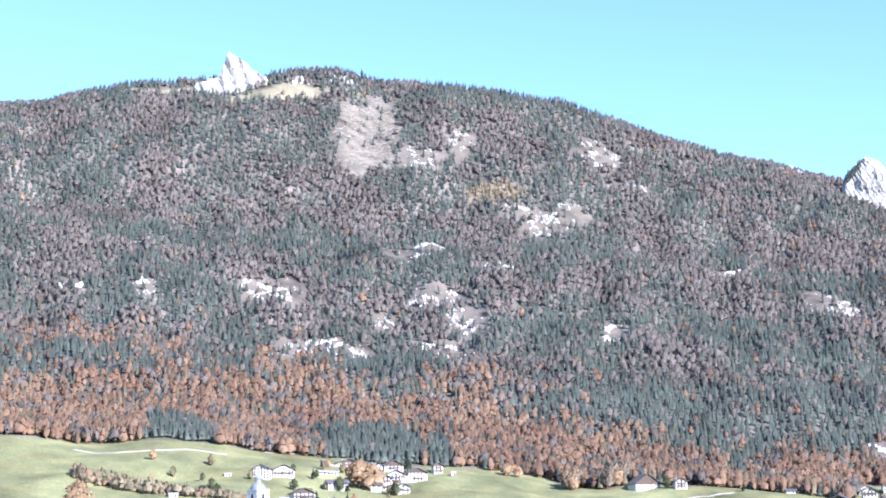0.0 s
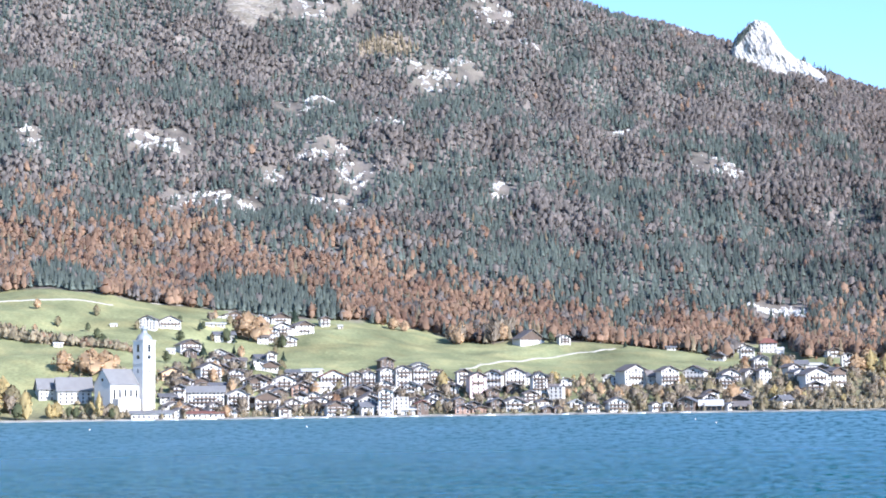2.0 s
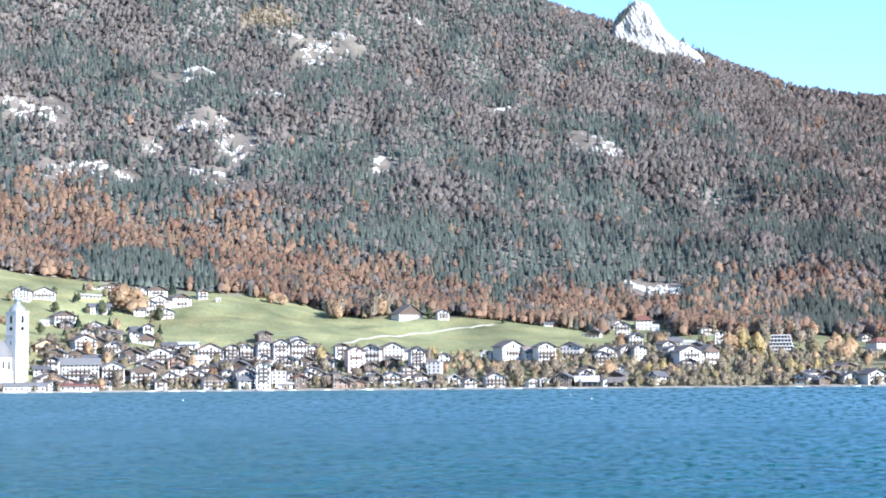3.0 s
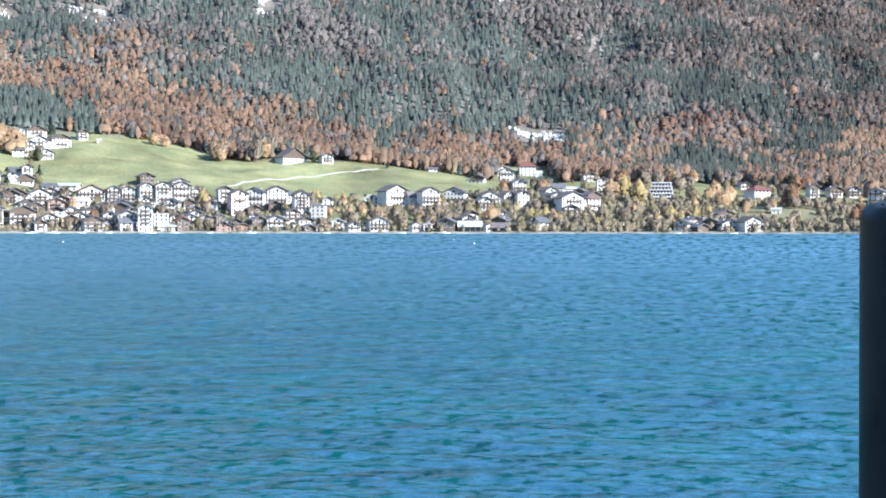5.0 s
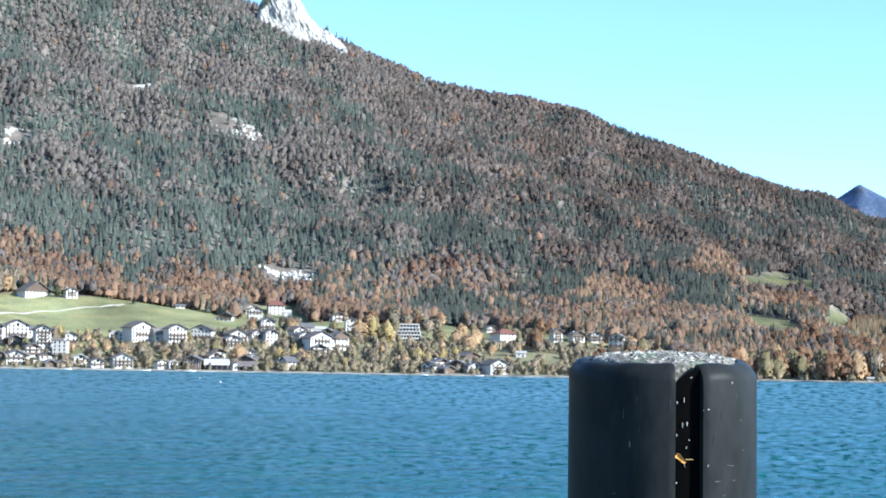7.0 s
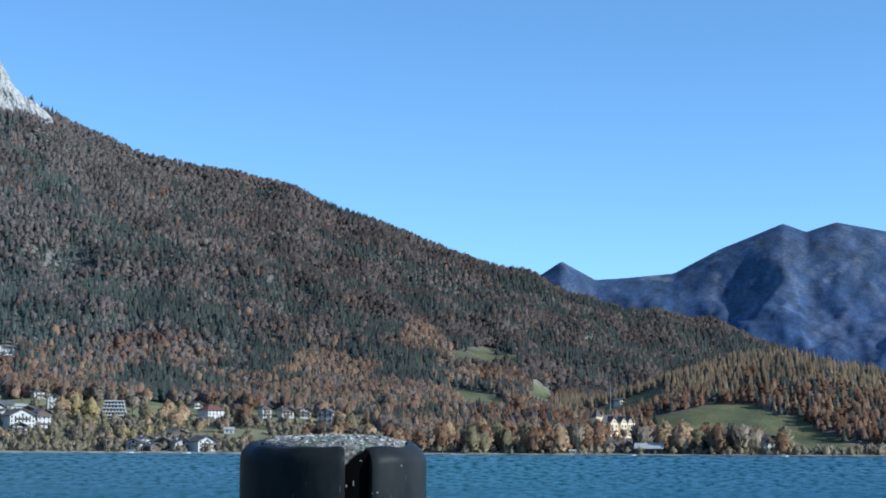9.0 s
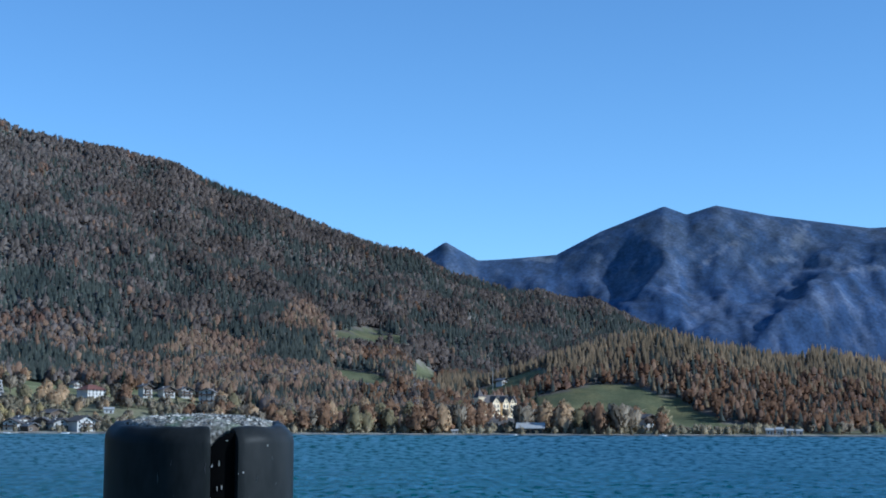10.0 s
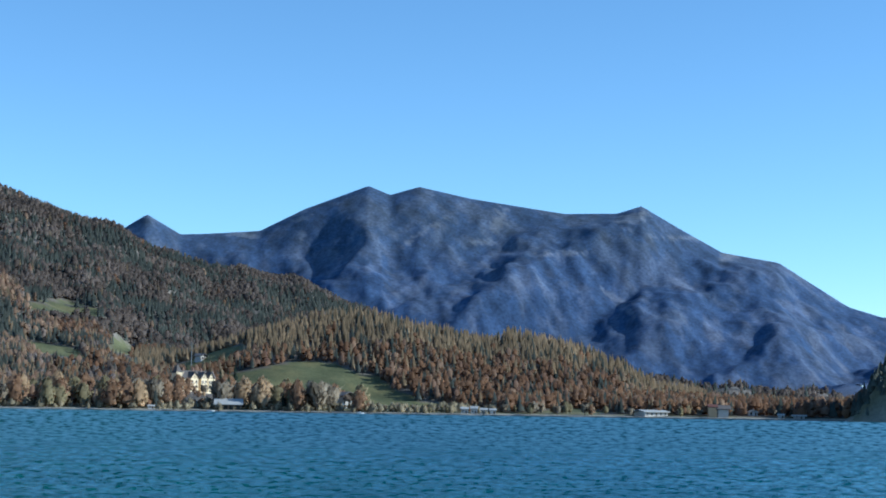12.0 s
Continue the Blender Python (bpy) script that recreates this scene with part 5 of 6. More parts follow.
house("longhouse", -665.2, 1223.1, 13.4, 10.4, "d", 48)
house("longhouse", -703.3, 1049.2, 10.1, 9.7, "d", 35)
house("chalet", -689.1, 1123.8, 12.9, 9.7, "d", 35)
house("chalet", -717.1, 1081.6, 12.1, 8.8, "d", 25)
house("chalet", -777.9, 1054.3, 12.7, 8.1, "b", 42)
house("chalet", -728.2, 1092.4, 12.5, 8.7, "b", 48)
house("guesthouse", -851.0, 1024.4, 10.5, 11.4, "d", 35)
house("chalet", -817.1, 1079.9, 13.4, 7.7, "b", 48)
house("chalet", -841.3, 987.0, 12.1, 9.2, "b", 48)
house("guesthouse", -723.6, 1147.1, 12.0, 10.6, "d", -32)
house("barn", -661.9, 1167.8, 11.1, 8.9, "b", 48)
house("chalet", -821.1, 1114.6, 9.5, 10.1, "b", 20)
house("chalet", -763.3, 1074.0, 13.2, 7.7, "b", 28)
house("chalet", -846.5, 1033.7, 10.2, 7.4, "d", -32)
house("boarded_house", -812.1, 979.7, 8.6, 7.5, "b", 25)
house("chalet", -807.6, 995.2, 9.2, 10.2, "b", 48)
house("barn", -747.3, 1071.8, 9.4, 7.0, "b", 28)
house("chalet", -670.5, 1129.5, 9.4, 7.3, "b", -32)
house("chalet", -801.4, 1101.8, 9.8, 9.6, "b", 25)
house("chalet", -684.9, 1110.0, 11.7, 8.9, "d", 35)
house("chalet", -735.9, 1103.3, 9.5, 9.7, "b", 42)
house("chalet", -763.0, 1088.5, 12.7, 9.2, "b", 28)
house("guesthouse", -739.7, 1128.8, 13.3, 13.8, "b", 10)
house("chalet", -724.8, 1075.6, 10.4, 8.3, "d", 35)
house("chalet", -715.0, 1157.4, 8.5, 9.1, "b", 10)
house("chalet", -601.1, 1143.2, 12.0, 9.2, "d", 28)
house("longhouse", -814.6, 1023.1, 9.1, 8.6, "d", -32)
house("chalet", -694.9, 1161.8, 9.3, 9.6, "b", -32)
house("chalet", -831.6, 1065.4, 11.6, 7.9, "d", 28)
house("chalet", -816.0, 964.3, 9.5, 7.3, "b", 48)
house("chalet", -780.5, 1071.6, 9.1, 9.8, "d", -32)
house("chalet", -805.6, 1040.7, 9.7, 8.3, "d", -32)
house("chalet", -769.3, 1162.5, 10.7, 8.4, "b", 25)
house("barn", -699.7, 1140.6, 12.4, 9.0, "d", 10)
house("chalet", -864.5, 1048.5, 13.0, 7.1, "b", 20)
house("barn", -949.2, 1136.5, 10.5, 7.8, "d", 35)
house("chalet", -876.4, 1138.1, 10.1, 9.4, "d", 28)
house("barn", -863.7, 1101.6, 12.2, 8.2, "b", -32)
house("longhouse", -901.7, 1176.8, 12.9, 9.2, "d", 48)
house("barn", -883.2, 1099.6, 12.2, 8.3, "b", -32)
house("chalet", -905.7, 1114.2, 11.1, 10.4, "b", 10)
house("chalet", -918.1, 1150.2, 9.9, 9.7, "b", 42)
house("guesthouse", -889.1, 1175.7, 8.5, 13.7, "b", 20)
house("longhouse", -901.6, 1145.8, 10.8, 7.8, "b", 35)
house("chalet", -868.1, 1145.4, 13.0, 9.2, "d", 25)
house("chalet", -961.8, 1311.1, 12.3, 8.7, "b", -32)
house("guesthouse", -952.8, 1262.6, 9.1, 13.9, "d", 42)
house("chalet", -931.3, 1258.7, 13.1, 10.1, "d", 28)
house("chalet", -1002.6, 1311.5, 12.5, 9.2, "d", 28)
house("longhouse", -955.1, 1249.6, 10.2, 9.5, "b", 10)
house("chalet", -429.0, 1277.8, 11.0, 9.8, "d", 10)
house("guesthouse", -503.3, 1274.0, 12.4, 11.2, "d", 20)
house("chalet", -435.1, 1211.1, 12.6, 8.1, "d", 28)
house("chalet", -494.9, 1213.3, 10.8, 8.3, "b", 35)
house("chalet", -496.7, 1227.6, 10.7, 9.3, "b", 20)
house("chalet", -459.0, 1194.8, 12.3, 10.2, "b", -32)
house("chalet", -474.2, 1233.4, 11.1, 10.3, "d", 25)
house("longhouse", -427.9, 1201.8, 9.3, 9.6, "d", 48)
house("barn", -466.2, 1219.2, 10.8, 8.6, "d", -32)
house("chalet", -483.2, 1189.9, 8.9, 7.6, "d", 35)
house("guesthouse", -479.1, 1298.3, 10.1, 13.7, "b", 28)
house("guesthouse", -452.7, 1307.0, 12.6, 12.2, "d", 35)
house("chalet", -310.4, 1253.3, 9.6, 7.9, "b", 48)
house("chalet", -303.9, 1242.8, 12.4, 9.1, "b", -32)
house("chalet", -289.0, 1232.9, 13.1, 9.0, "b", 25)
house("chalet", -322.7, 1255.1, 11.1, 9.0, "d", 42)
house("longhouse", -293.4, 1258.3, 10.7, 7.6, "b", -32)
house("chalet", -322.5, 1224.6, 10.8, 8.8, "b", -32)
house("chalet", -479.6, 1380.8, 11.0, 7.9, "d", 20)
house("chalet", -595.5, 1493.8, 12.1, 8.4, "d", -32)
house("longhouse", -499.0, 1449.3, 10.5, 10.2, "d", 10)
house("guesthouse", -497.1, 1547.3, 10.5, 10.9, "b", -32)
house("guesthouse", -464.3, 1474.9, 11.1, 12.0, "b", 10)
house("guesthouse", -499.5, 1343.3, 12.1, 13.1, "d", 25)
house("chalet", -467.4, 1418.1, 11.4, 7.9, "d", -32)
house("guesthouse", -578.3, 1523.4, 13.3, 12.9, "b", 10)



# ---- church ----
def church(x, y, turn):
    base = tagged(new("church"), "white pilgrimage church with tall tower and grey dome", "church")
    bearing = math.degrees(math.atan2(x, y))
    base.matrix_basis = pose(x, y, ground(x, y), 0, 0, -bearing + turn)
    W, L, eave, top = 19.0, 31.0, 17.5, 29.0
    # nave: ridge along x, its gable at the left end
    part("nave_wall", prism([(-W / 2, -4), (-W / 2, eave), (0, top - 0.4), (W / 2, eave), (W / 2, -4)], "x", -L, 0), WHITE, base)
    s, o = (top - eave) / (W / 2), 0.7
    part("nave_roof", prism([(-W / 2 - o, eave - o * s + 0.1), (0, top + 0.1), (W / 2 + o, eave - o * s + 0.1), (W / 2 + o, eave - o * s + 0.6), (0, top + 0.6), (-W / 2 - o, eave - o * s + 0.6)], "x", -L - 0.6, 0.3), ROOFS["g"], base)
    for k in range(5):
        xx = -L + 4 + k * 5.4
        part("nave_window", prism([(xx - 0.9, 5.5), (xx - 0.9, 12.5), (xx, 14.2), (xx + 0.9, 12.5), (xx + 0.9, 5.5)], "y", -W / 2 - 0.05, -W / 2 - 0.012), GLASS, base)
    part("rose_window", prism([(1.3 * math.cos(a * math.pi / 8), 21 + 1.3 * math.sin(a * math.pi / 8)) for a in range(16)], "x", -L - 0.06, -L - 0.012), GLASS, base)
    part("porch", prism([(-L + 2, -4), (-L + 2, 6), (-L + 16, 8), (-L + 24, 6), (-L + 24, -4)], "y", -W / 2 - 7, -W / 2 - 0.02), WHITE, base)
    # tower
    t, H = 12.0, 51.0
    cx, cy = 3.0, -W / 2 + 1.0
    tower = part("tower", boxed((cx - t / 2, cx + t / 2, cy - t / 2, cy + t / 2, -4, H), (cx - t / 2 - 0.4, cx + t / 2 + 0.4, cy - t / 2 - 0.4, cy + t / 2 + 0.4, H - 17.5, H - 17.0), (cx - t / 2 - 0.5, cx + t / 2 + 0.5, cy - t / 2 - 0.5, cy + t / 2 + 0.5, H, H + 0.7)), WHITE, base, "white rendered square tower")
    for zz in (H - 8.5, H - 25):
        tall = 5.0 if zz > 40 else 2.6
        wid = 1.3 if zz > 40 else 0.5
        # dark panels on the tower paint in the shade inside the bell openings
        part("bell_opening", prism([(cx - wid, zz), (cx - wid, zz + tall), (cx, zz + tall + 1.2), (cx + wid, zz + tall), (cx + wid, zz)], "y", cy - t / 2 - 0.06, cy - t / 2 - 0.012), GLASS, tower)
        part("bell_opening", prism([(cy - wid, zz), (cy - wid, zz + tall), (cy, zz + tall + 1.2), (cy + wid, zz + tall), (cy + wid, zz)], "x", cx - t / 2 - 0.06, cx - t / 2 - 0.012), GLASS, tower)
    ring = [(1.7 * math.cos(a * math.pi / 10), 1.7 * math.sin(a * math.pi / 10)) for a in range(20)]
    part("clock_face", prism([(cx + p, H - 12.5 + q) for p, q in ring], "y", cy - t / 2 - 0.1, cy - t / 2 - 0.012), GLASS, tower, "dark round clock face")
    part("clock_face", prism([(cy + p, H - 12.5 + q) for p, q in ring], "x", cx - t / 2 - 0.1, cx - t / 2 - 0.012), GLASS, tower, "dark round clock face")
    # dome, lantern and cap turned on one axis
    bm = bmesh.new()
    prof = [(6.4, H + 0.7), (6.2, H + 2.2), (5.0, H + 4.4), (3.2, H + 5.8), (2.5, H + 6.4), (2.2, H + 6.5), (2.2, H + 9.0), (2.8, H + 9.2), (2.6, H + 10.2), (1.5, H + 11.4), (0.5, H + 12.4), (0.15, H + 13.4), (0.1, H + 15.5)]
    rings = [[bm.verts.new((cx + q * math.cos(a * math.pi / 8 + math.pi / 16), cy + q * math.sin(a * math.pi / 8 + math.pi / 16), z)) for a in range(16)] for q, z in prof]
    for p, q in zip(rings, rings[1:]):
        for a in range(16):
            bm.faces.new((p[a], p[(a + 1) % 16], q[(a + 1) % 16], q[a]))
    bm.faces.new(rings[-1])
    part("dome", bm, plain("weathered_copper", (0.3, 0.315, 0.31), 0.5, 0.2, 0.8, metal=0.3), tower, "pale grey sheet-metal dome with lantern", smooth=True)
    return base


church(*spot(-41.75, 1318), 40)


# ---- lakeside castle villa ----
def castle(x, y):
    base = tagged(new("castle"), "cream historic villa with gables, turret and brown roofs", "castle")
    bearing = math.degrees(math.atan2(x, y))
    base.matrix_basis = pose(x, y, ground(x, y), 0, 0, -bearing + 40) @ Matrix.Scale(1.15, 4)
    part("main_wall", boxed((-11, 16, 0, 12, -5, 11)), CREAM, base)
    part("main_roof", prism([(-0.8, 10.8), (6, 16.5), (12.8, 10.8), (12.8, 11.2), (6, 17.0), (-0.8, 11.2)], "x", -11.6, 16.6), ROOFS["b"], base)
    for cx, w in ((-2.0, 7.0), (7.5, 6.0), (14.0, 5.0)):
        bay = part("bay", prism([(cx - w / 2, -5), (cx - w / 2, 11.5), (cx, 15.5), (cx + w / 2, 11.5), (cx + w / 2, -5)], "y", -2.6, 0.02), CREAM, base)
        part("bay_roof", prism([(cx - w / 2 - 0.5, 11.0), (cx, 15.6), (cx + w / 2 + 0.5, 11.0), (cx + w / 2 + 0.5, 11.5), (cx, 16.2), (cx - w / 2 - 0.5, 11.5)], "y", -3.4, 6), ROOFS["b"], bay)
        for z in (1.0, 4.4, 7.8):
            for dx in (-w / 4, w / 4):
                window(base, cx + dx, -2.6, z, 0, 1.2)
    part("turret", boxed((-16.5, -11.02, 1, 6.5, -5, 14), (-17, -10.9, 0.6, 6.9, 14.02, 14.6)), CREAM, base)
    bm = bmesh.new()
    tip = bm.verts.new((-13.7, 3.7, 22))
    lo = [bm.verts.new(p) for p in ((-17, 0.6, 14.61), (-10.9, 0.6, 14.61), (-10.9, 6.9, 14.61), (-17, 6.9, 14.61))]
    for k in range(4):
        bm.faces.new((lo[k], lo[(k + 1) % 4], tip))
    part("turret_roof", bm, ROOFS["b"], base)
    for z in (1.0, 4.4, 7.8, 11.0):
        window(base, -13.8, 1.0, z, 0, 1.2)
    part("battlement", boxed(*[(-17 + 1.5 * k, -16.2 + 1.5 * k, 0.5, 0.9, 14.6, 15.5) for k in range(5)]), CREAM, base)
    for cx, w in ((-2.0, 7.0), (7.5, 6.0), (14.0, 5.0)):
        part("gable_timber", boxed((cx - w * 0.36, cx + w * 0.36, -2.68, -2.61, 11.3, 11.6), (cx - 0.15, cx + 0.15, -2.68, -2.61, 11.6, 14.6), (cx - w * 0.4, cx + w * 0.4, -2.68, -2.61, 7.3, 7.55)), TIMBER, base)
        part("bay_balcony", boxed((cx - w * 0.38, cx + w * 0.38, -3.6, -2.62, 4.0, 4.15), (cx - w * 0.38, cx + w * 0.38, -3.6, -3.52, 4.15, 5.0)), TIMBER, base)
    # round corner turret with a pointed roof
    bm = bmesh.new()
    rings = [[bm.verts.new((18.2 + q * math.cos(a * math.pi / 6), 1.0 + q * math.sin(a * math.pi / 6), z)) for a in range(12)] for q, z in ((2.4, -5), (2.4, 11.5))]
    for a in range(12):
        bm.faces.new((rings[0][a], rings[0][(a + 1) % 12], rings[1][(a + 1) % 12], rings[1][a]))
    part("corner_turret", bm, CREAM, base)
    bm = bmesh.new()
    tip = bm.verts.new((18.2, 1.0, 17.5))
    ring = [bm.verts.new((18.2 + 2.9 * math.cos(a * math.pi / 6), 1.0 + 2.9 * math.sin(a * math.pi / 6), 11.4)) for a in range(12)]
    for a in range(12):
        bm.faces.new((ring[a], ring[(a + 1) % 12], tip))
    bm.faces.new(ring[::-1])
    part("corner_turret_roof", bm, ROOFS["b"], base)
    for z in (1.5, 5.0, 8.5):
        window(base, 18.2, -1.4, z, 0, 0.9)
    for cx in (-6.5, 3.2, 10.8):
        part("chimney", boxed((cx - 0.5, cx + 0.5, 5.4, 6.4, 14.5, 18.6), (cx - 0.65, cx + 0.65, 5.25, 6.55, 18.6, 18.9)), BRICK, base)
    part("terrace", boxed((-9, 17, -7, -2.62, -5, 1.0)), CREAM, base)
    return base


castle(*spot(1.62, 1450))

# the flagpole beside the small house above the villa
pole = tagged(new("flagpole"), "tall white flagpole on the wooded slope", "flagpole")
pole.location = (*spot(1.5, 1680), ground(*spot(1.5, 1680)))
part("mast", prism([(-0.25, -1), (0.25, -1), (0.16, 24), (-0.16, 24)], "y", -0.2, 0.2), FRAME, pole)
bm = bmesh.new()
bmesh.ops.create_uvsphere(bm, u_segments=10, v_segments=6, radius=0.4, matrix=Matrix.Translation((0, 0, 24.3)))
part("finial", bm, FRAME, pole)


# ---- single trees ----
def tree_meshes(kind, seed):
    """Trunk with limbs, and a crown of many loose leaf sprays, for a tree of height 1."""
    rng = np.random.RandomState(seed)
    bm = bmesh.new()

    def limb(p, q, ra, rb, sides=6):
        p, q = Vector(p), Vector(q)
        d = (q - p).normalized()
        u = d.orthogonal().normalized()
        w = d.cross(u)
        ends = [[bm.verts.new(c + (u * math.cos(k * 2 * math.pi / sides) + w * math.sin(k * 2 * math.pi / sides)) * rad) for k in range(sides)] for c, rad in ((p, ra), (q, rb))]
        for k in range(sides):
            bm.faces.new((ends[0][k], ends[0][(k + 1) % sides], ends[1][(k + 1) % sides], ends[1][k]))

    tall = 0.9 if kind == "spruce" else 0.6
    limb((0, 0, -0.06), (0.01, 0, tall * 0.5), 0.026, 0.02)
    limb((0.01, 0, tall * 0.5), (0, 0.01, tall), 0.02, 0.006)
    if kind != "spruce":
        for k in range(9 if kind == "bare" else 6):
            a, h = rng.uniform(0, 6.3), rng.uniform(0.2, 0.5)
            limb((0, 0, h), (0.2 * math.cos(a), 0.2 * math.sin(a), h + rng.uniform(0.15, 0.3)), 0.011, 0.003, 4)
    trunk = shared("trunk", bm, BARK)
    if kind == "spruce":
        v, f = conifer_shape(rng, 9, 8, 0.19)
    elif kind == "bare":
        v, f = bare_shape(rng, 210, 0.28)
    elif kind == "poplar":
        v, f = broadleaf_shape(rng, 30, 190, 0.17, 0.1, 0.05, 1.4)
    else:
        (v, f), (v2, f2) = rounded_crown(rng, 3, 0, 0.2, 0.12, 0.4), spray_crown(rng, 150, 0.3, 0.12, 0.5)
        v, f = np.concatenate([v, v2]), np.concatenate([f, f2 + len(v)])
    v, f, soft = rounded((v, f))
    crown = big_mesh("crown", v, f, [FOLIAGE], smooth=True)
    crown.normals_split_custom_set_from_vertices(soft)
    return trunk, crown, v


BARK = plain("bark", (0.13, 0.1, 0.08), 0.95, 0.3, 3.0)
LEAF = {"yellow": (0.62, 0.5, 0.25), "orange": (0.68, 0.49, 0.31), "russet": (0.42, 0.265, 0.17), "olive": (0.4, 0.345, 0.21), "bare": (0.43, 0.365, 0.29), "spruce": (0.07, 0.1, 0.075), "green": (0.16, 0.18, 0.1)}
TREE_LABEL = {"yellow": "yellow-leaved autumn tree on the shore", "orange": "orange-leaved autumn tree by the houses", "russet": "russet-leaved autumn beech near the meadow", "olive": "half-bare olive-green tree by the water",
              "bare": "leafless grey-brown tree between the houses", "spruce": "dark green spruce standing by the houses", "green": "green bushy tree in a garden"}


def tree_thing(colour, seed):
    form = colour if colour in ("bare", "spruce") else ("poplar" if seed % 7 == 3 else "broad")
    trunk, crown, v = tree_meshes(form, seed)
    rng = np.random.RandomState(seed + 1)
    paint(crown, "tint", np.array(LEAF[colour]) * np.repeat(rng.uniform(0.6, 1.3, (len(v) // 3 + 1, 1)), 3, 0)[:len(v)])
    name = {"spruce": "spruce_tree", "bare": "bare_tree", "green": "garden_tree", "olive": "willow_tree", "yellow": "birch_tree", "orange": "maple_tree", "russet": "beech_tree"}[colour]
    t = tagged(new(name), TREE_LABEL[colour], "tree", "trees by the village")
    for n, me in (("trunk", trunk), ("crown", crown)):
        o = new(n, me)
        o.parent = t
    return t


TREES = {c: [tree_thing(c, 400 + 7 * i + k) for k in range(2)] for i, c in enumerate(LEAF)}
used = {c: [False, False] for c in TREES}
houses_at = [(o.location.x, o.location.y, 7.5) for o in scene.objects if o.parent is None and o.get("group") == "houses of the lakeside village"]
houses_at += [(*spot(-41.8, 1316), 24), (*spot(1.62, 1427), 20)]
fronts = []
for o in scene.objects:
    if o.parent is None and o.get("group") == "houses of the lakeside village" and o.location.x > -760:
        hb, hr = bearing_of(o.location.x, o.location.y)
        fronts.append((float(hb), float(hr), o.location.z, max(c.dimensions.z for c in o.children) - 4))
tree_rng = random.Random(31)


def stand(colour, bearing, dist, tall, wide=1.0):
    k = tree_rng.randrange(2)
    x, y = spot(bearing, dist)
    m = pose(x, y, ground(x, y), 0, 0, tree_rng.uniform(0, 360)) @ Matrix.Diagonal((tall * wide, tall * wide, tall, 1))
    src = TREES[colour][k]
    if not used[colour][k]:
        used[colour][k] = True
        src.matrix_basis = m
        return src
    return copy_thing_plain(src, m)


def copy_thing_plain(src, m):
    keep = src.matrix_basis.copy()
    src.matrix_basis = Matrix.Identity(4)
    c = copy_thing(src, m)
    src.matrix_basis = keep
    return c


def belt(b0, b1, r0, r1, count, colours, low, high, clear=1.0):
    """Trees dotted over a stretch of the plan, clear of the houses."""
    made = 0
    for tries in range(count * 6):
        if made >= count:
            break
        b, r = tree_rng.uniform(b0, b1), tree_rng.uniform(r0, r1)
        x, y = spot(b, r)
        if any((x - hx) ** 2 + (y - hy) ** 2 < (hr * clear) ** 2 for hx, hy, hr in houses_at):
            continue
        tall = tree_rng.uniform(low, high)
        if b > -31:
            # trees before a house are lowered so the camera sees its front
            for hb, hr, base, hh in fronts:
                if r < hr and abs(b - hb) < 0.42:
                    tall = min(tall, (base + 0.22 * hh) * r / hr - ground(x, y))
        if tall < 3:
            continue
        stand(tree_rng.choice(colours), b, r, tall, tree_rng.uniform(1.0, 1.5) * (0.74 if b0 > -10 and low > 12 else 1.1 if low > 12 else 1.0))
        made += 1


# trees that stand out
stand("yellow", -45.3, 1264, 22, 0.9)
stand("yellow", -42.9, 1262, 19, 0.6)
for b, r, c, h in ((-47.2, 1300, "olive", 30), (-46.8, 1310, "yellow", 28), (-46.4, 1275, "olive", 22), (-47.4, 1420, "orange", 26), (-44.1, 1390, "orange", 18), (-43.2, 1385, "orange", 22), (-42.7, 1390, "orange", 20),
                   (-37.9, 1585, "orange", 26), (-37.5, 1580, "orange", 24), (-38.2, 1590, "russet", 22), (-36.3, 1665, "spruce", 22), (-34.9, 1272, "russet", 16), (-31.2, 1372, "yellow", 16),
                   (-29.3, 1668, "bare", 24), (-28.9, 1672, "bare", 22), (-27.45, 1640, "green", 12), (-16.7, 1430, "yellow", 20), (-16.2, 1425, "yellow", 18), (-17.2, 1428, "orange", 18), (-13.4, 1400, "orange", 14),
                   (-21.3, 1310, "orange", 16), (-32.9, 1705, "orange", 13), (-32.5, 1705, "orange", 11), (1.42, 1415, "russet", 13), (1.95, 1400, "bare", 9), (2.75, 1472, "spruce", 20), (3.0, 1478, "spruce", 22), (2.5, 1484, "spruce", 18), (1.35, 1500, "spruce", 20),
                   (5.0, 1330, "yellow", 18), (6.2, 1320, "spruce", 17), (7.3, 1330, "spruce", 18), (-24.9, 1655, "spruce", 11)):
    stand(c, b, r, h, 1.8 if c == "orange" else 1.2)
# hedgerow across the left meadow
hrng2 = np.random.RandomState(77)
hu = np.sort(hrng2.rand(170))
hb2, hr2 = -47.6 + 5.9 * hu, 1549 - 84 * hu + hrng2.uniform(-4, 4, 170)
hrows2 = np.stack([hr2 * np.sin(np.radians(hb2)), hr2 * np.cos(np.radians(hb2)), land(hb2, hr2) - 0.3, (12.5 - 6 * hu) * hrng2.uniform(0.6, 1.2, 170), hrng2.uniform(1.0, 1.5, 170), hrng2.uniform(0.3, 0.8, 170)], 1)
grow("hedgerow", {"larch": hrows2[::4], "beech": hrows2[1::4], "shrub": hrows2[2::2]}, "orange-brown hedgerow of shrubs across the meadow", 77)
belt(-46.4, -42.3, 1257, 1282, 16, ("olive", "green", "bare", "yellow", "olive"), 7, 13, 0.7)
belt(-48, -45.6, 1258, 1330, 14, ("olive", "bare", "yellow", "green"), 12, 22)
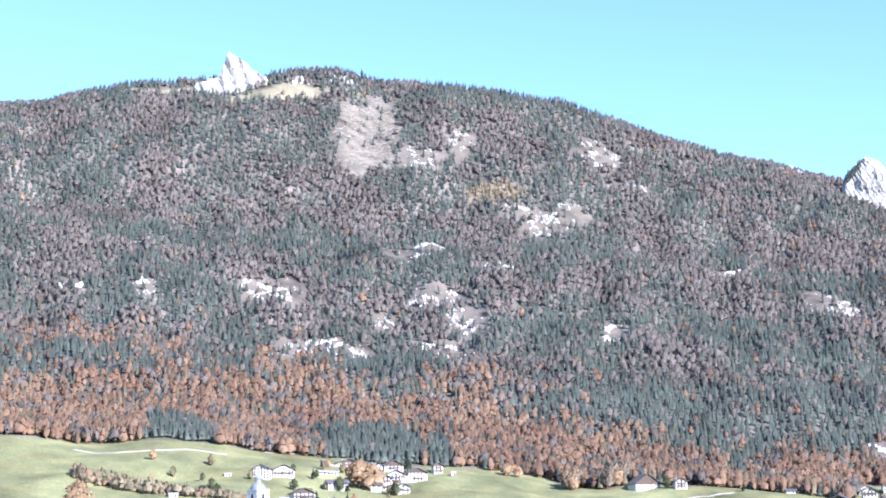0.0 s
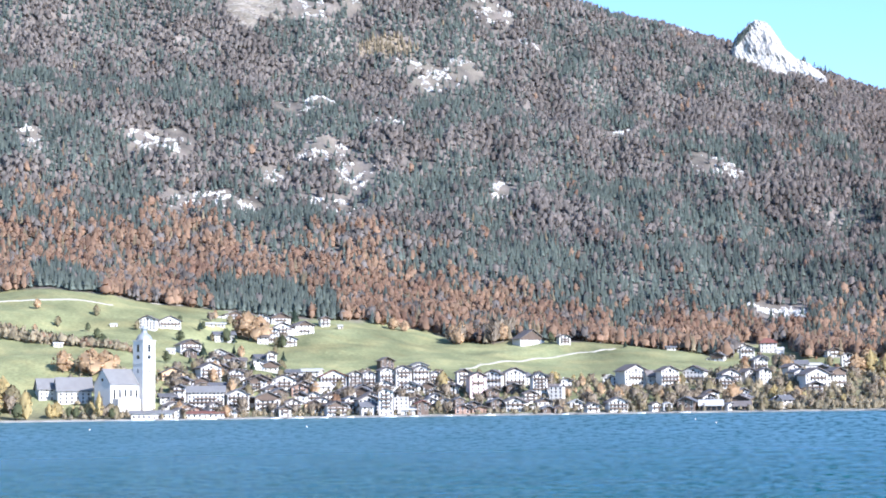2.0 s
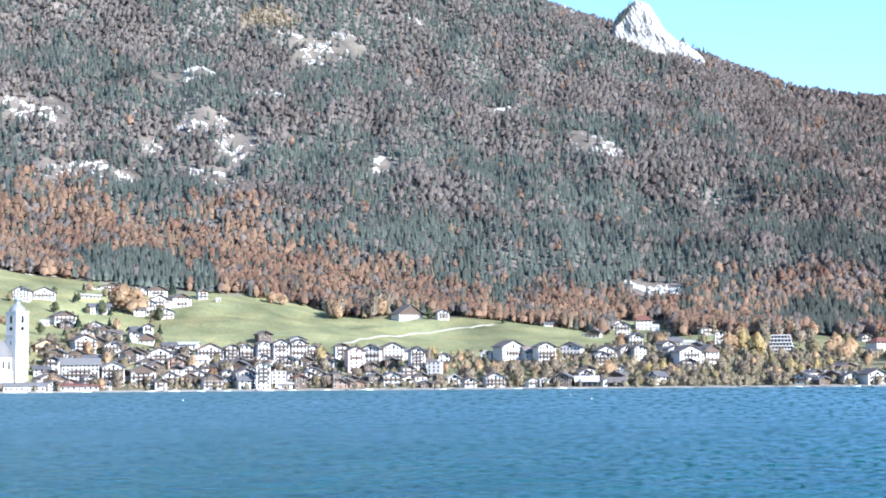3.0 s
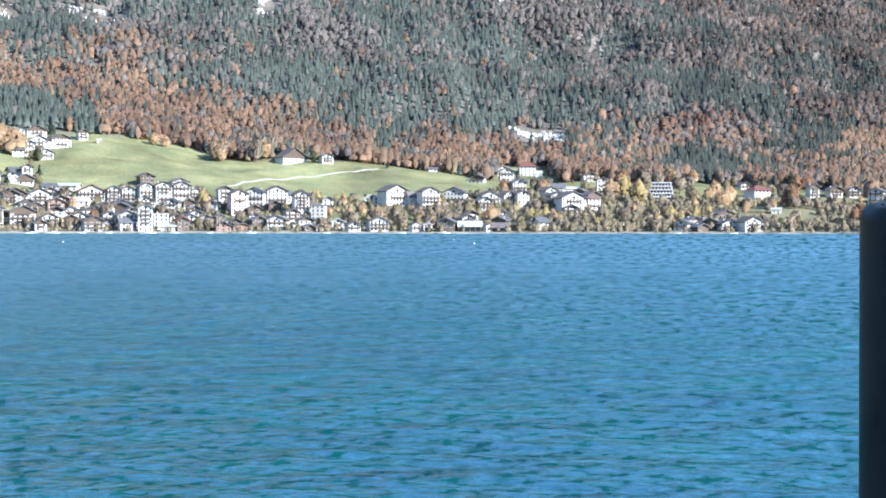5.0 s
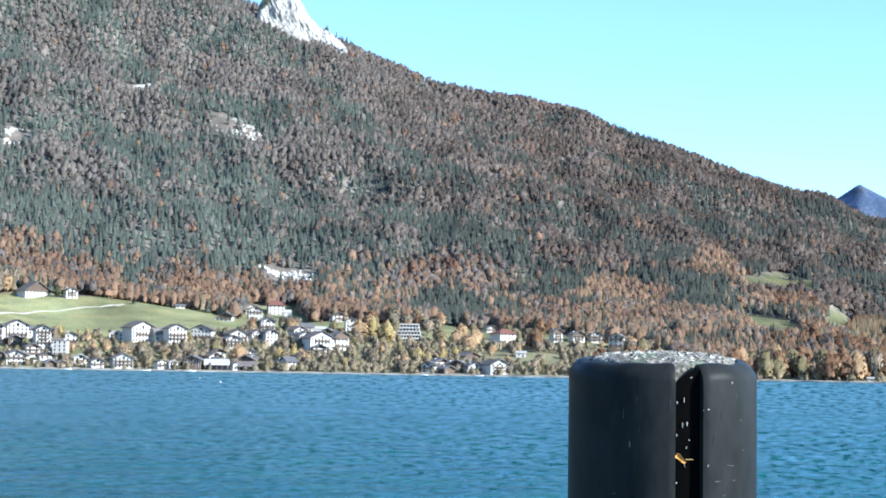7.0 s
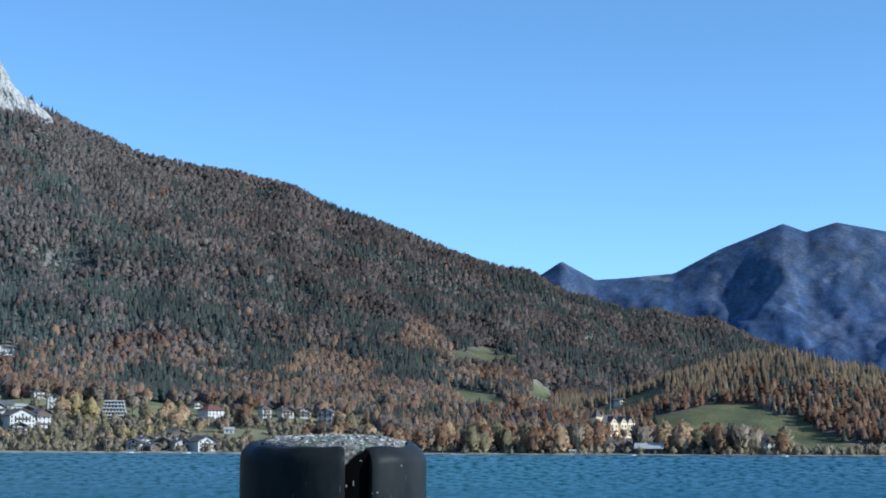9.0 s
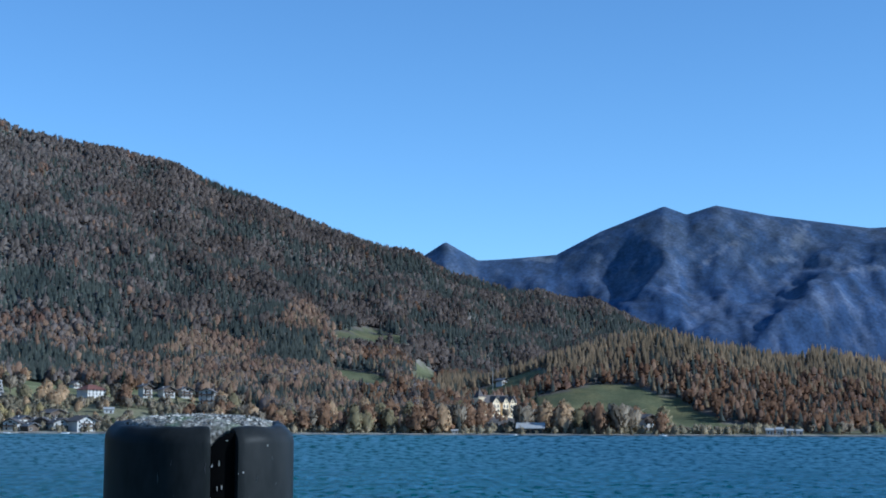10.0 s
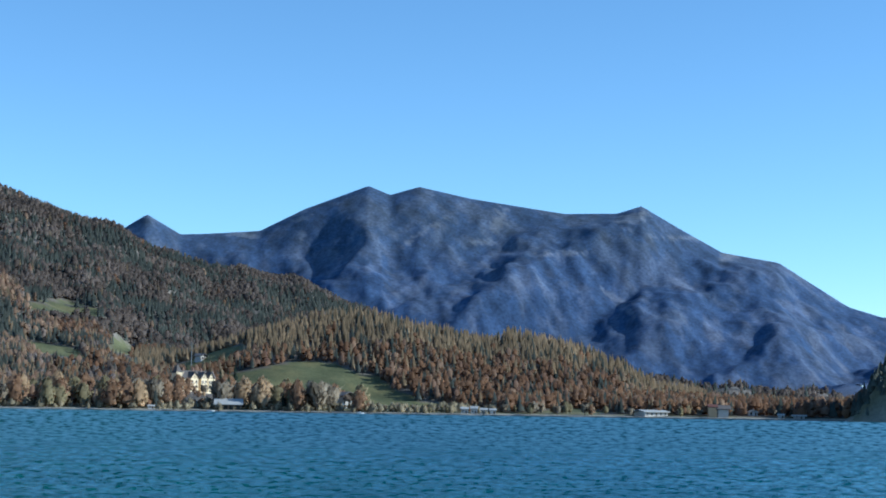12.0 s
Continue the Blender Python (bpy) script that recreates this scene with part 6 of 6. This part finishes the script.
belt(-45.5, -38, 1400, 1640, 16, ("bare", "green", "orange", "olive"), 6, 12)
belt(-40, -36.5, 1370, 1660, 34, ("bare", "green", "olive", "orange", "spruce"), 7, 14)
belt(-40.5, -22, 1258, 1410, 105, ("bare", "olive", "bare", "bare", "orange", "bare", "bare"), 7, 14, 0.8)
belt(-31, -22, 1395, 1440, 40, ("olive", "yellow", "bare", "olive"), 5, 8)
belt(-27.3, -21, 1258, 1380, 46, ("olive", "bare", "bare", "bare", "orange"), 7, 14, 0.9)
belt(-21.5, -13, 1262, 1410, 95, ("olive", "bare", "bare", "bare", "orange", "yellow"), 6, 12, 0.95)
belt(-21, -13, 1420, 1620, 80, ("bare", "olive", "orange", "russet", "spruce", "bare"), 9, 17, 1.3)
belt(-13, -5.5, 1262, 1400, 70, ("olive", "bare", "bare", "orange", "bare", "green"), 5, 10, 1.0)
belt(-13, -6, 1400, 1600, 60, ("bare", "orange", "russet", "spruce", "olive", "bare"), 10, 19, 1.4)
belt(-31, -29, 1640, 1700, 14, ("bare", "orange"), 14, 20)
belt(-9, 1.1, 1256, 1330, 96, ("olive", "bare", "russet", "orange", "russet", "russet", "spruce", "russet"), 12, 24, 1.0)
belt(0.5, 2.6, 1258, 1400, 24, ("olive", "bare", "russet", "orange"), 4, 7, 1.0)
belt(2.4, 7.4, 1258, 1340, 64, ("olive", "russet", "olive", "orange", "bare", "russet", "spruce", "russet"), 12, 24, 1.0)
belt(7.2, 12.2, 1256, 1290, 30, ("olive", "bare", "russet"), 3, 6, 1.0)
belt(12, 22, 1256, 1290, 30, ("olive", "bare", "russet"), 5, 10, 1.0)
for c, pair in TREES.items():
    for k, t in enumerate(pair):
        if not used[c][k]:
            stand(c, -12.0 - k, 1440, 12)

# ---- shrubs in the gardens and along the bank ----
sp, srng = scatter(-44, 12, 1258, 1460, 7.8, 61)
sb_, sr_ = sp[:, 0], sp[:, 1]
sx_, sy_ = sr_ * np.sin(np.radians(sb_)), sr_ * np.cos(np.radians(sb_))
free = np.ones(len(sb_), bool)
for hx, hy, hr in houses_at:
    free &= (sx_ - hx) ** 2 + (sy_ - hy) ** 2 > (hr * 0.85) ** 2
top_of = np.where(sb_ < -22, 1415, np.where(sb_ < -4, 1460, 1300))
free &= (sr_ < top_of) & (srng.rand(len(sb_)) < np.where(sb_ < -22, 0.75, 0.85)) & ~((sb_ > -13) & (sb_ < -10.2) & (sr_ > 1335) & (sr_ < 1400))
srows = np.stack([sx_, sy_, land(sb_, sr_) - 0.3, srng.uniform(2.5, 6.0, len(sb_)) * np.where(sb_ > -22, 1.2, 1.0), srng.uniform(0.8, 1.3, len(sb_)), srng.uniform(-0.3, 0.3, len(sb_))], 1)[free]
grow("shrubbery", {"shrub": srows}, "brown and olive autumn shrubs between the houses", 61)

# ---- boats and jetties along the shore ----
HULL = plain("boat_hull_white", (0.66, 0.66, 0.64), 0.35, 0.12, 1.5)
DECK = plain("weathered_planks", (0.3, 0.25, 0.19), 0.9, 0.25, 2.0, own=0.2)
COVER = plain("boat_cover_blue", (0.08, 0.13, 0.25), 0.8, 0.2, 2.0)


def boat(bearing, dist, long, turn, cabin):
    base = tagged(new("motor_boat" if cabin else "rowing_boat"), "white motor boat with a small cabin at the quay" if cabin else "small open boat moored at the quay", "boat", "boats at the quay")
    x, y = spot(bearing, dist)
    base.matrix_basis = pose(x, y, 0.02, 0, 0, -bearing + turn)
    bm = bmesh.new()
    rows = []
    for k in range(11):
        t = k / 10
        w = long * 0.17 * (1 - max(0, (t - 0.45) / 0.55) ** 2.2) + 0.03
        h = 0.62 + 0.35 * t * t
        px = -long / 2 + long * t
        rows.append([bm.verts.new(p) for p in ((px, -w, h), (px, -w * 0.86, 0.1), (px, 0, -0.28), (px, w * 0.86, 0.1), (px, w, h), (px, w * 0.85, h - 0.16), (px, -w * 0.85, h - 0.16))])
    for p, q in zip(rows, rows[1:]):
        for i in range(7):
            bm.faces.new((p[i], p[(i + 1) % 7], q[(i + 1) % 7], q[i]))
    bm.faces.new(rows[0][::-1])
    bm.faces.new(rows[-1])
    part("hull", bm, HULL, base)
    if cabin:
        part("cabin", prism([(-long * 0.2, 0.45), (-long * 0.18, 1.7), (long * 0.1, 1.7), (long * 0.2, 0.5)], "y", -long * 0.11, long * 0.11), HULL, base)
        part("cabin_window", boxed((-long * 0.15, long * 0.08, -long * 0.11 - 0.03, -long * 0.11 - 0.01, 1.1, 1.5)), GLASS, base)
    else:
        part("bench", boxed((-0.15, 0.15, -long * 0.15, long * 0.15, 0.42, 0.48)), DECK, base)
        part("tarpaulin", prism([(-long * 0.14, 0.62), (0, 0.95), (long * 0.14, 0.62)], "x", -long * 0.42, long * 0.1), COVER, base)
    return base


def jetty(bearing, long):
    base = tagged(new("jetty"), "grey weathered wooden jetty on posts", "jetty", "jetties")
    x, y = spot(bearing, 1248 - long / 2)
    base.matrix_basis = pose(x, y, 0, 0, 0, -bearing)
    part("deck", boxed(*[(-0.9, 0.9, -long / 2 + k * 0.5, -long / 2 + k * 0.5 + 0.44, 0.62, 0.7) for k in range(int(long * 2))]), DECK, base)
    for k in range(int(long / 3) + 1):
        for sx in (-0.95, 0.75):
            part("post", boxed((sx, sx + 0.2, -long / 2 + k * 3, -long / 2 + k * 3 + 0.2, -3, 1.3)), TIMBER, base)
    return base


for b, d, l, t, c in ((-41.6, 1240, 9, 4, True), (-41.2, 1238, 7, -8, True), (-40.4, 1241, 6, 0, False), (-39.2, 1238, 12, 3, True), (-37.0, 1240, 6, 12, False), (-36.2, 1241, 8, -5, True), (-35.3, 1239, 6, 0, False), (-34.4, 1240, 5, 8, False),
                      (-33.0, 1238, 8, 2, True), (-32.2, 1241, 6, -12, False), (-31.0, 1240, 5, 5, False), (-29.6, 1239, 8, 0, True), (-27.0, 1240, 5, 4, False), (-24.4, 1240, 6, -6, False), (-22.9, 1239, 7, 0, True), (-14.9, 1240, 5, 0, False), (-13.0, 1240, 6, 6, False), (2.2, 1241, 6, 0, False), (7.3, 1240, 6, 4, True)):
    boat(b, d, l, t, c)
for b, l in ((-41.0, 18), (-38.9, 14), (-36.6, 12), (-33.4, 15), (-30.3, 12), (-26.6, 10), (-23.2, 12), (-18.3, 14), (-14.4, 10), (2.5, 12), (7.6, 14), (20.1, 10)):
    jetty(b, l)

# the low lakeside restaurant below the church, and the arcade before the hotel
house("longhouse", *spot(-41.15, 1254), 30, 6.0, "g", 0)
house("longhouse", *spot(-39.35, 1256), 28, 5.0, "r", 0)

# ---- buoys on the lake ----
for b, r in ((-46.2, 330), (-43.2, 350), (-35.9, 340), (-22.6, 420), (-21.9, 300)):
    bm = bmesh.new()
    bmesh.ops.create_uvsphere(bm, u_segments=14, v_segments=8, radius=0.2)
    for v in bm.verts:
        v.co.z *= 0.85
    buoy = tagged(new("buoy"), "round white mooring buoy on the lake", "buoy", "mooring buoys")
    buoy.location = (*spot(b, r), 0.06)
    part("float", bm, WHITE, buoy, smooth=True)
    part("mooring_ring", boxed((-0.03, 0.03, -0.07, 0.07, 0.15, 0.28)), TIMBER, buoy)

# ---- mooring pile ----
def wood_head_material():
    m = Nodes("weathered_wood_head", 0.95, 0, 0.1)
    v = m.coords((1, 1, 1))
    cell = m.add("ShaderNodeTexVoronoi", Scale=95.0)
    m.link(v, cell.inputs["Vector"])
    big, fine = m.noise(14, v, 3), m.noise(160, v, 4, 0.7)
    c = m.mix(m.ramp(fine, [(0.3, (0.06, 0.055, 0.05)), (0.45, (0.4, 0.38, 0.335)), (0.7, (0.72, 0.69, 0.62))]), m.ramp(cell.outputs["Distance"], [(0.0, (1, 1, 1)), (0.6, (0.25, 0.24, 0.22))]), 0.85, "MULTIPLY")
    c = m.mix(c, (0.1, 0.16, 0.09), m.ramp(big, [(0.5, (0, 0, 0)), (0.68, (0.7, 0.7, 0.7))]))
    m.bump(fine, 1.0, 0.006)
    return m.colour(c)


def sleeve_material():
    m = Nodes("sleeve_plastic", 0.42, 0, 0.06)
    v = m.coords((1, 1, 0.35))
    streak, dust = m.noise(26, v, 5, 0.7), m.noise(3.5, m.coords(), 4)
    c = m.mix(m.ramp(streak, [(0.35, (0.012, 0.0135, 0.013)), (0.75, (0.024, 0.025, 0.0245))]), (0.06, 0.06, 0.058), m.ramp(dust, [(0.45, (0, 0, 0)), (0.8, (0.35, 0.35, 0.35))]))
    m.link(m.ramp(streak, [(0.3, (0.34,) * 3), (0.7, (0.5,) * 3)]), m.bsdf.inputs["Roughness"])
    m.bump(streak, 0.35, 0.0012)
    return m.colour(c)


SLANT = 0.06


def mooring_pile(x, y, radius, top):
    """A timber pile in a split black plastic sleeve, its head weathered and mossy."""
    pile = tagged(new("mooring_pile"), "black plastic-sleeved mooring pile with weathered mossy wooden head", "mooring pile")
    pile.location = (x, y, 0)
    facing = math.atan2(-y, -x)
    black = sleeve_material()
    # angles from the side that faces the viewer, positive to the viewer's right
    a0, a1 = radians(24.0), radians(360 + 7.0)
    prof = [(radius, -4.0), (radius, 1.2), (radius, 1.9), (radius, top - 0.13), (radius, top - 0.034), (radius - 0.002, top - 0.024), (radius - 0.007, top - 0.015), (radius - 0.017, top - 0.005), (radius - 0.023, top - 0.001), (radius - 0.038, top),
            (radius - 0.042, top - 0.003), (radius - 0.043, top - 0.012), (radius - 0.043, -4.0)]
    bm = bmesh.new()
    n = 150
    rings = []
    for k in range(n + 1):
        a = a0 + (a1 - a0) * k / n
        th = facing + a
        ring = []
        lip = min(k, n - k)
        for i, (q, z) in enumerate(prof):
            q2 = q + 0.0012 * math.sin(5 * a + z) + 0.0018 * math.sin(2 * a)
            if lip == 0 and 0 < i < len(prof) - 1:
                q2 -= 0.0025
            drop = 0.0025 * math.sin(3 * a + 1) + 0.0012 * math.sin(11 * a)
            if z > top - 0.05:
                z += drop - SLANT * q2 * math.cos(a)
                if k < 3:
                    z -= (0.004, 0.0015, 0.0004)[k]
                if n - k < 3:
                    z -= (0.003, 0.001, 0.0003)[n - k]
            ring.append(bm.verts.new((q2 * math.cos(th), q2 * math.sin(th), z)))
        rings.append(ring)
    for p, q in zip(rings, rings[1:]):
        for i in range(len(prof) - 1):
            bm.faces.new((p[i], q[i], q[i + 1], p[i + 1]))
    bm.faces.new(rings[0])
    bm.faces.new(rings[-1][::-1])
    bmesh.ops.recalc_face_normals(bm, faces=bm.faces)
    sleeve = part("sleeve", bm, black, pile, "scuffed black plastic sleeve with an open seam", smooth=True)
    sleeve.data.set_sharp_from_angle(angle=radians(38))
    # the timber core, with its swollen, chipped head
    bm = bmesh.new()
    rc = radius - 0.046
    shape = [(rc - 0.012, -4.0), (rc - 0.01, top - 0.3), (rc - 0.004, top - 0.03)]
    for k in range(15):
        t = k / 14
        shape.append((rc * math.cos(t * math.pi / 2 * 0.995), top - 0.004 + 0.019 * math.sin(t * math.pi / 2) ** 0.8))
    rows = []
    for i, (q, z) in enumerate(shape):
        row = []
        for k in range(72):
            a = 2 * math.pi * k / 72
            p = Vector((q * math.cos(a), q * math.sin(a), z))
            if i > 1:
                p.z -= SLANT * q * math.cos(a - facing)
            if i > 2:
                p.z += 0.0055 * noise.noise(p * 45) + 0.004 * noise.noise(p * 110)
            row.append(bm.verts.new(p))
        rows.append(row)
    for p, q in zip(rows, rows[1:]):
        for k in range(72):
            bm.faces.new((p[k], p[(k + 1) % 72], q[(k + 1) % 72], q[k]))
    bm.faces.new(rows[-1])
    core = part("timber_core", bm, wood_head_material(), pile, "grey chipped timber head with green moss", smooth=False)
    # loose chips and lichen crumbs on the head
    rng = random.Random(8)
    bm = bmesh.new()
    for k in range(240):
        a, q = rng.uniform(0, 6.283), rc * math.sqrt(rng.uniform(0.02, 0.93))
        z = top - 0.004 + 0.019 * (1 - (q / rc) ** 2) ** 0.4 - SLANT * q * math.cos(a - facing)
        m = Matrix.Translation((q * math.cos(a), q * math.sin(a), z)) @ Euler((rng.uniform(-0.5, 0.5), rng.uniform(-0.5, 0.5), rng.uniform(0, 6.3))).to_matrix().to_4x4()
        w, l, h = rng.uniform(0.0015, 0.004), rng.uniform(0.004, 0.012), rng.uniform(0.001, 0.004)
        c = [bm.verts.new(m @ Vector(p)) for p in ((-l, -w, 0), (l, -w * 0.4, 0), (l * 0.8, w, 0), (-l * 0.7, w * 0.7, 0), (0, 0, h))]
        for f in ((0, 1, 4), (1, 2, 4), (2, 3, 4), (3, 0, 4)):
            bm.faces.new([c[i] for i in f])
    part("wood_chips", bm, plain("pale_chips", (0.52, 0.485, 0.415), 0.95, 0.5, 60), core, "pale loose wood chips")
    # a torn flap of liner inside the seam
    bm = bmesh.new()
    grid = []
    for i in range(14):
        u = i / 13
        a = facing + radians(8 + 19 * u)
        tip = top - 0.018 - 0.03 * (1 - u) ** 2.2
        grid.append([bm.verts.new(((radius - 0.026 + 0.01 * u) * math.cos(a), (radius - 0.026 + 0.01 * u) * math.sin(a), tip - (tip + 4) * v)) for v in (0, 0.02, 0.3, 1)])
    for p, q in zip(grid, grid[1:]):
        for i in range(3):
            bm.faces.new((p[i], q[i], q[i + 1], p[i + 1]))
    flap = part("liner", bm, plain("liner_plastic", (0.003, 0.003, 0.003), 0.9, 0.3, 20, spec=0.02), pile, "torn black liner inside the seam", smooth=True)
    # droppings, cobweb crumbs and scratches along the seam
    def speck(angle, z, size, tall, name, mat, lift=0.0):
        bm = bmesh.new()
        bmesh.ops.create_icosphere(bm, subdivisions=1, radius=1)
        a = facing + radians(angle)
        q = radius + lift + 0.0018 * math.sin(2 * (radians(angle))) + 0.0004
        for v in bm.verts:
            c = v.co.copy()
            px, pz, py = c.x * size * 0.7, c.z * tall * 0.75, c.y * 0.0008
            v.co = (q * math.cos(a) + py * math.cos(a) - px * math.sin(a), q * math.sin(a) + py * math.sin(a) + px * math.cos(a), z + pz)
        part(name, bm, mat, sleeve if lift > -0.01 else flap)

    chalk = plain("bird_dropping", (0.4, 0.39, 0.36), 0.9, 0.2, 50)
    for a, z, w, h in ((7.8, 0.075, 0.0022, 0.004), (26.8, 0.088, 0.003, 0.0022), (23.5, 0.09, 0.0016, 0.0016), (7.6, 0.14, 0.0016, 0.003), (7.5, 0.235, 0.0026, 0.0026), (7.7, 0.31, 0.0014, 0.004), (44.0, 0.034, 0.0022, 0.003), (55, 0.17, 0.0016, 0.0016), (26.6, 0.2, 0.0012, 0.004)):
        speck(a, top - 0.012 - z, w, h, "dropping", chalk)
    for a, z, w, h in ((12.5, 0.12, 0.0012, 0.008), (15.5, 0.118, 0.002, 0.007), (13.5, 0.07, 0.0012, 0.009), (17, 0.15, 0.0022, 0.0026), (15, 0.165, 0.0012, 0.005), (18.5, 0.025, 0.006, 0.0012), (14, 0.2, 0.0009, 0.006)):
        speck(a, top - 0.012 - z, w, h, "cobweb_shred", chalk, -0.022)
    scuff = plain("pale_scratch", (0.16, 0.16, 0.155), 0.6, 0.2, 50)
    for a, z, w, h in ((33, 0.232, 0.012, 0.0007), (-16, 0.07, 0.0007, 0.012), (-12, 0.06, 0.0006, 0.007), (-20, 0.16, 0.0007, 0.012), (38, 0.26, 0.007, 0.0006), (40, 0.29, 0.006, 0.0006), (36, 0.345, 0.009, 0.0006), (-10, 0.35, 0.006, 0.0008), (43, 0.2, 0.016, 0.0005), (46, 0.23, 0.009, 0.0006), (31, 0.15, 0.0005, 0.02), (36, 0.1, 0.0006, 0.011), (-24, 0.1, 0.0005, 0.016), (-14, 0.13, 0.0006, 0.02), (-30, 0.26, 0.008, 0.0006), (-6, 0.22, 0.0005, 0.018), (2, 0.3, 0.0006, 0.014), (4, 0.08, 0.0005, 0.013), (48, 0.06, 0.0006, 0.008), (52, 0.11, 0.0008, 0.005), (-5, 0.1, 0.0006, 0.006)):
        speck(a, top - 0.012 - z, w, h, "scratch", scuff)
    return pile


PILE_X, PILE_Y, PILE_R, PILE_TOP = -0.527, 3.96, 0.197, 2.517
mooring_pile(PILE_X, PILE_Y, PILE_R, PILE_TOP)


# ---- a fallen leaf caught in the seam ----
def fallen_leaf():
    a = math.atan2(-PILE_Y, -PILE_X) + radians(12)
    leaf = tagged(new("fallen_leaf"), "small yellow-orange leaf caught in the seam of the pile", "leaf")
    leaf.matrix_basis = Matrix.Translation((PILE_X + (PILE_R - 0.008) * math.cos(a), PILE_Y + (PILE_R - 0.008) * math.sin(a), PILE_TOP - 0.2)) @ Matrix.Rotation(a + math.pi / 2, 4, "Z")
    bm = bmesh.new()
    rows = []
    for k in range(9):
        t = k / 8
        w = 0.0065 * math.sin(math.pi * min(1, t * 0.92 + 0.06)) ** 0.8
        z = 0.004 - 0.006 * t + 0.004 * math.sin(t * 5)
        rows.append([bm.verts.new((-0.017 + 0.022 * t, -0.003 * s * s + 0.002 * math.sin(6 * t), z + w * s)) for s in (-1, -0.4, 0.4, 1)])
    for p, q in zip(rows, rows[1:]):
        for i in range(3):
            bm.faces.new((p[i], q[i], q[i + 1], p[i + 1]))
    blade = part("blade", bm, plain("dry_leaf", (0.62, 0.3, 0.06), 0.7, 0.35, 60), leaf, "curled orange leaf blade", smooth=True)
    part("stem", boxed((0.005, 0.021, -0.0006, 0.0006, -0.0008, 0.0004)), plain("leaf_stem", (0.5, 0.32, 0.12), 0.7, 0.2, 60), leaf)
    return leaf


fallen_leaf()
